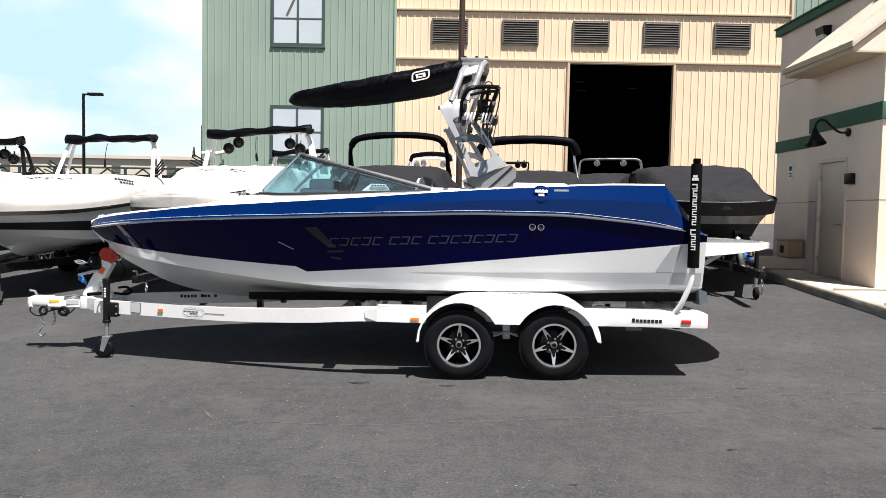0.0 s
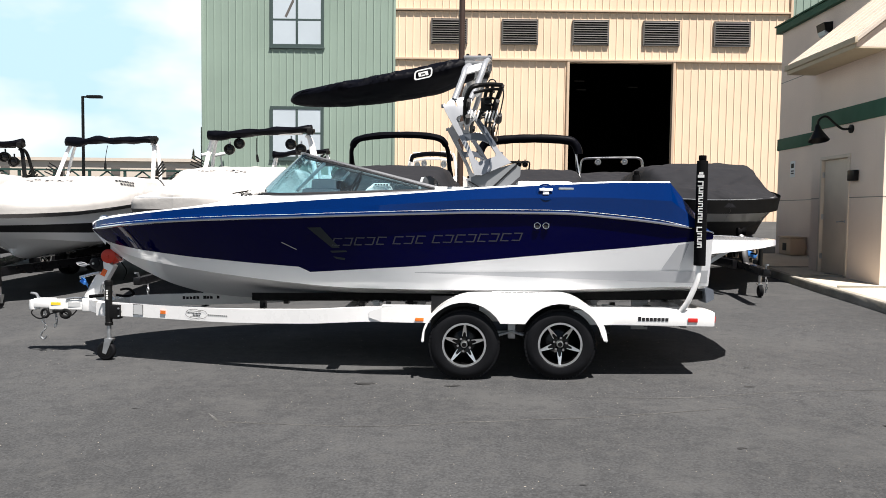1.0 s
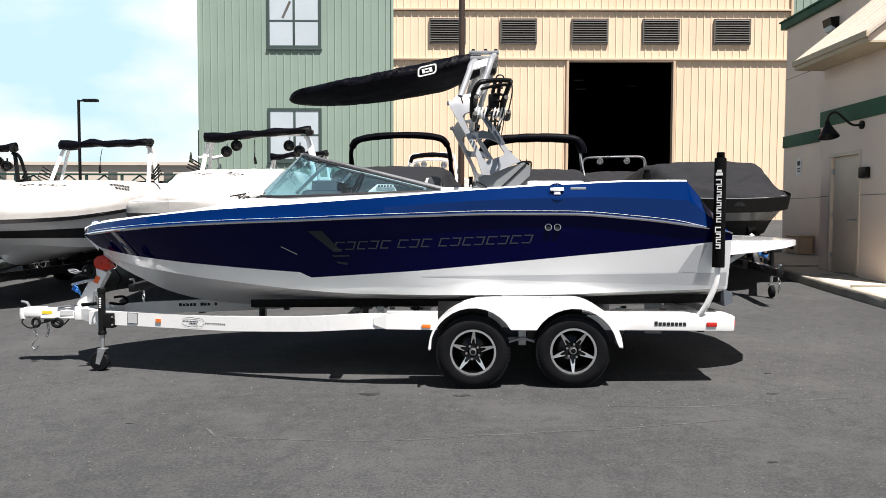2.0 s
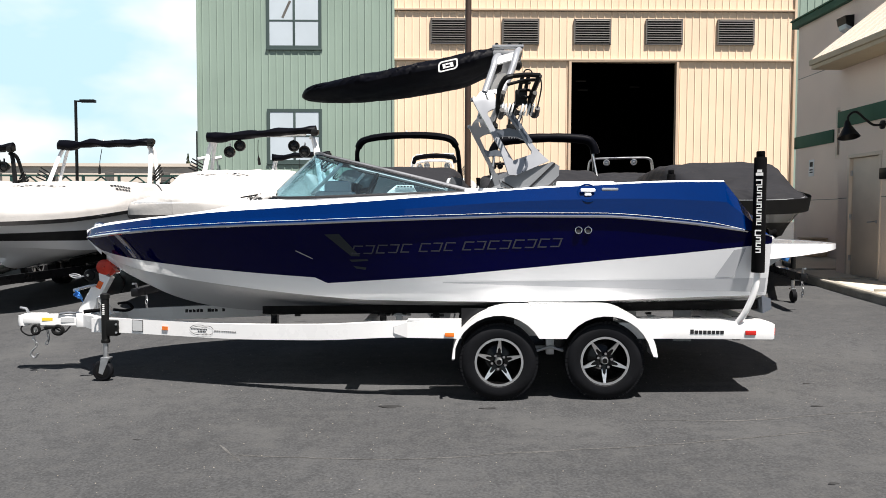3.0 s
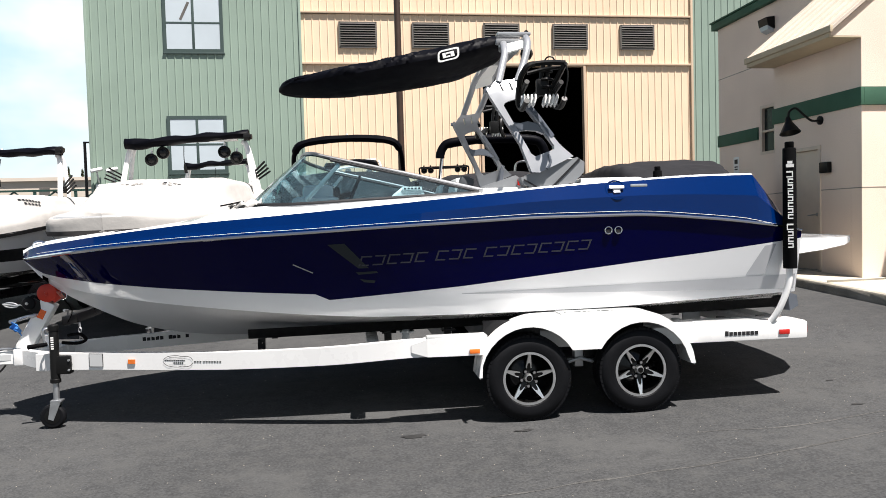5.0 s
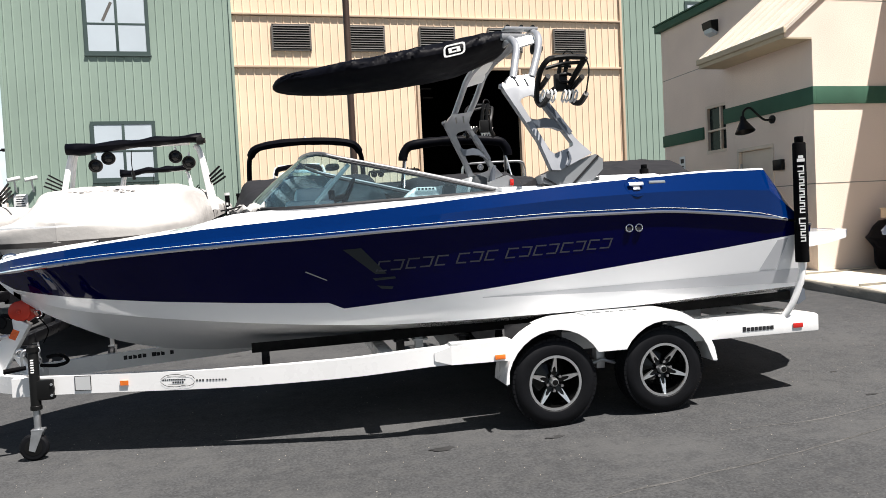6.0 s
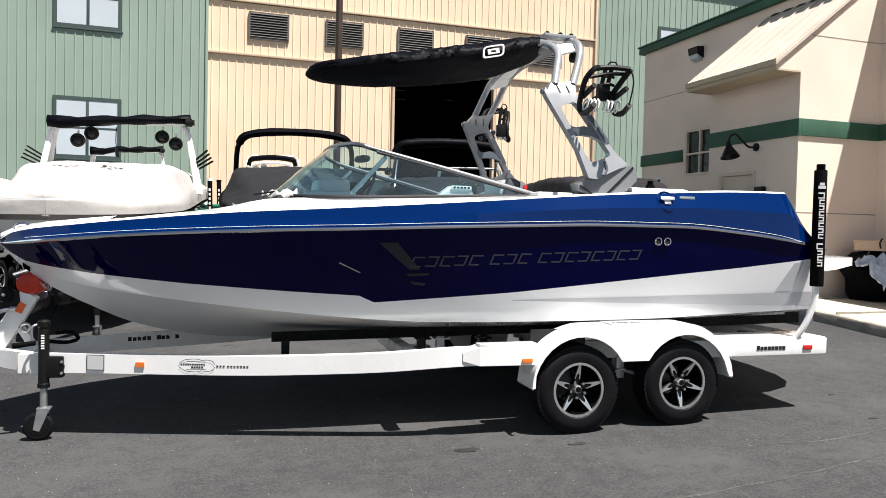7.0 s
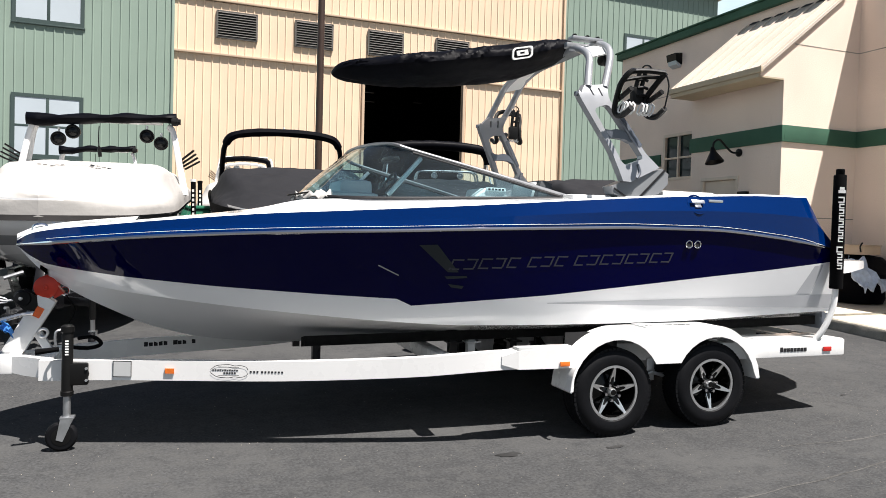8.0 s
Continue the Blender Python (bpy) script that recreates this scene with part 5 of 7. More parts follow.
box(bm, -0.062, 0.062, -0.03, -0.012, -0.014, 0.018, 0.008, pose(0.32, -1.205, 1.81, -27))
box(bm, -0.03, 0.03, -0.02, 0.0, -0.035, 0.03, 0.008, pose(0.32, -1.205, 1.80, -27))
part("cleat", bm, MACHINED, boat, "polished pop-up cleat")
part("deck_badge", box(bmesh.new(), 0.44, 0.58, -half_sheer(0.5) - 0.032, -half_sheer(0.5) - 0.012, 1.822, 1.845, 0.006), MACHINED, boat)
for x in (0.245, 0.325):
    y = -side_y(x, 1.49) - 0.004
    part("vent_ring", tube(bmesh.new(), [(x + 0.028 * math.cos(a), y, 1.487 + 0.028 * math.sin(a)) for a in (6.2832 * k / 20 for k in range(20))], 0.0055, 8, closed=True), CHROME, boat)
    part("vent_bore", lathe(bmesh.new(), [(0.001, 0.0), (0.024, 0.0), (0.024, 0.005), (0.001, 0.005)], 16, pose(x, y + 0.003, 1.487)), INK, boat)
bm = bmesh.new()
tube(bm, bend([(-4.47, -0.05, 1.46), (-4.46, -0.05, 1.50), (-4.40, -0.05, 1.51), (-4.37, -0.05, 1.47)], 4), 0.014, 8)
box(bm, -4.42, -4.34, -0.02, 0.03, 1.46, 1.50, 0.01)
part("bow_light", bm, CHROME, boat)
part("bow_eye", tube(bmesh.new(), [(-4.27 + 0.03 * math.cos(a), 0, 1.035 + 0.03 * math.sin(a)) for a in (6.283 * k / 12 for k in range(12))], 0.007, 6, closed=True), CHROME, boat)


def on_side(x, z, out=0.003):
    return Vector((x, -side_y(x, z) - out, z))


def side_patch(bm, corners, nx=6, nz=2, out=0.003):
    """A painted patch on the near topsides between four (x, z) corners."""
    (a, b, c, d) = corners
    vs = []
    for i in range(nx + 1):
        s = i / nx
        low, high = (a[0] + (b[0] - a[0]) * s, a[1] + (b[1] - a[1]) * s), (d[0] + (c[0] - d[0]) * s, d[1] + (c[1] - d[1]) * s)
        vs.append([bm.verts.new(on_side(low[0] + (high[0] - low[0]) * k / nz, low[1] + (high[1] - low[1]) * k / nz, out)) for k in range(nz + 1)])
    for p, q in zip(vs, vs[1:]):
        for k in range(nz):
            bm.faces.new((p[k], q[k], q[k + 1], p[k + 1]))
    return bm


# maker's lettering stands as plain slanted bars
x = -1.70
for n_letters in (5, 3, 8):
    for k in range(n_letters):
        bm = bmesh.new()
        z = 1.262 + (x + 1.63) * 0.044
        w, h, sl = 0.084, 0.078, 0.026
        z += 0.008
        side_patch(bm, [(x, z), (x + w * 0.92, z), (x + w * 0.92 + 0.004, z + 0.011), (x + 0.004, z + 0.011)], 2, 1)
        u = x + (w - 0.016) * (k % 2)
        side_patch(bm, [(u + sl * 0.16, z + 0.012), (u + 0.013 + sl * 0.16, z + 0.012), (u + 0.013 + sl * 0.84, z + h - 0.012), (u + sl * 0.84, z + h - 0.012)], 1, 1)
        side_patch(bm, [(x + sl * 0.85, z + h - 0.011), (x + w + sl * 0.85, z + h - 0.011), (x + w + sl, z + h), (x + sl, z + h)], 2, 1)
        part("letter_bar", bm, GRAPHITE, boat, "dark graphite bar in place of lettering", smooth=False)
        x += 0.107
    x += 0.052
bm = bmesh.new()
side_patch(bm, [(-1.93, 1.44), (-1.80, 1.445), (-1.62, 1.25), (-1.70, 1.25)][::1], 4, 3, 0.003)
side_patch(bm, [(-1.70, 1.20), (-1.55, 1.21), (-1.56, 1.225), (-1.72, 1.22)], 4, 1)
side_patch(bm, [(-1.66, 1.14), (-1.58, 1.13), (-1.57, 1.15), (-1.69, 1.165)], 4, 1)
part("graphic", bm, TEAL_GRAPHIC, boat, "dark teal-grey wedge graphic", smooth=False)
bm = bmesh.new()
side_patch(bm, [(-2.2, 1.29), (-2.05, 1.22), (-2.045, 1.226), (-2.195, 1.297)], 4, 1)
part("graphic", bm, GREY_GEL, boat, smooth=False)
# silver sweeps along the white lower side
bm = bmesh.new()
side_patch(bm, [(-0.9, 1.02), (1.86, 0.96), (1.86, 1.085), (-0.9, 1.025)], 16, 2)
side_patch(bm, [(1.42, 1.09), (1.58, 1.09), (1.66, 1.34), (1.56, 1.325)], 3, 3)
part("graphic", bm, SWEEP, boat, "silver-grey sweep", smooth=True)

# swim platform
bm = bmesh.new()
out = [(1.9, -1.04), (2.2, -1.0), (2.48, -0.90), (2.66, -0.72), (2.76, -0.45), (2.79, 0), (2.76, 0.45), (2.66, 0.72), (2.48, 0.90), (2.2, 1.0), (1.9, 1.04)]
plate(bm, out, [], lambda u, v, w: Vector((u, v, 1.365 - w)), 0.13)
for v in bm.verts:
    if v.co.z < 1.3:
        v.co.z += 0.08 * min(1, max(0, (v.co.x - 1.95) / 0.7))
bmesh.ops.bevel(bm, geom=[e for e in bm.edges if len(e.link_faces) == 2 and e.calc_face_angle(0) > 1.0], offset=0.02, segments=3, affect="EDGES")
platform = part("swim_platform", bm, WHITE_GEL, boat, "white moulded swim platform")
bm = bmesh.new()
plate(bm, [(2.0 + (u - 1.9) * 0.82, v * 0.86) for u, v in out], [[(2.02 + (u - 1.9) * 0.78, v * 0.84) for u, v in out]], lambda u, v, w: Vector((u, v, 1.370 - w)), 0.004)
part("tread_edge", bm, GREY_GEL, platform, smooth=False)
for y in (-0.55, 0.55):
    part("bracket", beam(bmesh.new(), (1.86, y, 1.0), (2.3, y, 1.28), 0.05, 0.04), STEEL, platform)

# wake plate at the transom's lower corner
for s in (-1, 1):
    bm = bmesh.new()
    loft(bm, [[(1.885, s * y, 0.92), (1.965, s * y, 0.89), (1.975, s * y, 0.80), (1.90, s * y, 0.76)] for y in (0.75, 1.0)])
    part("wake_plate", bm, TOWER_DARK, boat, "grey wake plate on the transom", smooth=False)

# running gear under the hull
bm = bmesh.new()
tube(bm, [(0.1, 0, 0.60), (1.2, 0, 0.42)], 0.016, 8)
box(bm, 0.98, 1.04, -0.02, 0.02, 0.42, 0.66)
for k in range(4):
    a = k * math.pi / 2 + 0.4
    bm.faces.new([bm.verts.new((1.16 + dx, r * math.cos(a + da), 0.43 + r * math.sin(a + da))) for r, da, dx in ((0.03, -0.3, 0), (0.15, -0.45, 0.03), (0.18, 0.1, 0.0), (0.13, 0.5, -0.03), (0.03, 0.3, 0))])
part("propeller_shaft", bm, STEEL, boat)
part("rudder", box(bmesh.new(), 1.42, 1.60, -0.012, 0.012, 0.34, 0.66, 0.006), STEEL, boat)
for x in (-1.1, -0.75, -0.4):
    part("tracking_fin", loft(bmesh.new(), [[(x, y, 0.63), (x + 0.26, y, 0.63), (x + 0.24, y, 0.47), (x + 0.12, y, 0.47)] for y in (-0.008, 0.008)]), STEEL, boat, smooth=False)


# ---- wheels ----
def tyre_mesh(radius=0.335, width=0.20):
    bm = bmesh.new()
    w = width / 2
    lathe(bm, [(0.19, -w * 0.72), (0.215, -w * 0.98), (0.26, -w * 1.06), (0.30, -w * 0.98), (radius - 0.012, -w * 0.78), (radius, -w * 0.55), (radius, w * 0.55), (radius - 0.012, w * 0.78), (0.30, w * 0.98), (0.26, w * 1.06), (0.215, w * 0.98), (0.19, w * 0.72)], 48)
    for k in range(56):
        a = 360 * k / 56
        for s in (-1, 1):
            box(bm, radius - 0.02, radius - 0.001, s * w * 0.5, s * w * 0.84, -0.015, 0.015, 0, pose(0, 0, 0, 0, a, 0))
        box(bm, radius - 0.004, radius + 0.002, -w * 0.32, w * 0.32, -0.011, 0.011, 0, pose(0, 0, 0, 0, a + 3, 0))
    return bm


def wheel(parent, m, rim_face=MACHINED, spin=0.0):
    """A tyre on a five-spoke alloy; the outside faces -y."""
    t = part("tyre", bmesh.ops.transform(b := tyre_mesh(), matrix=m, verts=b.verts) or b, RUBBER, parent, edge=30)
    bm = bmesh.new()
    lathe(bm, [(0.205, -0.088), (0.205, -0.075), (0.188, -0.03), (0.185, 0.06), (0.19, 0.075), (0.02, 0.04), (0.02, 0.0), (0.05, -0.02), (0.175, 0.03), (0.188, -0.075)], 36, m)
    r = part("rim", bm, RIM_BLACK, t, "gloss black five-spoke alloy rim")
    bm = bmesh.new()
    mm = m @ pose(0, 0, 0, 0, spin, 0)
    plate(bm, [(0.207 * math.cos(6.2832 * k / 40), 0.207 * math.sin(6.2832 * k / 40)) for k in range(40)], [[(0.188 * math.cos(6.2832 * k / 40), 0.188 * math.sin(6.2832 * k / 40)) for k in range(40)]], lambda u, v, w: mm @ Vector((u, -0.094 + w, v)), 0.012)
    part("rim_lip", bm, rim_face, r)
    for k in range(5):
        bm = bmesh.new()
        sp = mm @ pose(0, 0, 0, 0, 72 * k, 0)
        plate(bm, [(-0.0215, 0.078), (-0.0185, 0.12), (-0.0085, 0.193), (0.0085, 0.193), (0.0185, 0.12), (0.0215, 0.078), (0.0165, 0.074), (0.011, 0.108), (0.0, 0.122), (-0.011, 0.108), (-0.0165, 0.074)], [], lambda u, v, w: sp @ Vector((u, -0.09 + 0.04 * (0.19 - v) / 0.15 + w, v)), 0.02)
        part("spoke", bm, rim_face, r, "machined spoke tip", smooth=False)
        bm = bmesh.new()
        plate(bm, [(-0.013, 0.03), (-0.022, 0.07), (-0.017, 0.12), (-0.0085, 0.192), (0.0085, 0.192), (0.017, 0.12), (0.022, 0.07), (0.013, 0.03)], [], lambda u, v, w: sp @ Vector((u, -0.085 + 0.04 * (0.19 - v) / 0.15 + w, v)), 0.03)
        part("spoke_core", bm, RIM_BLACK, r, smooth=False)
        part("lug_nut", lathe(bmesh.new(), [(0.012, -0.085), (0.014, -0.07), (0.014, -0.04)], 6, sp @ pose(0.04, 0, 0.045)), CHROME, r)
    bm = bmesh.new()
    lathe(bm, [(0.004, -0.085), (0.026, -0.083), (0.033, -0.07), (0.036, -0.02)], 20, mm)
    cap = part("hub_cap", bm, rim_face, r)
    part("cap_badge", lathe(bmesh.new(), [(0.002, -0.089), (0.022, -0.088), (0.022, -0.082)], 16, mm), RIM_BLACK, cap)
    return t


# ---- trailer under the boat ----
trailer = thing("boat_trailer", BOAT, "white tandem-axle boat trailer carrying the blue boat", "trailer")
z_rail = curve_of((-4.35, 0.515), (-3.9, 0.53), (-3.0, 0.535), (-2.0, 0.575), (-1.25, 0.63), (1.9, 0.638))
for s in (-1, 1):
    near = s < 0
    paint = WHITE_PAINT
    bm = bmesh.new()
    front = [(-4.38, 0.30), (-3.6, 0.545), (-3.0, 0.725), (-2.2, 0.965), (-1.5, 1.15), (-1.0, 1.175), (-0.8, 1.175)]
    loft(bm, [[(x, s * (y + 0.035), z_rail(x) + 0.068), (x, s * (y - 0.035), z_rail(x) + 0.068), (x, s * (y - 0.035), z_rail(x) - 0.068), (x, s * (y + 0.035), z_rail(x) - 0.068)] for x, y in [(p.x, p.y) for p in bend([(a, b, 0) for a, b in front], 4)]])
    bmesh.ops.bevel(bm, geom=[e for e in bm.edges if len(e.link_faces) == 2 and e.calc_face_angle(0) > 1.0], offset=0.006, segments=2, affect="EDGES")
    part("side_rail", bm, paint, trailer)
    part("rear_rail", box(bmesh.new(), 0.6, 1.9, s * 1.15, s * 1.225, 0.567, 0.705, 0.008), paint, trailer)
    part("middle_rail", box(bmesh.new(), -0.86, 0.65, s * 1.0, s * 1.07, 0.56, 0.70, 0.008), paint, trailer)
    bm = bmesh.new()
    loft(bm, [[(-1.32, s * 1.212, 0.66), (-1.32, s * 1.10, 0.66), (-1.32, s * 1.10, 0.60), (-1.32, s * 1.212, 0.60)], [(-1.2, s * 1.24, 0.70), (-1.2, s * 1.10, 0.70), (-1.2, s * 1.10, 0.565), (-1.2, s * 1.24, 0.565)],
              [(-0.74, s * 1.265, 0.715), (-0.74, s * 1.10, 0.715), (-0.74, s * 1.10, 0.565), (-0.74, s * 1.265, 0.565)]])
    part("step", bm, paint, trailer, smooth=False)
    part("step_tread", box(bmesh.new(), -1.2, -0.78, s * 1.13, s * 1.23, 0.702, 0.72, 0.004), GREY_PAINT, trailer)
    part("rear_step", box(bmesh.new(), 0.72, 1.89, s * 0.88, s * 1.222, 0.699, 0.711, 0.003), paint, trailer, "white flat step behind the fender")
    part("rear_tread", box(bmesh.new(), 1.0, 1.55, s * 1.0, s * 1.21, 0.712, 0.716, 0.001), GREY_PAINT, trailer)
    part("rear_gusset", box(bmesh.new(), 1.0, 1.8, s * 0.88, s * 0.92, 0.58, 0.698, 0.004), paint, trailer)
    # double fender: top sheet and skirt with two arches
    arch = [(-0.82, 0.40), (-0.80, 0.52), (-0.742, 0.625), (-0.65, 0.72), (-0.544, 0.785), (-0.42, 0.828), (-0.30, 0.842), (0.10, 0.85), (0.42, 0.856), (0.55, 0.845), (0.66, 0.80), (0.76, 0.725), (0.84, 0.625), (0.885, 0.53), (0.905, 0.43)]
    bm = bmesh.new()
    loft(bm, [[(x, s * 1.315, z), (x, s * 1.03, z), (x + (0.012 if x < 0 else -0.012), s * 1.03, z - 0.012), (x + (0.012 if x < 0 else -0.012), s * 1.315, z - 0.012)] for x, z in [(p.x, p.z) for p in bend([(a, 0, b) for a, b in arch], 4)]])
    fender = part("fender", bm, paint, trailer, "white double-arched fender")
    inside = []
    for cx, a0, a1 in ((0.475, -8, 150), (-0.42, 30, 186)):
        for k in range(15):
            a = radians(a0 + (a1 - a0) * k / 14)
            inside.append((cx + 0.385 * math.cos(a), 0.385 + 0.385 * math.sin(a)))
    inside = [p for p in inside if p[1] > 0.41]
    bm = bmesh.new()
    plate(bm, arch + [(0.87, 0.43)] + [p for p in inside if p[0] < 0.865 and p[0] > -0.79] + [(-0.795, 0.40)], [], lambda u, v, w: Vector((u, s * (1.318 - w), v)), 0.012)
    part("fender_skirt", bm, paint, fender, smooth=False)
    # black sheets added to paint the shade behind the tyres
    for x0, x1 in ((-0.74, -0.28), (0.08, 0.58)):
        part("splash_liner", box(bmesh.new(), x0, x1, s * 1.071, s * 1.075, 0.46, 0.80), BLACK_PAINT, fender, "black sheet that paints the shade in the arch", smooth=False)
    part("fender_tread", box(bmesh.new(), -0.16, 0.33, s * 1.08, s * 1.27, 0.846, 0.857, 0.003), GREY_PAINT, fender)
    for k in range(11):
        part("tread_print", box(bmesh.new(), -0.12 + 0.038 * k, -0.10 + 0.038 * k + 0.008 * (k % 3), s * 1.20, s * 1.215, 0.857, 0.860), INK, fender)
    for k, (x, zc) in enumerate(((-0.42, 0.365), (0.475, 0.383))):
        wheel(trailer, pose(x, s * 1.175, zc, 0, 0, 0 if near else 180), spin=36 if k else 2)
    bm = bmesh.new()
    beam(bm, (-0.25, s * 1.02, 0.45), (0.3, s * 1.02, 0.46), 0.06, 0.02)
    box(bm, 0.0, 0.07, s * 1.0, s * 1.08, 0.40, 0.58, 0.005)
    tube(bm, [(-0.1, s * 1.09, 0.43), (0.035, s * 1.09, 0.47), (0.17, s * 1.09, 0.43)], 0.014, 8)
    part("suspension", bm, STEEL, trailer)
    # carpeted bunk on brackets
    bm = bmesh.new()
    pts = [(-2.62, 0.50, 0.70), (-1.2, 0.62, 0.735), (-0.3, 0.70, 0.762), (0.6, 0.80, 0.79), (1.88, 0.86, 0.825)]
    loft(bm, [[(x, s * (y + 0.07), z + 0.045), (x, s * (y - 0.07), z + 0.015), (x, s * (y - 0.07), z - 0.055), (x, s * (y + 0.07), z - 0.03)] for x, y, z in pts])
    part("bunk", bm, CARPET, trailer, "black carpeted bunk board")
    for x, y in ((-2.55, 0.5), (-1.5, 0.6), (-1.35, 0.61), (-1.0, 0.63), (0.25, 0.74), (0.95, 0.8), (1.35, 0.82), (1.7, 0.84)):
        bm = bmesh.new()
        box(bm, x, x + 0.06, s * (y - 0.03), s * (y + 0.03), 0.5, 0.71)
        box(bm, x - 0.02, x + 0.1, s * (y - 0.05), s * (y + 0.05), 0.67, 0.682)
        part("bunk_bracket", bm, GREY_PAINT if x in (-1.35, 0.95) else BLACK_PAINT, trailer)
    # rear guide post
    bm = bmesh.new()
    tube(bm, bend([(1.60, s * 1.20, 0.70), (1.66, s * 1.24, 0.82), (1.72, s * 1.262, 1.0), (1.735, s * 1.262, 1.18), (1.735, s * 1.262, 1.3)], 5), 0.026, 12)
    guide = part("guide_post", bm, WHITE_PAINT, trailer, "white rear guide post with black foam sleeve")
    bm = bmesh.new()
    lathe(bm, [(0.02, 0), (0.051, 0.0), (0.053, 0.01), (0.05, 0.95), (0.047, 0.96), (0.032, 0.962), (0.034, 0.965), (0.034, 1.005), (0.03, 1.01)], 22, pose(1.74, s * 1.262, 1.14, 90))
    sleeve = part("sleeve", bm, FOAM, guide, "black foam sleeve with white bars")
    if near:
        bm = bmesh.new()
        z = 1.945
        box(bm, -0.028, 0.028, -0.055, -0.048, z, z + 0.025, 0, pose(1.74, -1.262, 0, 0, 0, -28))
        box(bm, -0.018, 0.018, -0.055, -0.048, z + 0.028, z + 0.05, 0, pose(1.74, -1.262, 0, 0, 0, -28))
        z -= 0.03
        for k, big in enumerate((1, 0, 0, 0, 0, 0, 0, 0, -1, 1, 0, 0, 0)):
            if big < 0:
                z -= 0.03
                continue
            h, lo = (0.058, -0.026) if big else (0.047, -0.017)
            lb = bmesh.new()
            turn = pose(1.74, -1.262, 0, 0, 0, -28)
            box(lb, lo, 0.022, -0.0545, -0.049, z - 0.012, z, 0, turn)
            box(lb, lo, 0.022, -0.0545, -0.049, z - h + 0.008, z - h + 0.017, 0, turn)
            side = lo if k % 2 else 0.014
            box(lb, side, side + 0.008, -0.0545, -0.049, z - h + 0.017, z - 0.012, 0, turn)
            part("letter_bar", lb, PAPER, sleeve, smooth=False)
            z -= h
        part("emblem", bm, PAPER, sleeve, smooth=False)
# cross members and axles
for x, z, h in ((-1.6, 0.57, 0.1), (-0.42, 0.37, 0.06), (0.475, 0.385, 0.06), (0.9, 0.6, 0.09), (1.75, 0.62, 0.1)):
    w = 1.15 if x > -1.5 else 1.03
    part("axle" if h < 0.07 else "cross_member", box(bmesh.new(), x - h / 2, x + h / 2, -w, w, z - h / 2, z + h / 2, 0.006), BLACK_PAINT if h < 0.07 else WHITE_PAINT, trailer)
part("tail_plate", box(bmesh.new(), 1.88, 1.91, -1.22, 1.22, 0.57, 0.70, 0.006), WHITE_PAINT, trailer)
# lamps and stickers on the near rail
part("tail_light", box(bmesh.new(), 1.66, 1.75, -1.236, -1.225, 0.605, 0.645, 0.005), RED_LENS, trailer, "red marker lamp")
part("tail_light", box(bmesh.new(), 1.912, 1.925, -1.20, -1.08, 0.60, 0.66, 0.005), RED_LENS, trailer, "red tail lamp")
part("marker_light", box(bmesh.new(), -0.88, -0.80, -1.272, -1.258, 0.58, 0.615, 0.005), AMBER, trailer, "amber marker lamp")


def on_rail(name, x0, x1, z0, z1, mat, proud=0.005, label=""):
    """A flat piece on the outer face of the slanting near rail."""
    y0, y1 = [-(0.545 + (x + 3.6) * -0.302 * -1) - 0.035 for x in (x0, x1)]
    bm = bmesh.new()
    loft(bm, [[(x0, y0 - proud, z0), (x1, y1 - proud, z0), (x1, y1 - proud, z1), (x0, y0 - proud, z1)], [(x0, y0 + 0.003, z0), (x1, y1 + 0.003, z0), (x1, y1 + 0.003, z1), (x0, y0 + 0.003, z1)]])
    return part(name, bm, mat, trailer, label, smooth=False)


on_rail("marker_light", -3.57, -3.51, 0.515, 0.55, AMBER, 0.012, "amber marker lamp")
on_rail("plate_edge", -3.905, -3.785, 0.485, 0.595, INK, 0.004)
on_rail("grey_plate", -3.90, -3.79, 0.49, 0.59, GREY_PAINT, 0.007, "square grey plate")


def rail_y(x):
    return -(0.545 + (x + 3.6) * 0.302) - 0.0385


# dealer's emblem: an oval of thin strokes with bars inside, then a row of small bars
def rail_stroke(points, width):
    bm = bmesh.new()
    line = bend([(x, 0, z) for x, z in points], 5)
    low, high = [], []
    for i, p in enumerate(line):
        d = (line[min(i + 1, len(line) - 1)] - line[max(i - 1, 0)]).normalized()
        n = Vector((-d.z, 0, d.x)) * width / 2
        for row, q in ((low, p - n), (high, p + n)):
            row.append(bm.verts.new((q.x, rail_y(q.x) - 0.0012, q.z)))
    for i in range(len(line) - 1):
        bm.faces.new((low[i], low[i + 1], high[i + 1], high[i]))
    return part("print", bm, INK, trailer, smooth=False)


rail_stroke([(-3.275, 0.546), (-3.235, 0.574), (-3.16, 0.582), (-3.12, 0.574), (-3.08, 0.576), (-3.045, 0.566), (-3.03, 0.545)], 0.004)
rail_stroke([(-3.275, 0.526), (-3.235, 0.498), (-3.16, 0.490), (-3.12, 0.498), (-3.08, 0.494), (-3.045, 0.506), (-3.03, 0.525)], 0.004)
rail_stroke([(-3.225, 0.566), (-3.15, 0.564), (-3.09, 0.562)], 0.003)
rail_stroke([(-3.225, 0.506), (-3.15, 0.508), (-3.09, 0.508)], 0.003)
for k in range(11):
    on_rail("print", -3.262 + k * 0.0155, -3.2515 + k * 0.0155, 0.538, 0.546 + 0.002 * (k % 2), INK, 0.002)
for k in range(5):
    on_rail("print", -3.19 + k * 0.017, -3.178 + k * 0.017, 0.518, 0.528, INK, 0.002)
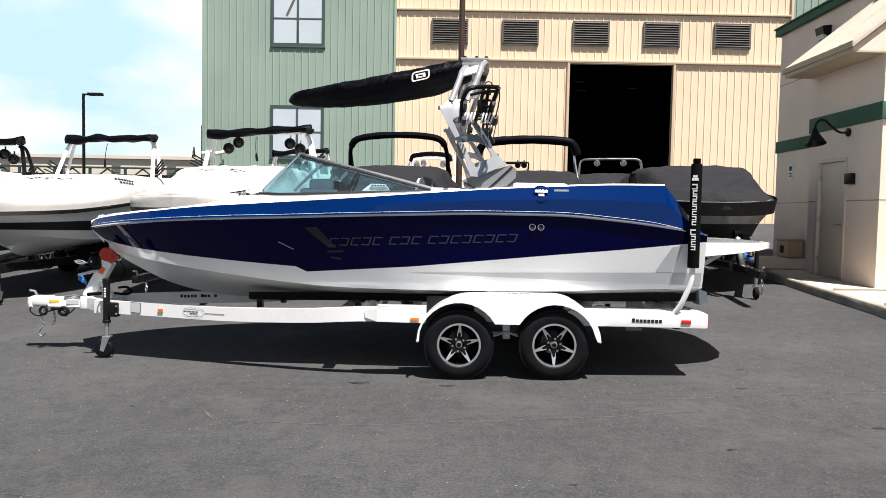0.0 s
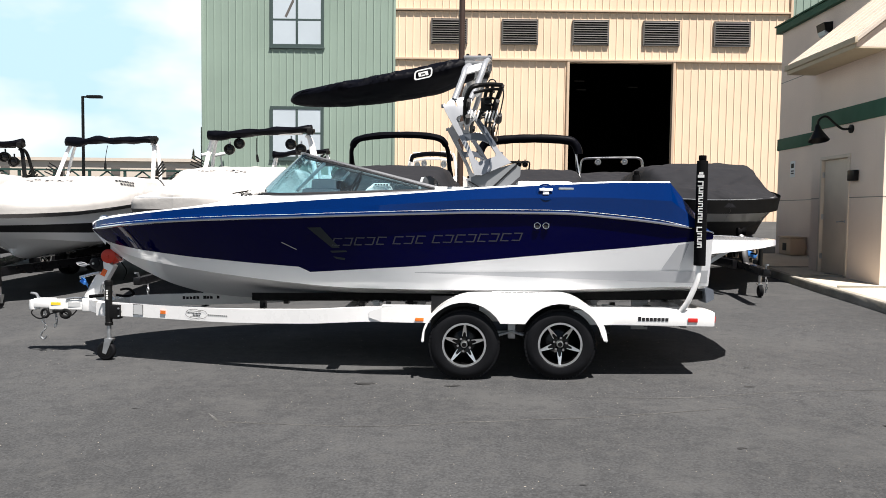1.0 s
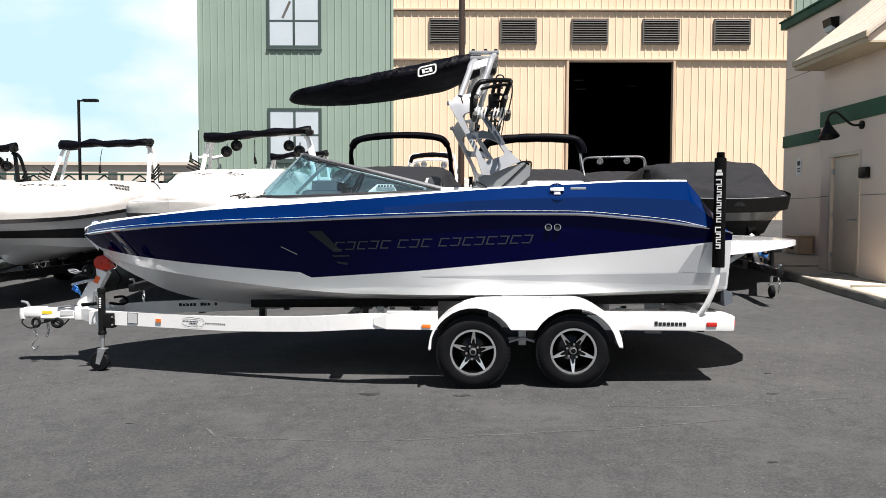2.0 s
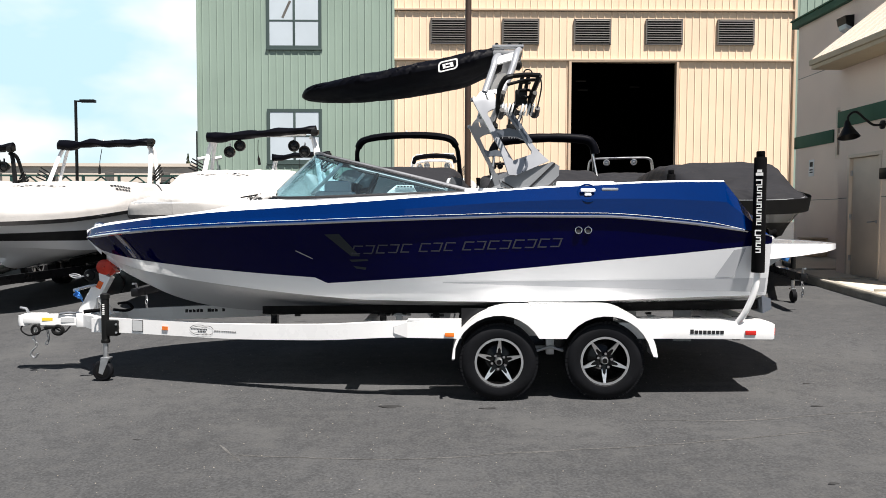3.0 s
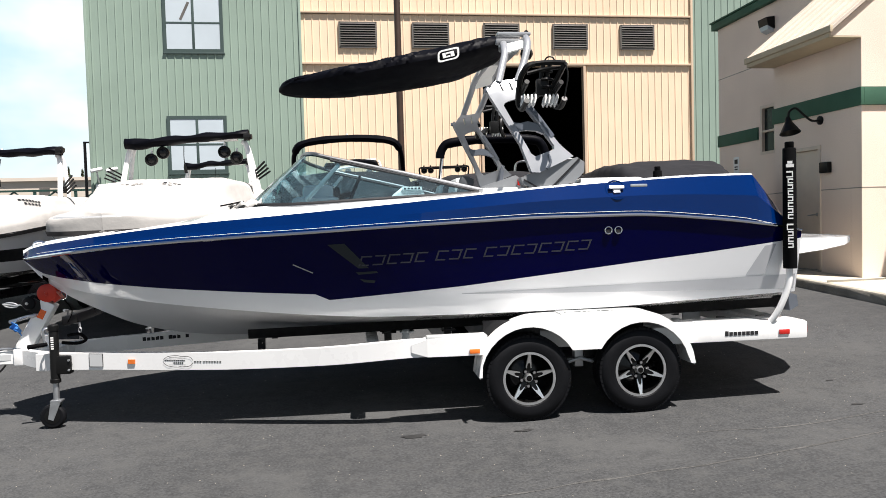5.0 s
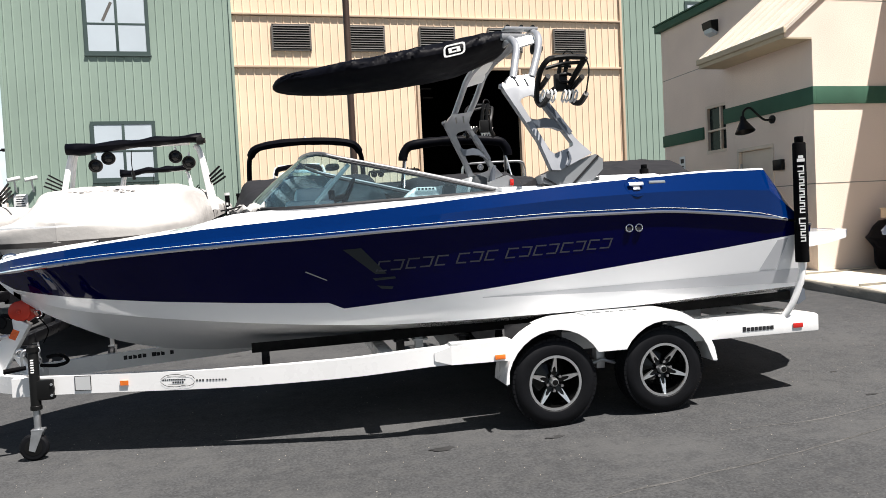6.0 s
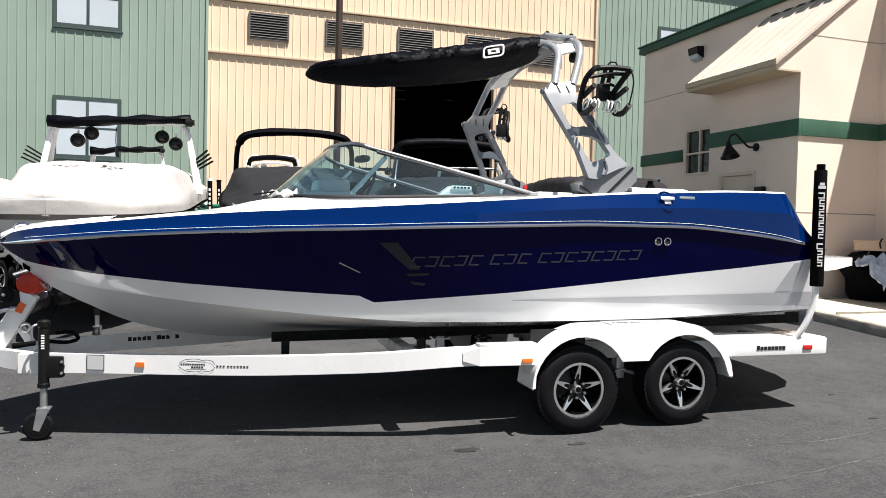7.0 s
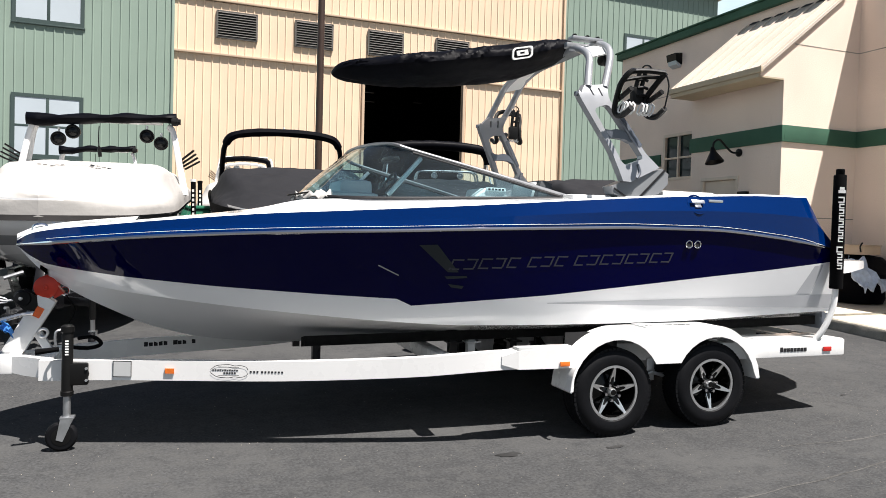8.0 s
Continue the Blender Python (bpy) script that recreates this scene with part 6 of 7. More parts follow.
for k in range(10):
    on_rail("print", -3.018 + k * 0.022 + (0.008 if k > 2 else 0), -3.006 + k * 0.022 + (0.008 if k > 2 else 0), 0.528, 0.539, INK, 0.002)
for k in range(8):
    part("print", box(bmesh.new(), 1.20 + k * 0.036, 1.228 + k * 0.036, -1.229, -1.224, 0.612, 0.642 + 0.008 * (k == 0)), INK, trailer, smooth=False)
for k in range(11):
    if k in (5, 9):
        continue
    x0 = -3.75 + k * 0.037
    x1 = x0 + (0.029 if k != 6 else 0.035)
    y0, y1 = [0.545 + (x + 3.6) * 0.302 - 0.0365 for x in (x0, x1)]
    bm = bmesh.new()
    bm.faces.new([bm.verts.new(v) for v in ((x0, y0, 0.535), (x1, y1, 0.535), (x1, y1, 0.572 - 0.006 * (k % 3)), (x0, y0, 0.572 - 0.006 * (k % 2)))])
    part("print", bm, INK, trailer, smooth=False)

# tongue, coupler, winch post
bm = bmesh.new()
loft(bm, [[(x, -w, z + h), (x, w, z + h), (x, w, z - h), (x, -w, z - h)] for x, w, z, h in ((-4.30, 0.34, 0.52, 0.066), (-4.5, 0.16, 0.52, 0.066), (-4.62, 0.075, 0.525, 0.055), (-5.05, 0.06, 0.52, 0.05))])
part("tongue", bm, WHITE_PAINT, trailer, edge=20)
bm = bmesh.new()
box(bm, -5.24, -5.02, -0.06, 0.06, 0.48, 0.585, 0.02)
part("tongue_collar", box(bmesh.new(), -4.66, -4.56, -0.1, 0.1, 0.455, 0.60, 0.012), WHITE_PAINT, trailer)
lathe(bm, [(0.02, -0.06), (0.055, -0.05), (0.06, 0.0), (0.055, 0.05), (0.02, 0.06)], 18, pose(-5.25, 0, 0.51, 90))
coupler = part("coupler", bm, WHITE_PAINT, trailer, "white ball coupler with latch")
bm = bmesh.new()
tube(bm, [(-5.2, 0, 0.58), (-5.23, 0, 0.63), (-5.29, 0, 0.64)], 0.014, 8)
part("latch", bm, STEEL, coupler)
bm = bmesh.new()
tube(bm, [(-4.85, -0.07, 0.585), (-4.75, -0.07, 0.60), (-4.6, -0.08, 0.595)], 0.012, 8)
part("safety_pin", bm, STEEL, coupler)
part("sticker", box(bmesh.new(), -5.03, -4.92, -0.0655, -0.06, 0.515, 0.545), YELLOW, coupler, smooth=False)
part("sticker", box(bmesh.new(), -4.83, -4.69, -0.074, -0.066, 0.50, 0.55), GREY_PAINT, coupler, smooth=False)


def links(parent, points, size=0.018):
    """A hanging chain of single steel links."""
    pts = bend(points, 8)
    gone, k = 0.0, 0
    for a, b in zip(pts, pts[1:]):
        gone += (b - a).length
        if gone >= size * 1.5:
            gone, k = 0.0, k + 1
            d = (b - a).normalized()
            side = d.cross(Vector((0, 1, 0)) if k % 2 else Vector((1, 0, 0.3))).normalized()
            ring = [a + d * size * 1.1 * math.cos(t) + side * size * 0.55 * math.sin(t) for t in (6.283 * j / 8 for j in range(8))]
            part("chain_link", tube(bmesh.new(), ring, size * 0.2, 5, closed=True), STEEL, parent)


chain = part("safety_chain", tube(bmesh.new(), [(-5.1, -0.05, 0.46), (-5.1, 0.05, 0.46)], 0.01, 6), STEEL, trailer)
links(chain, [(-5.1, -0.04, 0.45), (-5.13, -0.05, 0.34), (-5.10, -0.05, 0.27), (-5.14, -0.05, 0.20)], 0.024)
links(chain, [(-5.05, 0.04, 0.45), (-5.03, 0.05, 0.32), (-5.05, 0.04, 0.25)], 0.024)
bm = bmesh.new()
tube(bm, bend([(-5.14, -0.05, 0.21), (-5.16, -0.05, 0.16), (-5.12, -0.05, 0.13), (-5.09, -0.05, 0.17)], 5), 0.01, 6)
part("hook", bm, STEEL, chain)
bm = bmesh.new()
tube(bm, bend([(-5.22, -0.02, 0.5), (-5.26, -0.05, 0.42), (-5.16, -0.06, 0.36), (-5.02, -0.07, 0.42), (-4.9, -0.07, 0.44), (-4.8, -0.08, 0.40), (-4.74, -0.06, 0.46)], 6), 0.008, 6)
tube(bm, [(-4.86 + 0.05 * math.cos(a), -0.075, 0.42 + 0.04 * math.sin(a)) for a in (6.283 * k / 14 for k in range(14))], 0.02, 8, closed=True)
tube(bm, [(-5.1 + 0.04 * math.cos(a), -0.06, 0.42 + 0.045 * math.sin(a)) for a in (6.283 * k / 14 for k in range(14))], 0.014, 8, closed=True)
box(bm, -5.0, -4.88, -0.1, -0.06, 0.435, 0.465, 0.012)
part("brake_cable", bm, BLACK_METAL, trailer, "coiled black brake cable and plug")
# winch stand
bm = bmesh.new()
beam(bm, (-4.62, 0, 0.56), (-4.375, 0, 0.99), 0.11, 0.13, 0.01)
beam(bm, (-4.34, 0, 0.56), (-4.47, 0, 0.78), 0.06, 0.055, 0.006)
stand_ = part("winch_stand", bm, WHITE_PAINT, trailer, "white raked winch stand")
part("reflector", beam(bmesh.new(), (-4.447, -0.058, 0.852), (-4.412, -0.058, 0.92), 0.012, 0.05), ORANGE, stand_, "orange reflector")
bm = bmesh.new()
lathe(bm, [(0.012, -0.06), (0.065, -0.06), (0.08, -0.05), (0.055, -0.012), (0.05, 0), (0.055, 0.012), (0.08, 0.05), (0.065, 0.06), (0.012, 0.06)], 30, pose(-4.385, 0, 1.065))
lathe(bm, [(0.002, -0.068), (0.014, -0.066), (0.018, -0.058)], 12, pose(-4.385, 0, 1.065))
loft(bm, [[(-4.40, y, 1.13), (-4.31, y, 1.07), (-4.27, y, 1.02), (-4.33, y, 0.98)] for y in (-0.04, 0.04)])
part("bow_roller", bm, RED, stand_, "red urethane bow stop roller")
bm = bmesh.new()
box(bm, -4.50, -4.395, -0.05, 0.05, 0.90, 0.94, 0.008)
for y in (-0.055, 0.055):
    loft(bm, [[(-4.60, y + d, 0.985), (-4.53, y + d, 1.05), (-4.44, y + d, 1.0), (-4.43, y + d, 0.89), (-4.52, y + d, 0.90)] for d in (-0.004, 0.004)])
winch = part("winch", bm, BLACK_METAL, trailer, "black hand winch on the front of the stand")
part("drum", lathe(bmesh.new(), [(0.01, -0.075), (0.05, -0.072), (0.062, -0.05), (0.04, -0.045), (0.04, 0.045), (0.062, 0.05), (0.01, 0.055)], 22, pose(-4.53, 0, 0.985)), RUBBER, winch)
part("drum_bolt", lathe(bmesh.new(), [(0.003, -0.085), (0.012, -0.083), (0.014, -0.074)], 10, pose(-4.54, 0, 0.985)), STEEL, winch)
part("crank", tube(bmesh.new(), bend([(-4.46, -0.09, 0.885), (-4.52, -0.10, 0.875), (-4.61, -0.11, 0.85), (-4.67, -0.11, 0.835)], 4), 0.016, 8), ALUMINIUM, winch)
loop = [(-4.68 + 0.055 * math.cos(a), -0.05, 0.975 + 0.02 * math.sin(a) - 0.06 * math.cos(a) * 0.1) for a in (6.2832 * k / 18 for k in range(18))]
part("snap_hook", tube(bmesh.new(), loop, 0.0065, 6, closed=True), STEEL, winch)
bm = bmesh.new()
tube(bm, [(-4.745, -0.05, 0.985), (-4.64, -0.05, 0.968), (-4.58, -0.05, 0.975)], 0.008, 6)
part("hook_gate", bm, STEEL, winch)
rag = [[Vector((-4.65 + 0.07 * u + 0.012 * math.sin(7 * v), -0.13 - 0.015 * math.sin(9 * u + 3 * v), 0.835 - 0.065 * v - 0.05 * u * u + 0.01 * math.sin(11 * u))) for v in (0, 0.25, 0.5, 0.75, 1)] for u in (0, 0.2, 0.4, 0.6, 0.8, 1)]
cloth = part("blue_rag", loft(bmesh.new(), rag, closed=False, caps=False), BLUE_RAG, winch, "crumpled blue rag hung on the crank")
cloth.modifiers.new("thick", "SOLIDIFY").thickness = 0.006
part("safety_ring", tube(bmesh.new(), [(-4.40 + 0.03 * math.cos(a), -0.045, 0.735 + 0.03 * math.sin(a)) for a in (6.2832 * k / 16 for k in range(16))], 0.011, 8, closed=True), ALUMINIUM, stand_)
bm = bmesh.new()
tube(bm, bend([(-4.24, 0, 0.80), (-4.2, 0, 0.9), (-4.26, 0, 1.0)], 4), 0.012, 6, flat=0.3)
part("strap", bm, FOAM, stand_)
bm = bmesh.new()
tube(bm, bend([(-4.15, -0.25, 0.72), (-4.05, -0.27, 0.73), (-4.0, -0.27, 0.68), (-4.08, -0.25, 0.65), (-4.2, -0.25, 0.66)], 5), 0.014, 6)
part("loose_strap", bm, FOAM, stand_)
# swivel jack
JX, JY = -4.19, -0.44
jz = ground_z(0.98 + JX, 8.17 + JY)
bm = bmesh.new()
lathe(bm, [(0.02, 0.36), (0.036, 0.36), (0.036, 0.80), (0.03, 0.83), (0.01, 0.84)], 18, pose(JX, JY, 0, 90))
jack = part("jack", bm, BLACK_METAL, trailer, "black swivel tongue jack on a caster wheel")
bm = bmesh.new()
box(bm, JX - 0.005, JX + 0.13, JY - 0.03, JY + 0.05, 0.43, 0.58, 0.012)
lathe(bm, [(0.01, -0.05), (0.045, -0.05), (0.045, 0.05), (0.01, 0.05)], 16, pose(JX + 0.09, JY + 0.03, 0.505))
part("bracket", bm, BLACK_METAL, jack)
for z in (0.465, 0.545):
    part("bolt", lathe(bmesh.new(), [(0.004, -0.01), (0.01, -0.01), (0.01, 0.0)], 6, pose(JX + 0.12, JY - 0.03, z)), STEEL, jack)
part("inner_tube", tube(bmesh.new(), [(JX, JY, 0.19), (JX, JY, 0.38)], 0.024, 14), STEEL, jack)
bm = bmesh.new()
for s in (-1, 1):
    loft(bm, [[(JX + 0.045, JY + s * 0.032 + d, 0.21), (JX - 0.035, JY + s * 0.032 + d, 0.21), (JX - 0.06, JY + s * 0.032 + d, jz + 0.085), (JX - 0.02, JY + s * 0.032 + d, jz + 0.07)] for d in (-0.003, 0.003)])
box(bm, JX - 0.04, JX + 0.05, JY - 0.036, JY + 0.036, 0.205, 0.22, 0.004)
part("fork", bm, STEEL, jack)
bm = bmesh.new()
lathe(bm, [(0.02, -0.028), (0.085, -0.028), (0.098, -0.018), (0.102, 0), (0.098, 0.018), (0.085, 0.028), (0.02, 0.028)], 30, pose(JX - 0.03, JY, jz + 0.103))
caster = part("caster", bm, RUBBER, jack)
part("caster_hub", lathe(bmesh.new(), [(0.008, -0.034), (0.06, -0.03), (0.055, -0.022), (0.05, 0.03)], 20, pose(JX - 0.03, JY, jz + 0.103)), BLACK_METAL, caster)
bm = bmesh.new()
tube(bm, bend([(JX - 0.03, JY, 0.81), (JX - 0.065, JY - 0.01, 0.80), (JX - 0.075, JY - 0.01, 0.76), (JX - 0.07, JY - 0.01, 0.70), (JX - 0.06, JY - 0.01, 0.675)], 4), 0.009, 6)
crank = part("handle", bm, STEEL, jack)
part("grip", tube(bmesh.new(), [(JX - 0.05, JY - 0.01, 0.68), (JX - 0.19, JY - 0.03, 0.665)], [0.017, 0.02], 10), FOAM, crank)
for k in range(6):
    part("print", box(bmesh.new(), JX - 0.011, JX + 0.011, JY - 0.0375, JY - 0.0355, 0.64 + 0.018 * k, 0.650 + 0.018 * k), PAPER, jack, smooth=False)
part("collar", lathe(bmesh.new(), [(0.036, 0.0), (0.041, 0.004), (0.041, 0.03), (0.036, 0.034)], 16, pose(JX, JY, 0.36, 90)), BLACK_METAL, jack)
part("top_cap", lathe(bmesh.new(), [(0.037, 0.0), (0.042, 0.004), (0.042, 0.04), (0.03, 0.05), (0.004, 0.052)], 16, pose(JX, JY, 0.79, 90)), BLACK_METAL, jack)


# ---- covered boats on trailers behind the blue boat ----
def speaker(parent, m, r=0.1, mat=BLACK_METAL):
    """A round tower speaker that faces -x of m."""
    bm = bmesh.new()
    lathe(bm, [(0.01, 0.16), (r * 0.6, 0.15), (r * 0.95, 0.06), (r, 0.0), (r * 0.95, -0.015), (r * 0.8, -0.02), (r * 0.7, 0.01), (0.01, 0.02)], 20, m @ pose(0, 0, 0, 0, 0, -90))
    s = part("speaker", bm, mat, parent, "round tower speaker")
    part("cone", lathe(bmesh.new(), [(0.004, -0.012), (r * 0.3, -0.005), (r * 0.62, 0.008)], 16, m @ pose(0, 0, 0, 0, 0, -90)), STEEL if mat is not BLACK_METAL else RIM_BLACK, s)


# the covered boats are blunt in the bow: half breadth by the distance from the stem
FLAT = curve_of((0, 0.5), (0.5, 0.6), (1.2, 0.7), (2.0, 0.80), (2.5, 0.84), (4.5, 0.84), (6.6, 0.8))
SLOPED = curve_of((0, 0.45), (0.5, 0.50), (1.2, 0.60), (2.0, 0.74), (2.5, 0.84), (4.5, 0.88), (6.6, 0.86))
HALF = curve_of((0, 0.001), (0.02, 0.26), (0.06, 0.46), (0.13, 0.63), (0.25, 0.80), (0.45, 0.955), (0.8, 1.08), (1.3, 1.19), (1.9, 1.26), (3.0, 1.28), (5.0, 1.26), (6.6, 1.2))


def model(x):
    """The station of the shared hull lines for a place on a blunt boat."""
    return min(x / 1.2 + 1.0, 6.4) - 4.58


def cover_point(profile, half, edge_of, seed, x, s, wrinkle=0.03, out=0.0, flat=FLAT, skirt=0.10):
    """A place on a fitted canvas: s runs across from -1 to 1; a flat top between two ridges, steep sides, wrinkles and hanging folds."""
    top, w = profile(x), half(x)
    edge = edge_of(x) - 0.03
    c = flat(x) * w

    def raw(s):
        q = min(abs(s), 1.0)
        if q < 0.55:
            y, z = c * q / 0.55, top + 0.04 * (1 - (q / 0.55) ** 2)
        elif q < 0.86:
            u = (q - 0.55) / 0.31
            y, z = c + (w - c) * u, top + (edge - top) * u - 0.05 * (top - edge) * math.sin(u * math.pi)
        else:
            u = (q - 0.86) / 0.14
            y, z = w * (1 + 0.014 * u), edge - skirt * u
        return Vector((0, math.copysign(y, s), z))

    p = (raw(s - 0.06) + raw(s - 0.03) + raw(s) + raw(s + 0.03) + raw(s + 0.06)) / 5 if abs(s) < 0.9 else raw(s)
    f = noise.noise(Vector((x * 2.1, s * 3.0, seed))) * wrinkle + noise.noise(Vector((x * 7, s * 8.0, seed))) * wrinkle * 0.5
    pull = noise.noise(Vector((x * 3.0 + s * 5, s * 1.2, seed + 9))) * 0.03 * min(1, 2.5 * (1 - abs(s)))
    fold = 0.05 * math.sin(x * 13 + 4 * noise.noise(Vector((x * 2, seed, 0)))) * max(0, 1 - abs(abs(s) - 0.82) / 0.2) * noise.noise(Vector((x * 1.5, s, seed + 4)))
    crease = 0.02 * math.sin(x * 31 - abs(s) * 26 + 5 * noise.noise(Vector((x * 2.5, s * 2, seed + 2)))) * max(0, 1 - abs(abs(s) - 0.80) / 0.14) * max(0, noise.noise(Vector((x * 1.2, s * 0.7, seed + 7))))
    calm = min(1, w / 0.7) ** 2
    fold += crease
    fold, pull, f = fold * calm, pull * calm, f * calm
    return Vector((x, p.y + math.copysign(fold, s) + math.copysign(out * 0.5, s), p.z + out + pull + f * min(1, 3 * (1 - abs(s)) + 0.2)))


def cover_mesh(profile, half, edge_of, seed, **shape):
    xs = [0.0, 0.01, 0.02, 0.04, 0.06, 0.09, 0.13, 0.18, 0.25, 0.34, 0.45, 0.6, 0.8] + [0.93 + 0.06 * k for k in range(95)]
    rings = [[cover_point(profile, half, edge_of, seed, x, -1 + 2 * k / 96, **shape) for k in range(97)] for x in xs]
    return loft(bmesh.new(), rings, closed=False, caps=False)


def cover_bars(parent, profile, half, edge_of, seed, x, s0, s1, n, size, mat, run=0.0, **shape):
    """A line of plain slanted bars printed across the canvas, or running aft by run along its side."""
    for k in range(n):
        s = s0 + (s1 - s0) * (k + 0.15) / n
        w = 0.03 if run else (s1 - s0) / n * 0.75
        h = size * (1 if run else 0.6 + 0.4 * math.sin(k * 2.3 + 1))
        xk = x + run * (n - 1 - k) / n
        vs = [cover_point(profile, half, edge_of, seed, xx, ss, out=0.012, **shape) for xx, ss in ((xk, s), (xk, s + w), (xk - h, s + w * 1.2), (xk - h, s + w * 0.2))]
        bm = bmesh.new()
        bm.faces.new([bm.verts.new(v) for v in vs])
        part("print", bm, mat, parent, smooth=False)


def covered_boat(m, label, canvas, hull_mat, band_mat, low_mat, arms, arm_mat, group, bimini, speakers, seed=1.0, ridge=None, drop=0.0, td=0.0, ts=0.88, bars=(), wf=1.0, lift=0.0, tw=1.0, rake_k=0.0, sag=0.045):
    """A tow boat under canvas. x aft from the stem, z from the ground; the tower stands ts further aft and td lower than usual, tw as wide and raked by rake_k."""
    b = thing("covered_boat", m, label, "boat", group)
    S = [-3.58 + x / 1.2 for x in (0, 0.02, 0.06, 0.13, 0.25, 0.36, 0.45)] + [x for k, x in enumerate(STATIONS) if (k % 2 == 0 or x > 1.8) and x > -3.15]
    half = lambda x: wf * HALF(x) + 0.02 * min(1, 25 * x)
    edge_of = lambda x: max(z_sheer0(model(x)), min(1.55 + lift + 0.01 * x, 1.55 + 2 * lift))
    hem_mat = COVER_HEM if canvas is WHITE_COVER else DARK_HEM

    def placed(bm):
        for v in bm.verts:
            xm = v.co.x
            x = (xm + 3.58) * 1.2
            rake = 0.9 * max(0, 1 - x / 1.5) * min(max((1.4 - v.co.z) / 0.55, 0), 1)
            v.co = Vector((x + rake, v.co.y * wf * HALF(x) / half_stripe(xm), v.co.z))
        return bm

    def band(name, low, high, rows, mat, between=None):
        part(name, placed(strip(low, high, rows, S, between)), mat, b)

    mid = lambda x: z_chine(x) + (0.26 if canvas is WHITE_COVER else 0.38) * (z_stripe(x) - z_chine(x))
    high = lambda x: z_chine(x) + (0.54 if canvas is WHITE_COVER else 0.72) * (z_stripe(x) - z_chine(x))
    band("hull_bottom", lambda x: (0, z_keel(x)), lambda x: (half_chine(x), z_chine(x)), 3, low_mat)
    band("lower_topside", lambda x: (0, z_chine(x)), lambda x: (0, mid(x)), 2, low_mat, side_y)
    band("painted_band", lambda x: (0, mid(x)), lambda x: (0, high(x)), 2, band_mat, side_y)
    band("upper_topside", lambda x: (0, high(x)), lambda x: (0, z_stripe(x)), 2, hull_mat, side_y)
    band("gunwale", lambda x: (half_stripe(x), z_stripe(x)), lambda x: (half_sheer(x), edge_of((x + 3.58) * 1.2)), 2, hull_mat)
    for name, x in (("transom", 1.88),):
        bm = bmesh.new()
        line = [(half_chine(x), z_chine(x)), (side_y(x, mid(x)), mid(x)), (half_stripe(x), z_stripe(x)), (half_sheer(x), edge_of((x + 3.58) * 1.2))]
        bm.faces.new([bm.verts.new((x, y, z)) for y, z in [(0, z_keel(x))] + line + [(-y, z) for y, z in line[::-1]]])
        part(name, placed(bm), hull_mat, b)
    d = drop
    prof = ridge or curve_of((0, 1.54 + lift), (0.06, 1.60 + lift), (0.25, 1.66 + lift), (0.6, 1.71 + 0.7 * lift), (1.1, 1.81 + 0.4 * lift - d * 0.3), (1.8, 2.04 - d * 0.8), (2.4, 2.18 - d), (3.5, 2.18 - d), (4.5, 2.10 - d * 0.6), (5.5, 2.0 - d * 0.4), (6.6, 1.9))
    shape = dict(flat=SLOPED, skirt=0.18) if canvas is WHITE_COVER else {}
    cov = part("cover", cover_mesh(prof, half, edge_of, seed, **shape), canvas, b, "fitted canvas cover with wrinkles")
    for x, s0, s1, n, size, *run in bars:
        cover_bars(cov, prof, half, edge_of, seed, x, s0, s1, n, size, INK, *run, **shape)
    for s in (-1, 1):
        xs = [0, 0.01, 0.02, 0.04, 0.06, 0.09, 0.13, 0.18, 0.25, 0.34, 0.45, 0.7, 1.0, 1.4, 1.9, 2.5, 3.2, 4.0, 5.0, 5.9, 6.5]
        rise, out = (0.19, 0.016) if canvas is WHITE_COVER else (0.01, 0.03)
        part("hem", loft(bmesh.new(), [[(x, s * (half(x) + out * min(1, 25 * x)) * 1.012, edge_of(x) - rise), (x, s * (half(x) + (0.004 if canvas is WHITE_COVER else -0.002) * min(1, 25 * x)), edge_of(x) - (0.255 if canvas is WHITE_COVER else 0.235))] for x in xs], closed=False, caps=False), hem_mat, cov, "elastic hem")
    T = pose(ts, 0, -td) @ Matrix(((1, 0, rake_k, -2.5 * rake_k), (0, tw, 0, 0), (0, 0, 1, 0), (0, 0, 0, 1)))
    put = lambda bm: (bmesh.ops.transform(bm, matrix=T, verts=bm.verts), bm)[1]
    # tower
    if arms == "arch":
        for s in (-1, 1):
            leg = bend([(2.85, s * 1.25, 1.85), (2.95, s * 1.16, 2.4), (3.05, s * 1.06, 2.9), (3.08, s * 0.98, 2.99)], 5)
            part("tower_leg", put(tube(bmesh.new(), leg, [0.054 - 0.012 * k / len(leg) for k in range(len(leg))], 10, flat=0.6)), arm_mat, b)
            leg = bend([(3.25, s * 1.25, 1.85), (3.25, s * 1.16, 2.35), (3.22, s * 1.06, 2.85), (3.18, s * 0.98, 2.98)], 5)
            part("tower_leg", put(tube(bmesh.new(), leg, 0.04, 10, flat=0.6)), arm_mat, b)
            fork = part("rack", put(box(bmesh.new(), 3.0, 3.1, s * 1.16, s * 1.22, 2.3, 2.42, 0.01)), BLACK_METAL, b, "black board rack fork")
            for k in range(4):
                part("tine", put(beam(bmesh.new(), (3.05, s * (1.19 + 0.02 * k), 2.44 - 0.05 * k), (2.9, s * (1.40 + 0.03 * k), 2.60 - 0.06 * k), 0.03, 0.025)), BLACK_METAL, fork)
        cord = part("antenna", put(tube(bmesh.new(), [(3.05, 0.08, 3.0), (3.05, 0.08, 3.14)], 0.02, 8)), PAPER, b)
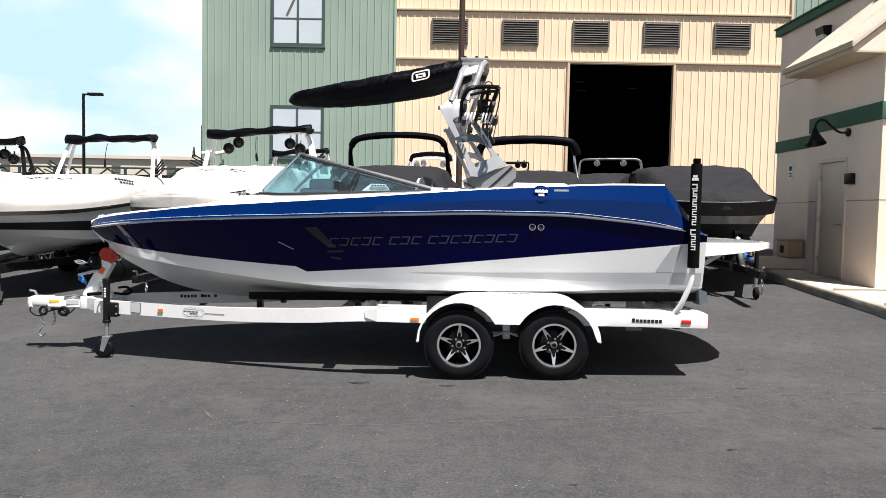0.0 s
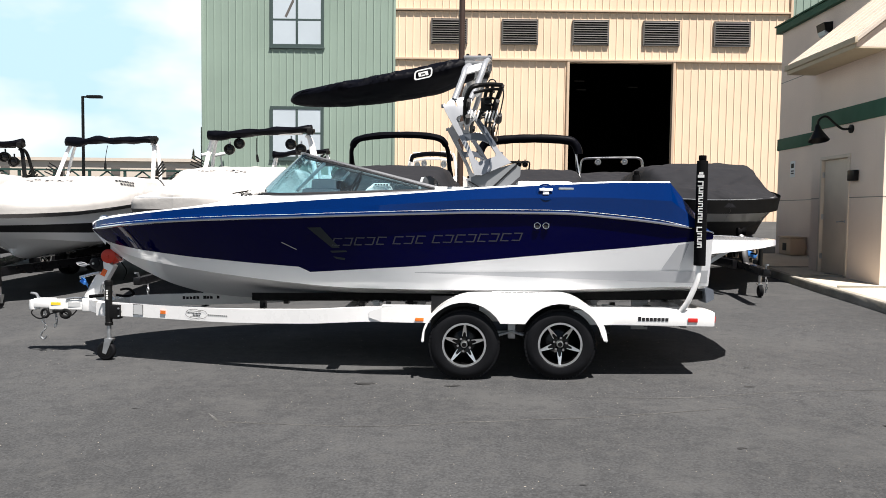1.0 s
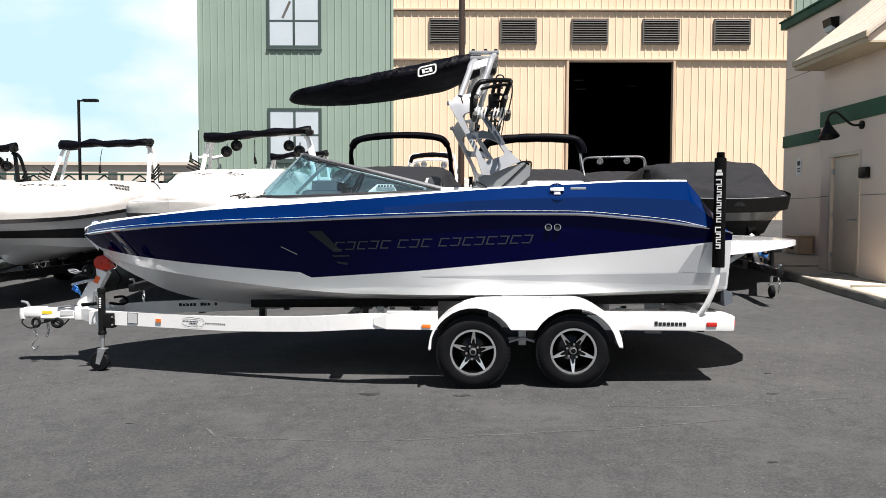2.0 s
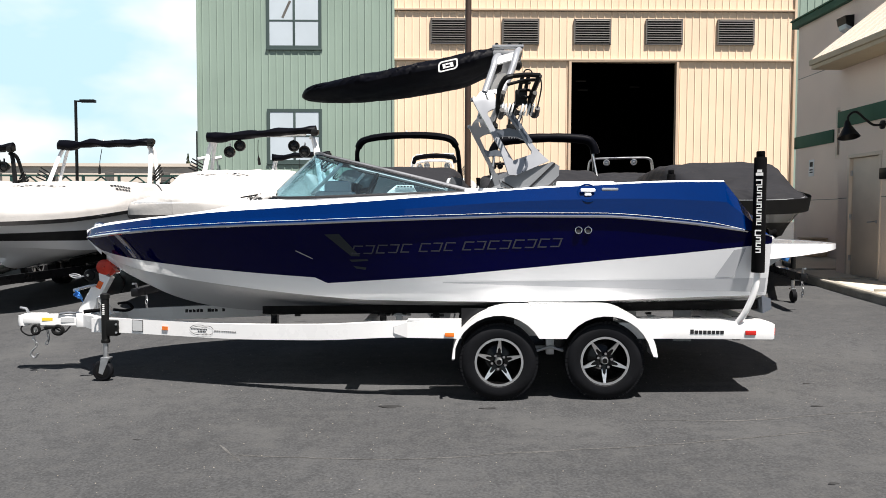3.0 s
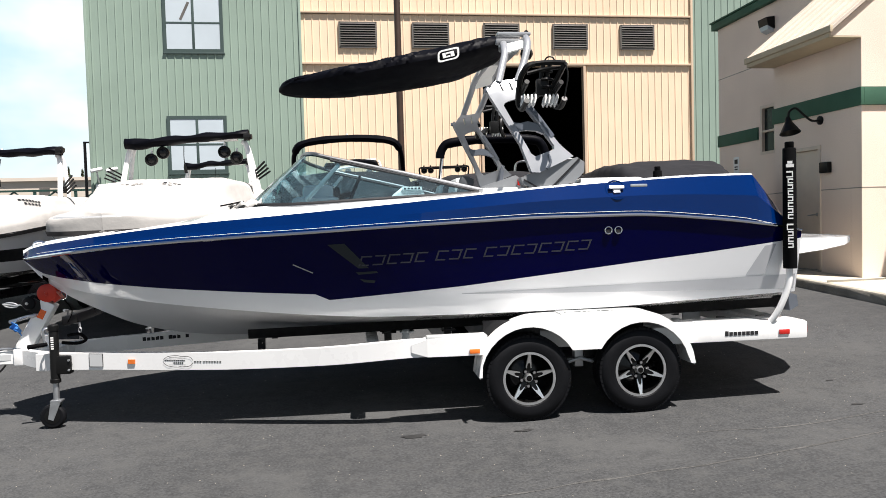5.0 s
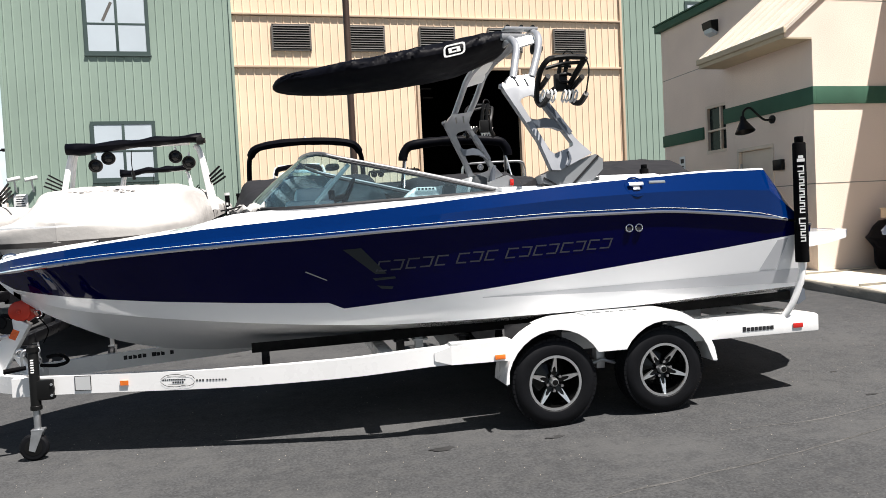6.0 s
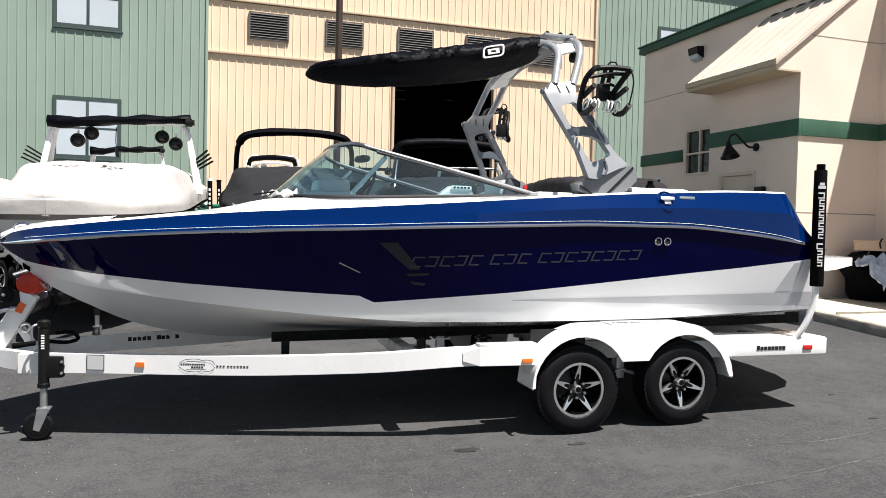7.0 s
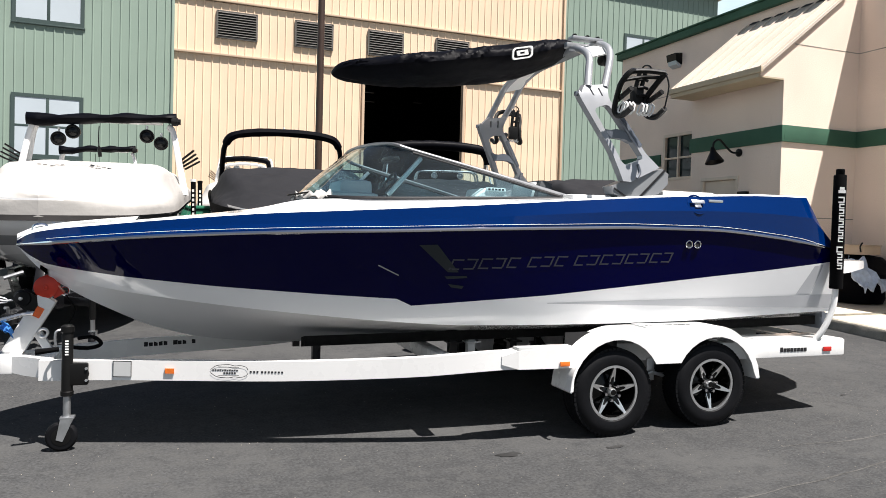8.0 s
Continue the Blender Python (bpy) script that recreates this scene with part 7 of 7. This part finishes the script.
        part("cord", put(tube(bmesh.new(), bend([(3.0, 0.06, 2.95), (2.99, 0.07, 2.7), (3.0, 0.05, 2.45)], 4), [0.008] * 6 + [0.03] * 3, 6)), BLACK_METAL, cord)
        part("crossbar", put(tube(bmesh.new(), [(3.05, -0.9, 3.04), (3.05, 0.9, 3.04)], 0.04, 10)), arm_mat, b)
    elif arms == "thin":
        for s in (-1, 1):
            part("bimini_strut", put(tube(bmesh.new(), bend([(2.92, s * 0.92, 2.84), (3.12, s * 0.96, 2.45), (3.42, s * 1.02, 1.95)], 5), 0.026, 8)), arm_mat, b, "polished bimini strut")
            part("bimini_strut", put(tube(bmesh.new(), bend([(2.90, s * 0.90, 2.80), (2.75, s * 0.97, 2.35), (2.6, s * 1.0, 2.1)], 5), 0.014, 6)), arm_mat, b)
    elif arms == "bar":
        part("speaker_bar", put(box(bmesh.new(), 3.17, 3.25, -0.64, 0.64, 2.47, 2.55, 0.02)), arm_mat, b, "black bar that carries the speakers")
        for s in (-1, 1):
            part("tower_leg", put(tube(bmesh.new(), bend([(3.2, s * 0.62, 2.52), (3.22, s * 0.68, 2.45), (3.25, s * 0.60, 1.9)], 4), 0.025, 8)), arm_mat, b)
    elif arms == "rail":
        bm = bmesh.new()
        for x in (3.2, 3.55):
            tube(bm, bend([(x, -0.98, 1.9), (x, -0.96, 2.3), (x, -0.86, 2.47), (x, -0.5, 2.50), (x, 0.5, 2.50), (x, 0.86, 2.47), (x, 0.96, 2.3), (x, 0.98, 1.9)], 5), 0.028, 8)
        part("tower_rail", put(bm), arm_mat, b)
    if bimini == "rolled":
        n = 25
        rings = []
        for i in range(n):
            y = -1.12 + 2.24 * i / (n - 1)
            r = 0.075 + 0.02 * noise.noise(Vector((y * 4, seed, 1))) + (0.02 if i > n - 6 else 0)
            c = 0.045 * noise.noise(Vector((y * 2, seed, 5))) - sag * (y / 1.1)
            rings.append([(3.02 + 0.14 * math.cos(a) * (1 if 0 < i < n - 1 else 0.5), y, 3.06 + c + r * math.sin(a) + 0.008 * math.sin(9 * y + 3 * a)) for a in (6.2832 * k / 14 for k in range(14))])
        roll = part("bimini_roll", put(loft(bmesh.new(), rings)), BOOT, b, "rolled black canvas bimini")
        for y, r in ((-1.14, 0.07), (-1.1, 0.1)):
            part("end_fitting", put(lathe(bmesh.new(), [(0.01, -0.05), (r * 0.7, -0.05), (r * 0.7, 0.05), (0.01, 0.05)], 10, pose(2.95, y, 3.06))), BLACK_METAL, roll)
    elif bimini == "bow":
        # an open black bimini frame arched over the cockpit, canvas furled along it
        line = [(3.25, -1.05, 1.9), (3.15, -1.03, 2.3), (3.05, -0.99, 2.52), (3.0, -0.86, 2.68), (3.0, -0.5, 2.75), (3.0, 0, 2.77), (3.0, 0.5, 2.75), (3.0, 0.86, 2.68), (3.05, 0.99, 2.52), (3.15, 1.03, 2.3), (3.25, 1.05, 1.9)]
        pts = bend(line, 6)
        rad = [0.045 if abs(p.y) > 0.98 else 0.07 + 0.012 * noise.noise(Vector((p.y * 6, seed, 0))) for p in pts]
        part("bimini_arch", put(tube(bmesh.new(), pts, rad, 10)), BOOT, b, "black canvas furled along the arch")
        for s in (-1, 1):
            part("strut", put(tube(bmesh.new(), [(3.9, s * 1.08, 1.9), (3.06, s * 1.0, 2.5)], 0.02, 8)), BLACK_METAL, b)
        part("finial", put(tube(bmesh.new(), [(3.0, 0, 2.82), (3.0, 0, 2.865)], 0.02, 8)), PAPER, b)
    elif bimini == "arc":
        ends = ((0.85, 2.93), (0.95, 2.82), (0.98, 2.73)) if arms == "arch" else ((0.78, 2.945), (0.90, 2.87), (0.955, 2.76), (0.965, 2.68))
        pts = bend([(2.9, -y, z) for y, z in ends[::-1]] + [(2.9, -0.3, 2.99), (2.9, 0.3, 2.99)] + [(2.9, y, z) for y, z in ends], 6)
        if arms == "arch":
            part("tower_arch", put(tube(bmesh.new(), [(p.x - 0.06, p.y * 0.9, p.z - 0.17) for p in pts], 0.045, 8)), arm_mat, b, "white arched tower tube")
        part("bimini_roll", put(tube(bmesh.new(), pts, [0.085 + 0.012 * noise.noise(Vector((p.y * 5, seed, 2))) for p in pts], 12)), BOOT, b, "rolled black canvas bimini")
    for x, y, z, r, mat in speakers:
        part("speaker_stem", put(tube(bmesh.new(), [(x + 0.06, y, z), (x + 0.06, y, z + r + 0.06)], 0.018, 6)), arm_mat, b)
        speaker(b, T @ pose(x, y, z), r, mat)
    return b


def boat_trailer(m, paint, label, group, posts=None, jy=-0.58):
    """A simpler tandem trailer for a covered boat, x aft from the bow tip."""
    t = thing("boat_trailer", m, label, "trailer", group)
    for s in (-1, 1):
        bm = bmesh.new()
        beam(bm, (-0.1, s * 0.16, 0.52), (2.9, s * 1.1, 0.55), 0.08, 0.14, 0.006)
        part("front_rail", bm, paint, t)
        part("rear_rail", box(bmesh.new(), 2.85, 6.4, s * 1.03, s * 1.12, 0.5, 0.64, 0.006), paint, t)
        bm = bmesh.new()
        arch = [(3.7, 0.45), (3.8, 0.66), (4.05, 0.8), (4.3, 0.84), (5.0, 0.84), (5.25, 0.8), (5.5, 0.66), (5.6, 0.45)]
        loft(bm, [[(x, s * 1.32, z), (x, s * 1.05, z), (x, s * 1.05, z - 0.015), (x, s * 1.32, z - 0.015)] for x, z in arch])
        part("fender", bm, paint, t)
        for x in (4.22, 5.1):
            wheel(t, pose(x, s * 1.18, 0.338, 0, 0, 0 if s < 0 else 180))
        part("bunk", box(bmesh.new(), 1.9, 6.2, s * 0.5, s * 0.64, 0.62, 0.72, 0.01), CARPET, t)
        if posts:
            px, py = posts
            g = part("guide_post", tube(bmesh.new(), [(px - 0.05, s * (py - 0.06), 0.6), (px, s * py, 1.2)], 0.026, 8), WHITE_PAINT, t)
            sl = part("sleeve", tube(bmesh.new(), [(px, s * py, 1.15), (px, s * py, 2.02)], 0.045, 12), FOAM, g)
            part("cap", tube(bmesh.new(), [(px, s * py, 2.02), (px, s * py, 2.07)], 0.05, 12), PAPER if py < 1.35 else FOAM, sl)
            for k in range(7):
                part("letter_bar", box(bmesh.new(), px - 0.052, px - 0.044, s * py - 0.018, s * py + 0.018, 1.32 + 0.085 * k, 1.37 + 0.085 * k), PAPER, sl)
    for x in (1.2, 4.22, 5.1, 6.3):
        part("cross_member", box(bmesh.new(), x - 0.04, x + 0.04, -1.05 if x > 2 else -0.5, 1.05 if x > 2 else 0.5, 0.42, 0.5, 0.006), paint, t)
    part("tongue", box(bmesh.new(), -1.0, 0.1, -0.06, 0.06, 0.45, 0.56, 0.01), paint, t)
    cp = part("coupler", box(bmesh.new(), -1.18, -0.98, -0.05, 0.05, 0.45, 0.56, 0.02), paint, t)
    part("latch_lever", tube(bmesh.new(), [(-1.1, 0, 0.555), (-1.12, 0, 0.62), (-1.2, 0, 0.63)], 0.015, 6), STEEL, cp)
    bm = bmesh.new()
    beam(bm, (-0.15, 0, 0.5), (0.2, 0, 1.0), 0.1, 0.1, 0.01)
    st = part("winch_stand", bm, paint, t)
    part("bow_roller", lathe(bmesh.new(), [(0.01, -0.06), (0.08, -0.06), (0.05, 0), (0.08, 0.06), (0.01, 0.06)], 18, pose(0.18, 0, 1.03)), FOAM, st)
    part("strap", tube(bmesh.new(), bend([(0.05, -0.1, 0.8), (-0.1, -0.16, 0.78), (-0.2, -0.14, 0.7), (-0.05, -0.1, 0.7)], 4), 0.015, 6), FOAM, st)
    jx = -0.18
    j = part("jack", tube(bmesh.new(), [(jx, jy, 0.34), (jx, jy, 0.95)], 0.036, 12), BLACK_METAL, t, "swivel jack on a caster")
    part("jack_arm", beam(bmesh.new(), (jx, jy, 0.53), (0.1, -0.2, 0.53), 0.05, 0.09, 0.008), paint, j)
    part("inner_tube", tube(bmesh.new(), [(jx, jy, 0.16), (jx, jy, 0.36)], 0.026, 12), ALUMINIUM, j)
    cs = part("caster", lathe(bmesh.new(), [(0.01, -0.03), (0.085, -0.03), (0.098, 0), (0.085, 0.03), (0.01, 0.03)], 20, pose(jx - 0.03, jy, 0.1)), RUBBER, j)
    part("fork", loft(bmesh.new(), [[(jx + 0.04, jy + d, 0.2), (jx - 0.04, jy + d, 0.2), (jx - 0.05, jy + d, 0.09), (jx - 0.01, jy + d, 0.08)] for d in (-0.042, -0.034)]), ALUMINIUM, cs, smooth=False)
    part("fork_top", box(bmesh.new(), jx - 0.04, jx + 0.04, jy - 0.042, jy + 0.042, 0.2, 0.215, 0.004), ALUMINIUM, cs)
    part("winch_crank", tube(bmesh.new(), [(0.02, 0.16, 0.86), (-0.05, 0.34, 0.80)], 0.022, 8), STEEL, st)
    part("strap_tag", box(bmesh.new(), -0.06, -0.03, 0.10, 0.26, 0.62, 0.70, 0.012, pose(0, 0, 0, 25, 0, 0)), BLUE_RAG, st)
    ch = part("safety_chain", tube(bmesh.new(), [(-0.95, -0.05, 0.44), (-0.95, 0.05, 0.44)], 0.01, 6), STEEL, t)
    links(ch, [(-0.95, -0.05, 0.44), (-0.98, -0.06, 0.3), (-0.94, -0.06, 0.2)], 0.03)
    return t


ROW = "covered boats in a row"
TR = "trailers in a row"
four = ((2.98, -0.88, 2.70, 0.115, BLACK_METAL), (3.0, -0.66, 2.81, 0.115, BLACK_METAL), (3.0, 0.45, 2.84, 0.115, BLACK_METAL), (2.98, 0.66, 2.72, 0.115, BLACK_METAL))
P2 = stand(-3.9, 11.6, 84)
covered_boat(P2, "tow boat under a white canvas cover with white tower", WHITE_COVER, WHITE_GEL, GREY_GEL, WHITE_GEL, "arch", WHITE_PAINT, ROW, "rolled", four, seed=1.7, td=0.09, lift=0.14, wf=0.955, bars=((2.0, -0.27, 0.30, 13, 0.03), (1.94, -0.2, 0.2, 7, 0.025)))
P1 = stand(-7.05, 11.5, 84)
covered_boat(P1, "tow boat under a white cover beside a black striped hull", WHITE_COVER, WHITE_GEL, INK, WHITE_GEL, "arch", WHITE_PAINT, ROW, "rolled", (), seed=4.2, drop=0.17, td=0.22, lift=0.08, tw=0.89, rake_k=0.28, sag=0.0, bars=((2.0, -0.27, 0.30, 13, 0.03), (1.94, -0.2, 0.2, 7, 0.025), (2.36, -0.66, -0.60, 7, 0.05, 0.5), (2.42, -0.705, -0.66, 5, 0.05, 0.4)))
P3 = stand(-10.3, 12.3, 84)
covered_boat(P3, "tow boat under a white cover with black tower", WHITE_COVER, WHITE_GEL, INK, WHITE_GEL, "arch", BLACK_METAL, ROW, "rolled", four[:2], seed=6.1, drop=0.06, td=0.27, lift=0.1)
P4 = stand(-0.80, 11.6, 87)
covered_boat(P4, "tow boat under a charcoal cover with black bimini arch", GREY_COVER, GREY_GEL, INK, GREY_GEL, "none", BLACK_METAL, ROW, "bow", (), seed=8.8, wf=0.95, td=-0.13)
P5 = stand(1.72, 11.82, 84)
covered_boat(P5, "tow boat under a charcoal cover with silver bimini struts", GREY_COVER, GREY_GEL, INK, GREY_GEL, "thin", ALUMINIUM, ROW, "arc", (), seed=11.0, ts=0.0, td=0.245, wf=0.86, drop=0.1)
P10 = stand(1.9, 19.3, 84)
covered_boat(P10, "tow boat in the second row with a black speaker bar", GREY_COVER, GREY_GEL, INK, GREY_GEL, "bar", BLACK_METAL, ROW, "none",
                      tuple((3.12, y, 2.44, 0.085, BLACK_METAL) for y in (-0.55, -0.37, 0.37, 0.55)), seed=21.0, ts=-1.1, wf=0.86)
P6 = stand(5.05, 12.2, 84)
covered_boat(P6, "tow boat under a taut charcoal cover, grey hull", GREY_COVER, GREY_GEL, GREY_GEL, INK, "none", ALUMINIUM, ROW, "none", (), seed=13.0, wf=0.92)
P8 = stand(5.03, 20.3, 79)
covered_boat(P8, "tow boat in the second row with a speaker arch", GREY_COVER, GREY_GEL, INK, GREY_GEL, "rail", ALUMINIUM, ROW, "none",
                     ((3.15, -0.4, 2.36, 0.1, ALUMINIUM), (3.15, 0.42, 2.36, 0.1, ALUMINIUM)), seed=17.0, ts=0.0, td=-0.2)
P7 = stand(-0.75, 23.5, 78)
covered_boat(P7, "white tow boat in the second row with black bimini", WHITE_COVER, WHITE_GEL, INK, WHITE_GEL, "arch", WHITE_PAINT, ROW, "arc",
                     ((2.9, -0.6, 2.62, 0.14, ALUMINIUM), (2.9, 0.35, 2.66, 0.14, ALUMINIUM), (2.9, 0.68, 2.6, 0.14, ALUMINIUM)), seed=15.0, ts=0.0, tw=0.76)
P9 = stand(-4.55, 19.1, 84)
covered_boat(P9, "white tow boat in the second row with rolled bimini", WHITE_COVER, WHITE_GEL, INK, WHITE_GEL, "arch", WHITE_PAINT, ROW, "rolled", (), seed=19.0, td=0.15, lift=0.1, tw=0.8)
for P, paint, label, posts in ((P2, BLACK_PAINT, "black tandem trailer under a white-covered boat", (5.1, 1.30)), (P1, BLACK_PAINT, "black tandem trailer under a white-covered boat", None), (P3, BLACK_PAINT, "black tandem trailer under a white-covered boat", None),
                        (stand(-0.75, 12.6, 87), BLACK_PAINT, "black tandem trailer under a charcoal-covered boat", (5.2, 1.42)), (P5, BLACK_PAINT, "black tandem trailer under a charcoal-covered boat", None),
                        (stand(5.23, 12.05, 84), BLACK_PAINT, "black tandem trailer with chains near the kerb", None), (P10, GREY_PAINT, "grey tandem trailer in the second row", None), (P7, GREY_PAINT, "grey tandem trailer in the second row", None), (P8, GREY_PAINT, "grey tandem trailer in the second row", None), (P9, GREY_PAINT, "grey tandem trailer in the second row", None)):
    boat_trailer(P, paint, label, TR, posts, -0.21 if "kerb" in label else -0.58)

# green storage bin between two trailers
green_bin = thing("storage_bin", stand(-2.05, 17.6, 84), "tall green plastic storage bin behind the trailers", "bin")
part("bin_body", box(bmesh.new(), -0.3, 0.3, -0.34, 0.34, 0.0, 1.5, 0.04), GREEN_PLASTIC, green_bin)
part("lid", box(bmesh.new(), -0.32, 0.32, -0.36, 0.36, 1.5, 1.57, 0.03), GREEN_PLASTIC, green_bin)


# ---- marks and litter on the asphalt ----
def ground_strip(name, points, width, mat, label, category):
    bm = bmesh.new()
    pts = bend([(x, y, 0) for x, y in points], 10)
    left, right = [], []
    for i, p in enumerate(pts):
        d = (pts[min(i + 1, len(pts) - 1)] - pts[max(i - 1, 0)]).normalized()
        side = Vector((-d.y, d.x, 0))
        off = 0.02 * noise.noise(Vector((p.x * 3, p.y * 3, 0)))
        w = width * (0.5 + 0.5 * abs(noise.noise(Vector((p.x * 5, p.y * 5, 7)))) * 2)
        a, b = p + side * (off + w / 2), p + side * (off - w / 2)
        left.append(bm.verts.new((a.x, a.y, ground_z(a.x, a.y) + 0.002)))
        right.append(bm.verts.new((b.x, b.y, ground_z(b.x, b.y) + 0.002)))
    for i in range(len(pts) - 1):
        bm.faces.new((left[i], right[i], right[i + 1], left[i + 1]))
    return solo(name, bm, mat, label, category, kind="structure")


SCUFF = shader("pale_scuff", (0.074, 0.073, 0.070), 0.95, spec=0.2, mottle=0.3, scale=6, grain=0.3, grain_scale=60)
TAR = shader("tar", (0.02, 0.02, 0.02), 0.7, mottle=0.3, scale=9)
ground_strip("pale_crack", [(-1.35, 5.75), (-0.3, 5.62), (0.8, 5.72), (1.9, 5.85), (2.9, 6.05)], 0.022, SCUFF, "thin pale crack line across the asphalt", "crack")
ground_strip("pale_crack", [(-1.55, 5.95), (-1.4, 5.75), (-1.3, 5.62)], 0.02, SCUFF, "short pale scratch on the asphalt", "crack")
ground_strip("pale_crack", [(1.6, 6.35), (2.4, 6.3), (3.3, 6.45), (4.4, 6.5)], 0.018, SCUFF, "thin pale crack line across the asphalt", "crack")
ground_strip("pale_crack", [(-6.5, 5.2), (-4.2, 4.6), (-2.4, 4.4), (-0.5, 4.0)], 0.015, SCUFF, "thin pale crack line across the asphalt", "crack")
rng2 = random.Random(11)
for x, y, r in ((-0.384, 6.81, 0.07), (0.45, 6.72, 0.05), (3.7, 5.55, 0.05), (3.1, 6.62, 0.035), (4.3, 4.9, 0.03), (2.4, 5.1, 0.03), (3.35, 7.3, 0.03), (-2.2, 6.1, 0.02), (1.2, 4.5, 0.02)):
    bm = bmesh.new()
    top = bm.verts.new((x, y, ground_z(x, y) + 0.007))
    ring = []
    for k in range(11):
        a, q = 6.2832 * k / 11, r * (0.5 + 0.8 * rng2.random())
        ring.append(bm.verts.new((x + 1.6 * q * math.cos(a), y + 0.6 * q * math.sin(a), ground_z(x, y) + 0.003)))
    for k in range(11):
        bm.faces.new((top, ring[k], ring[(k + 1) % 11]))
    solo("tar_spot", bm, TAR, "small dark tar spot on the asphalt", "stain", "tar spots", "structure")
# pale grit, far too many grains to count
bm = bmesh.new()
for k in range(1400):
    x, y = rng2.uniform(-6, 6.2), rng2.uniform(2.5, 9.5)
    r = rng2.uniform(0.002, 0.006)
    z = ground_z(x, y)
    vs = [bm.verts.new((x + r * math.cos(a), y + r * math.sin(a), z + 0.001)) for a in (0.3, 2.4, 4.5)] + [bm.verts.new((x, y, z + r))]
    for a, b, c in ((0, 1, 3), (1, 2, 3), (2, 0, 3)):
        bm.faces.new((vs[a], vs[b], vs[c]))
solo("grit", bm, KERB, "loose pale grit scattered over the asphalt", "gravel", kind="stuff", smooth=False)
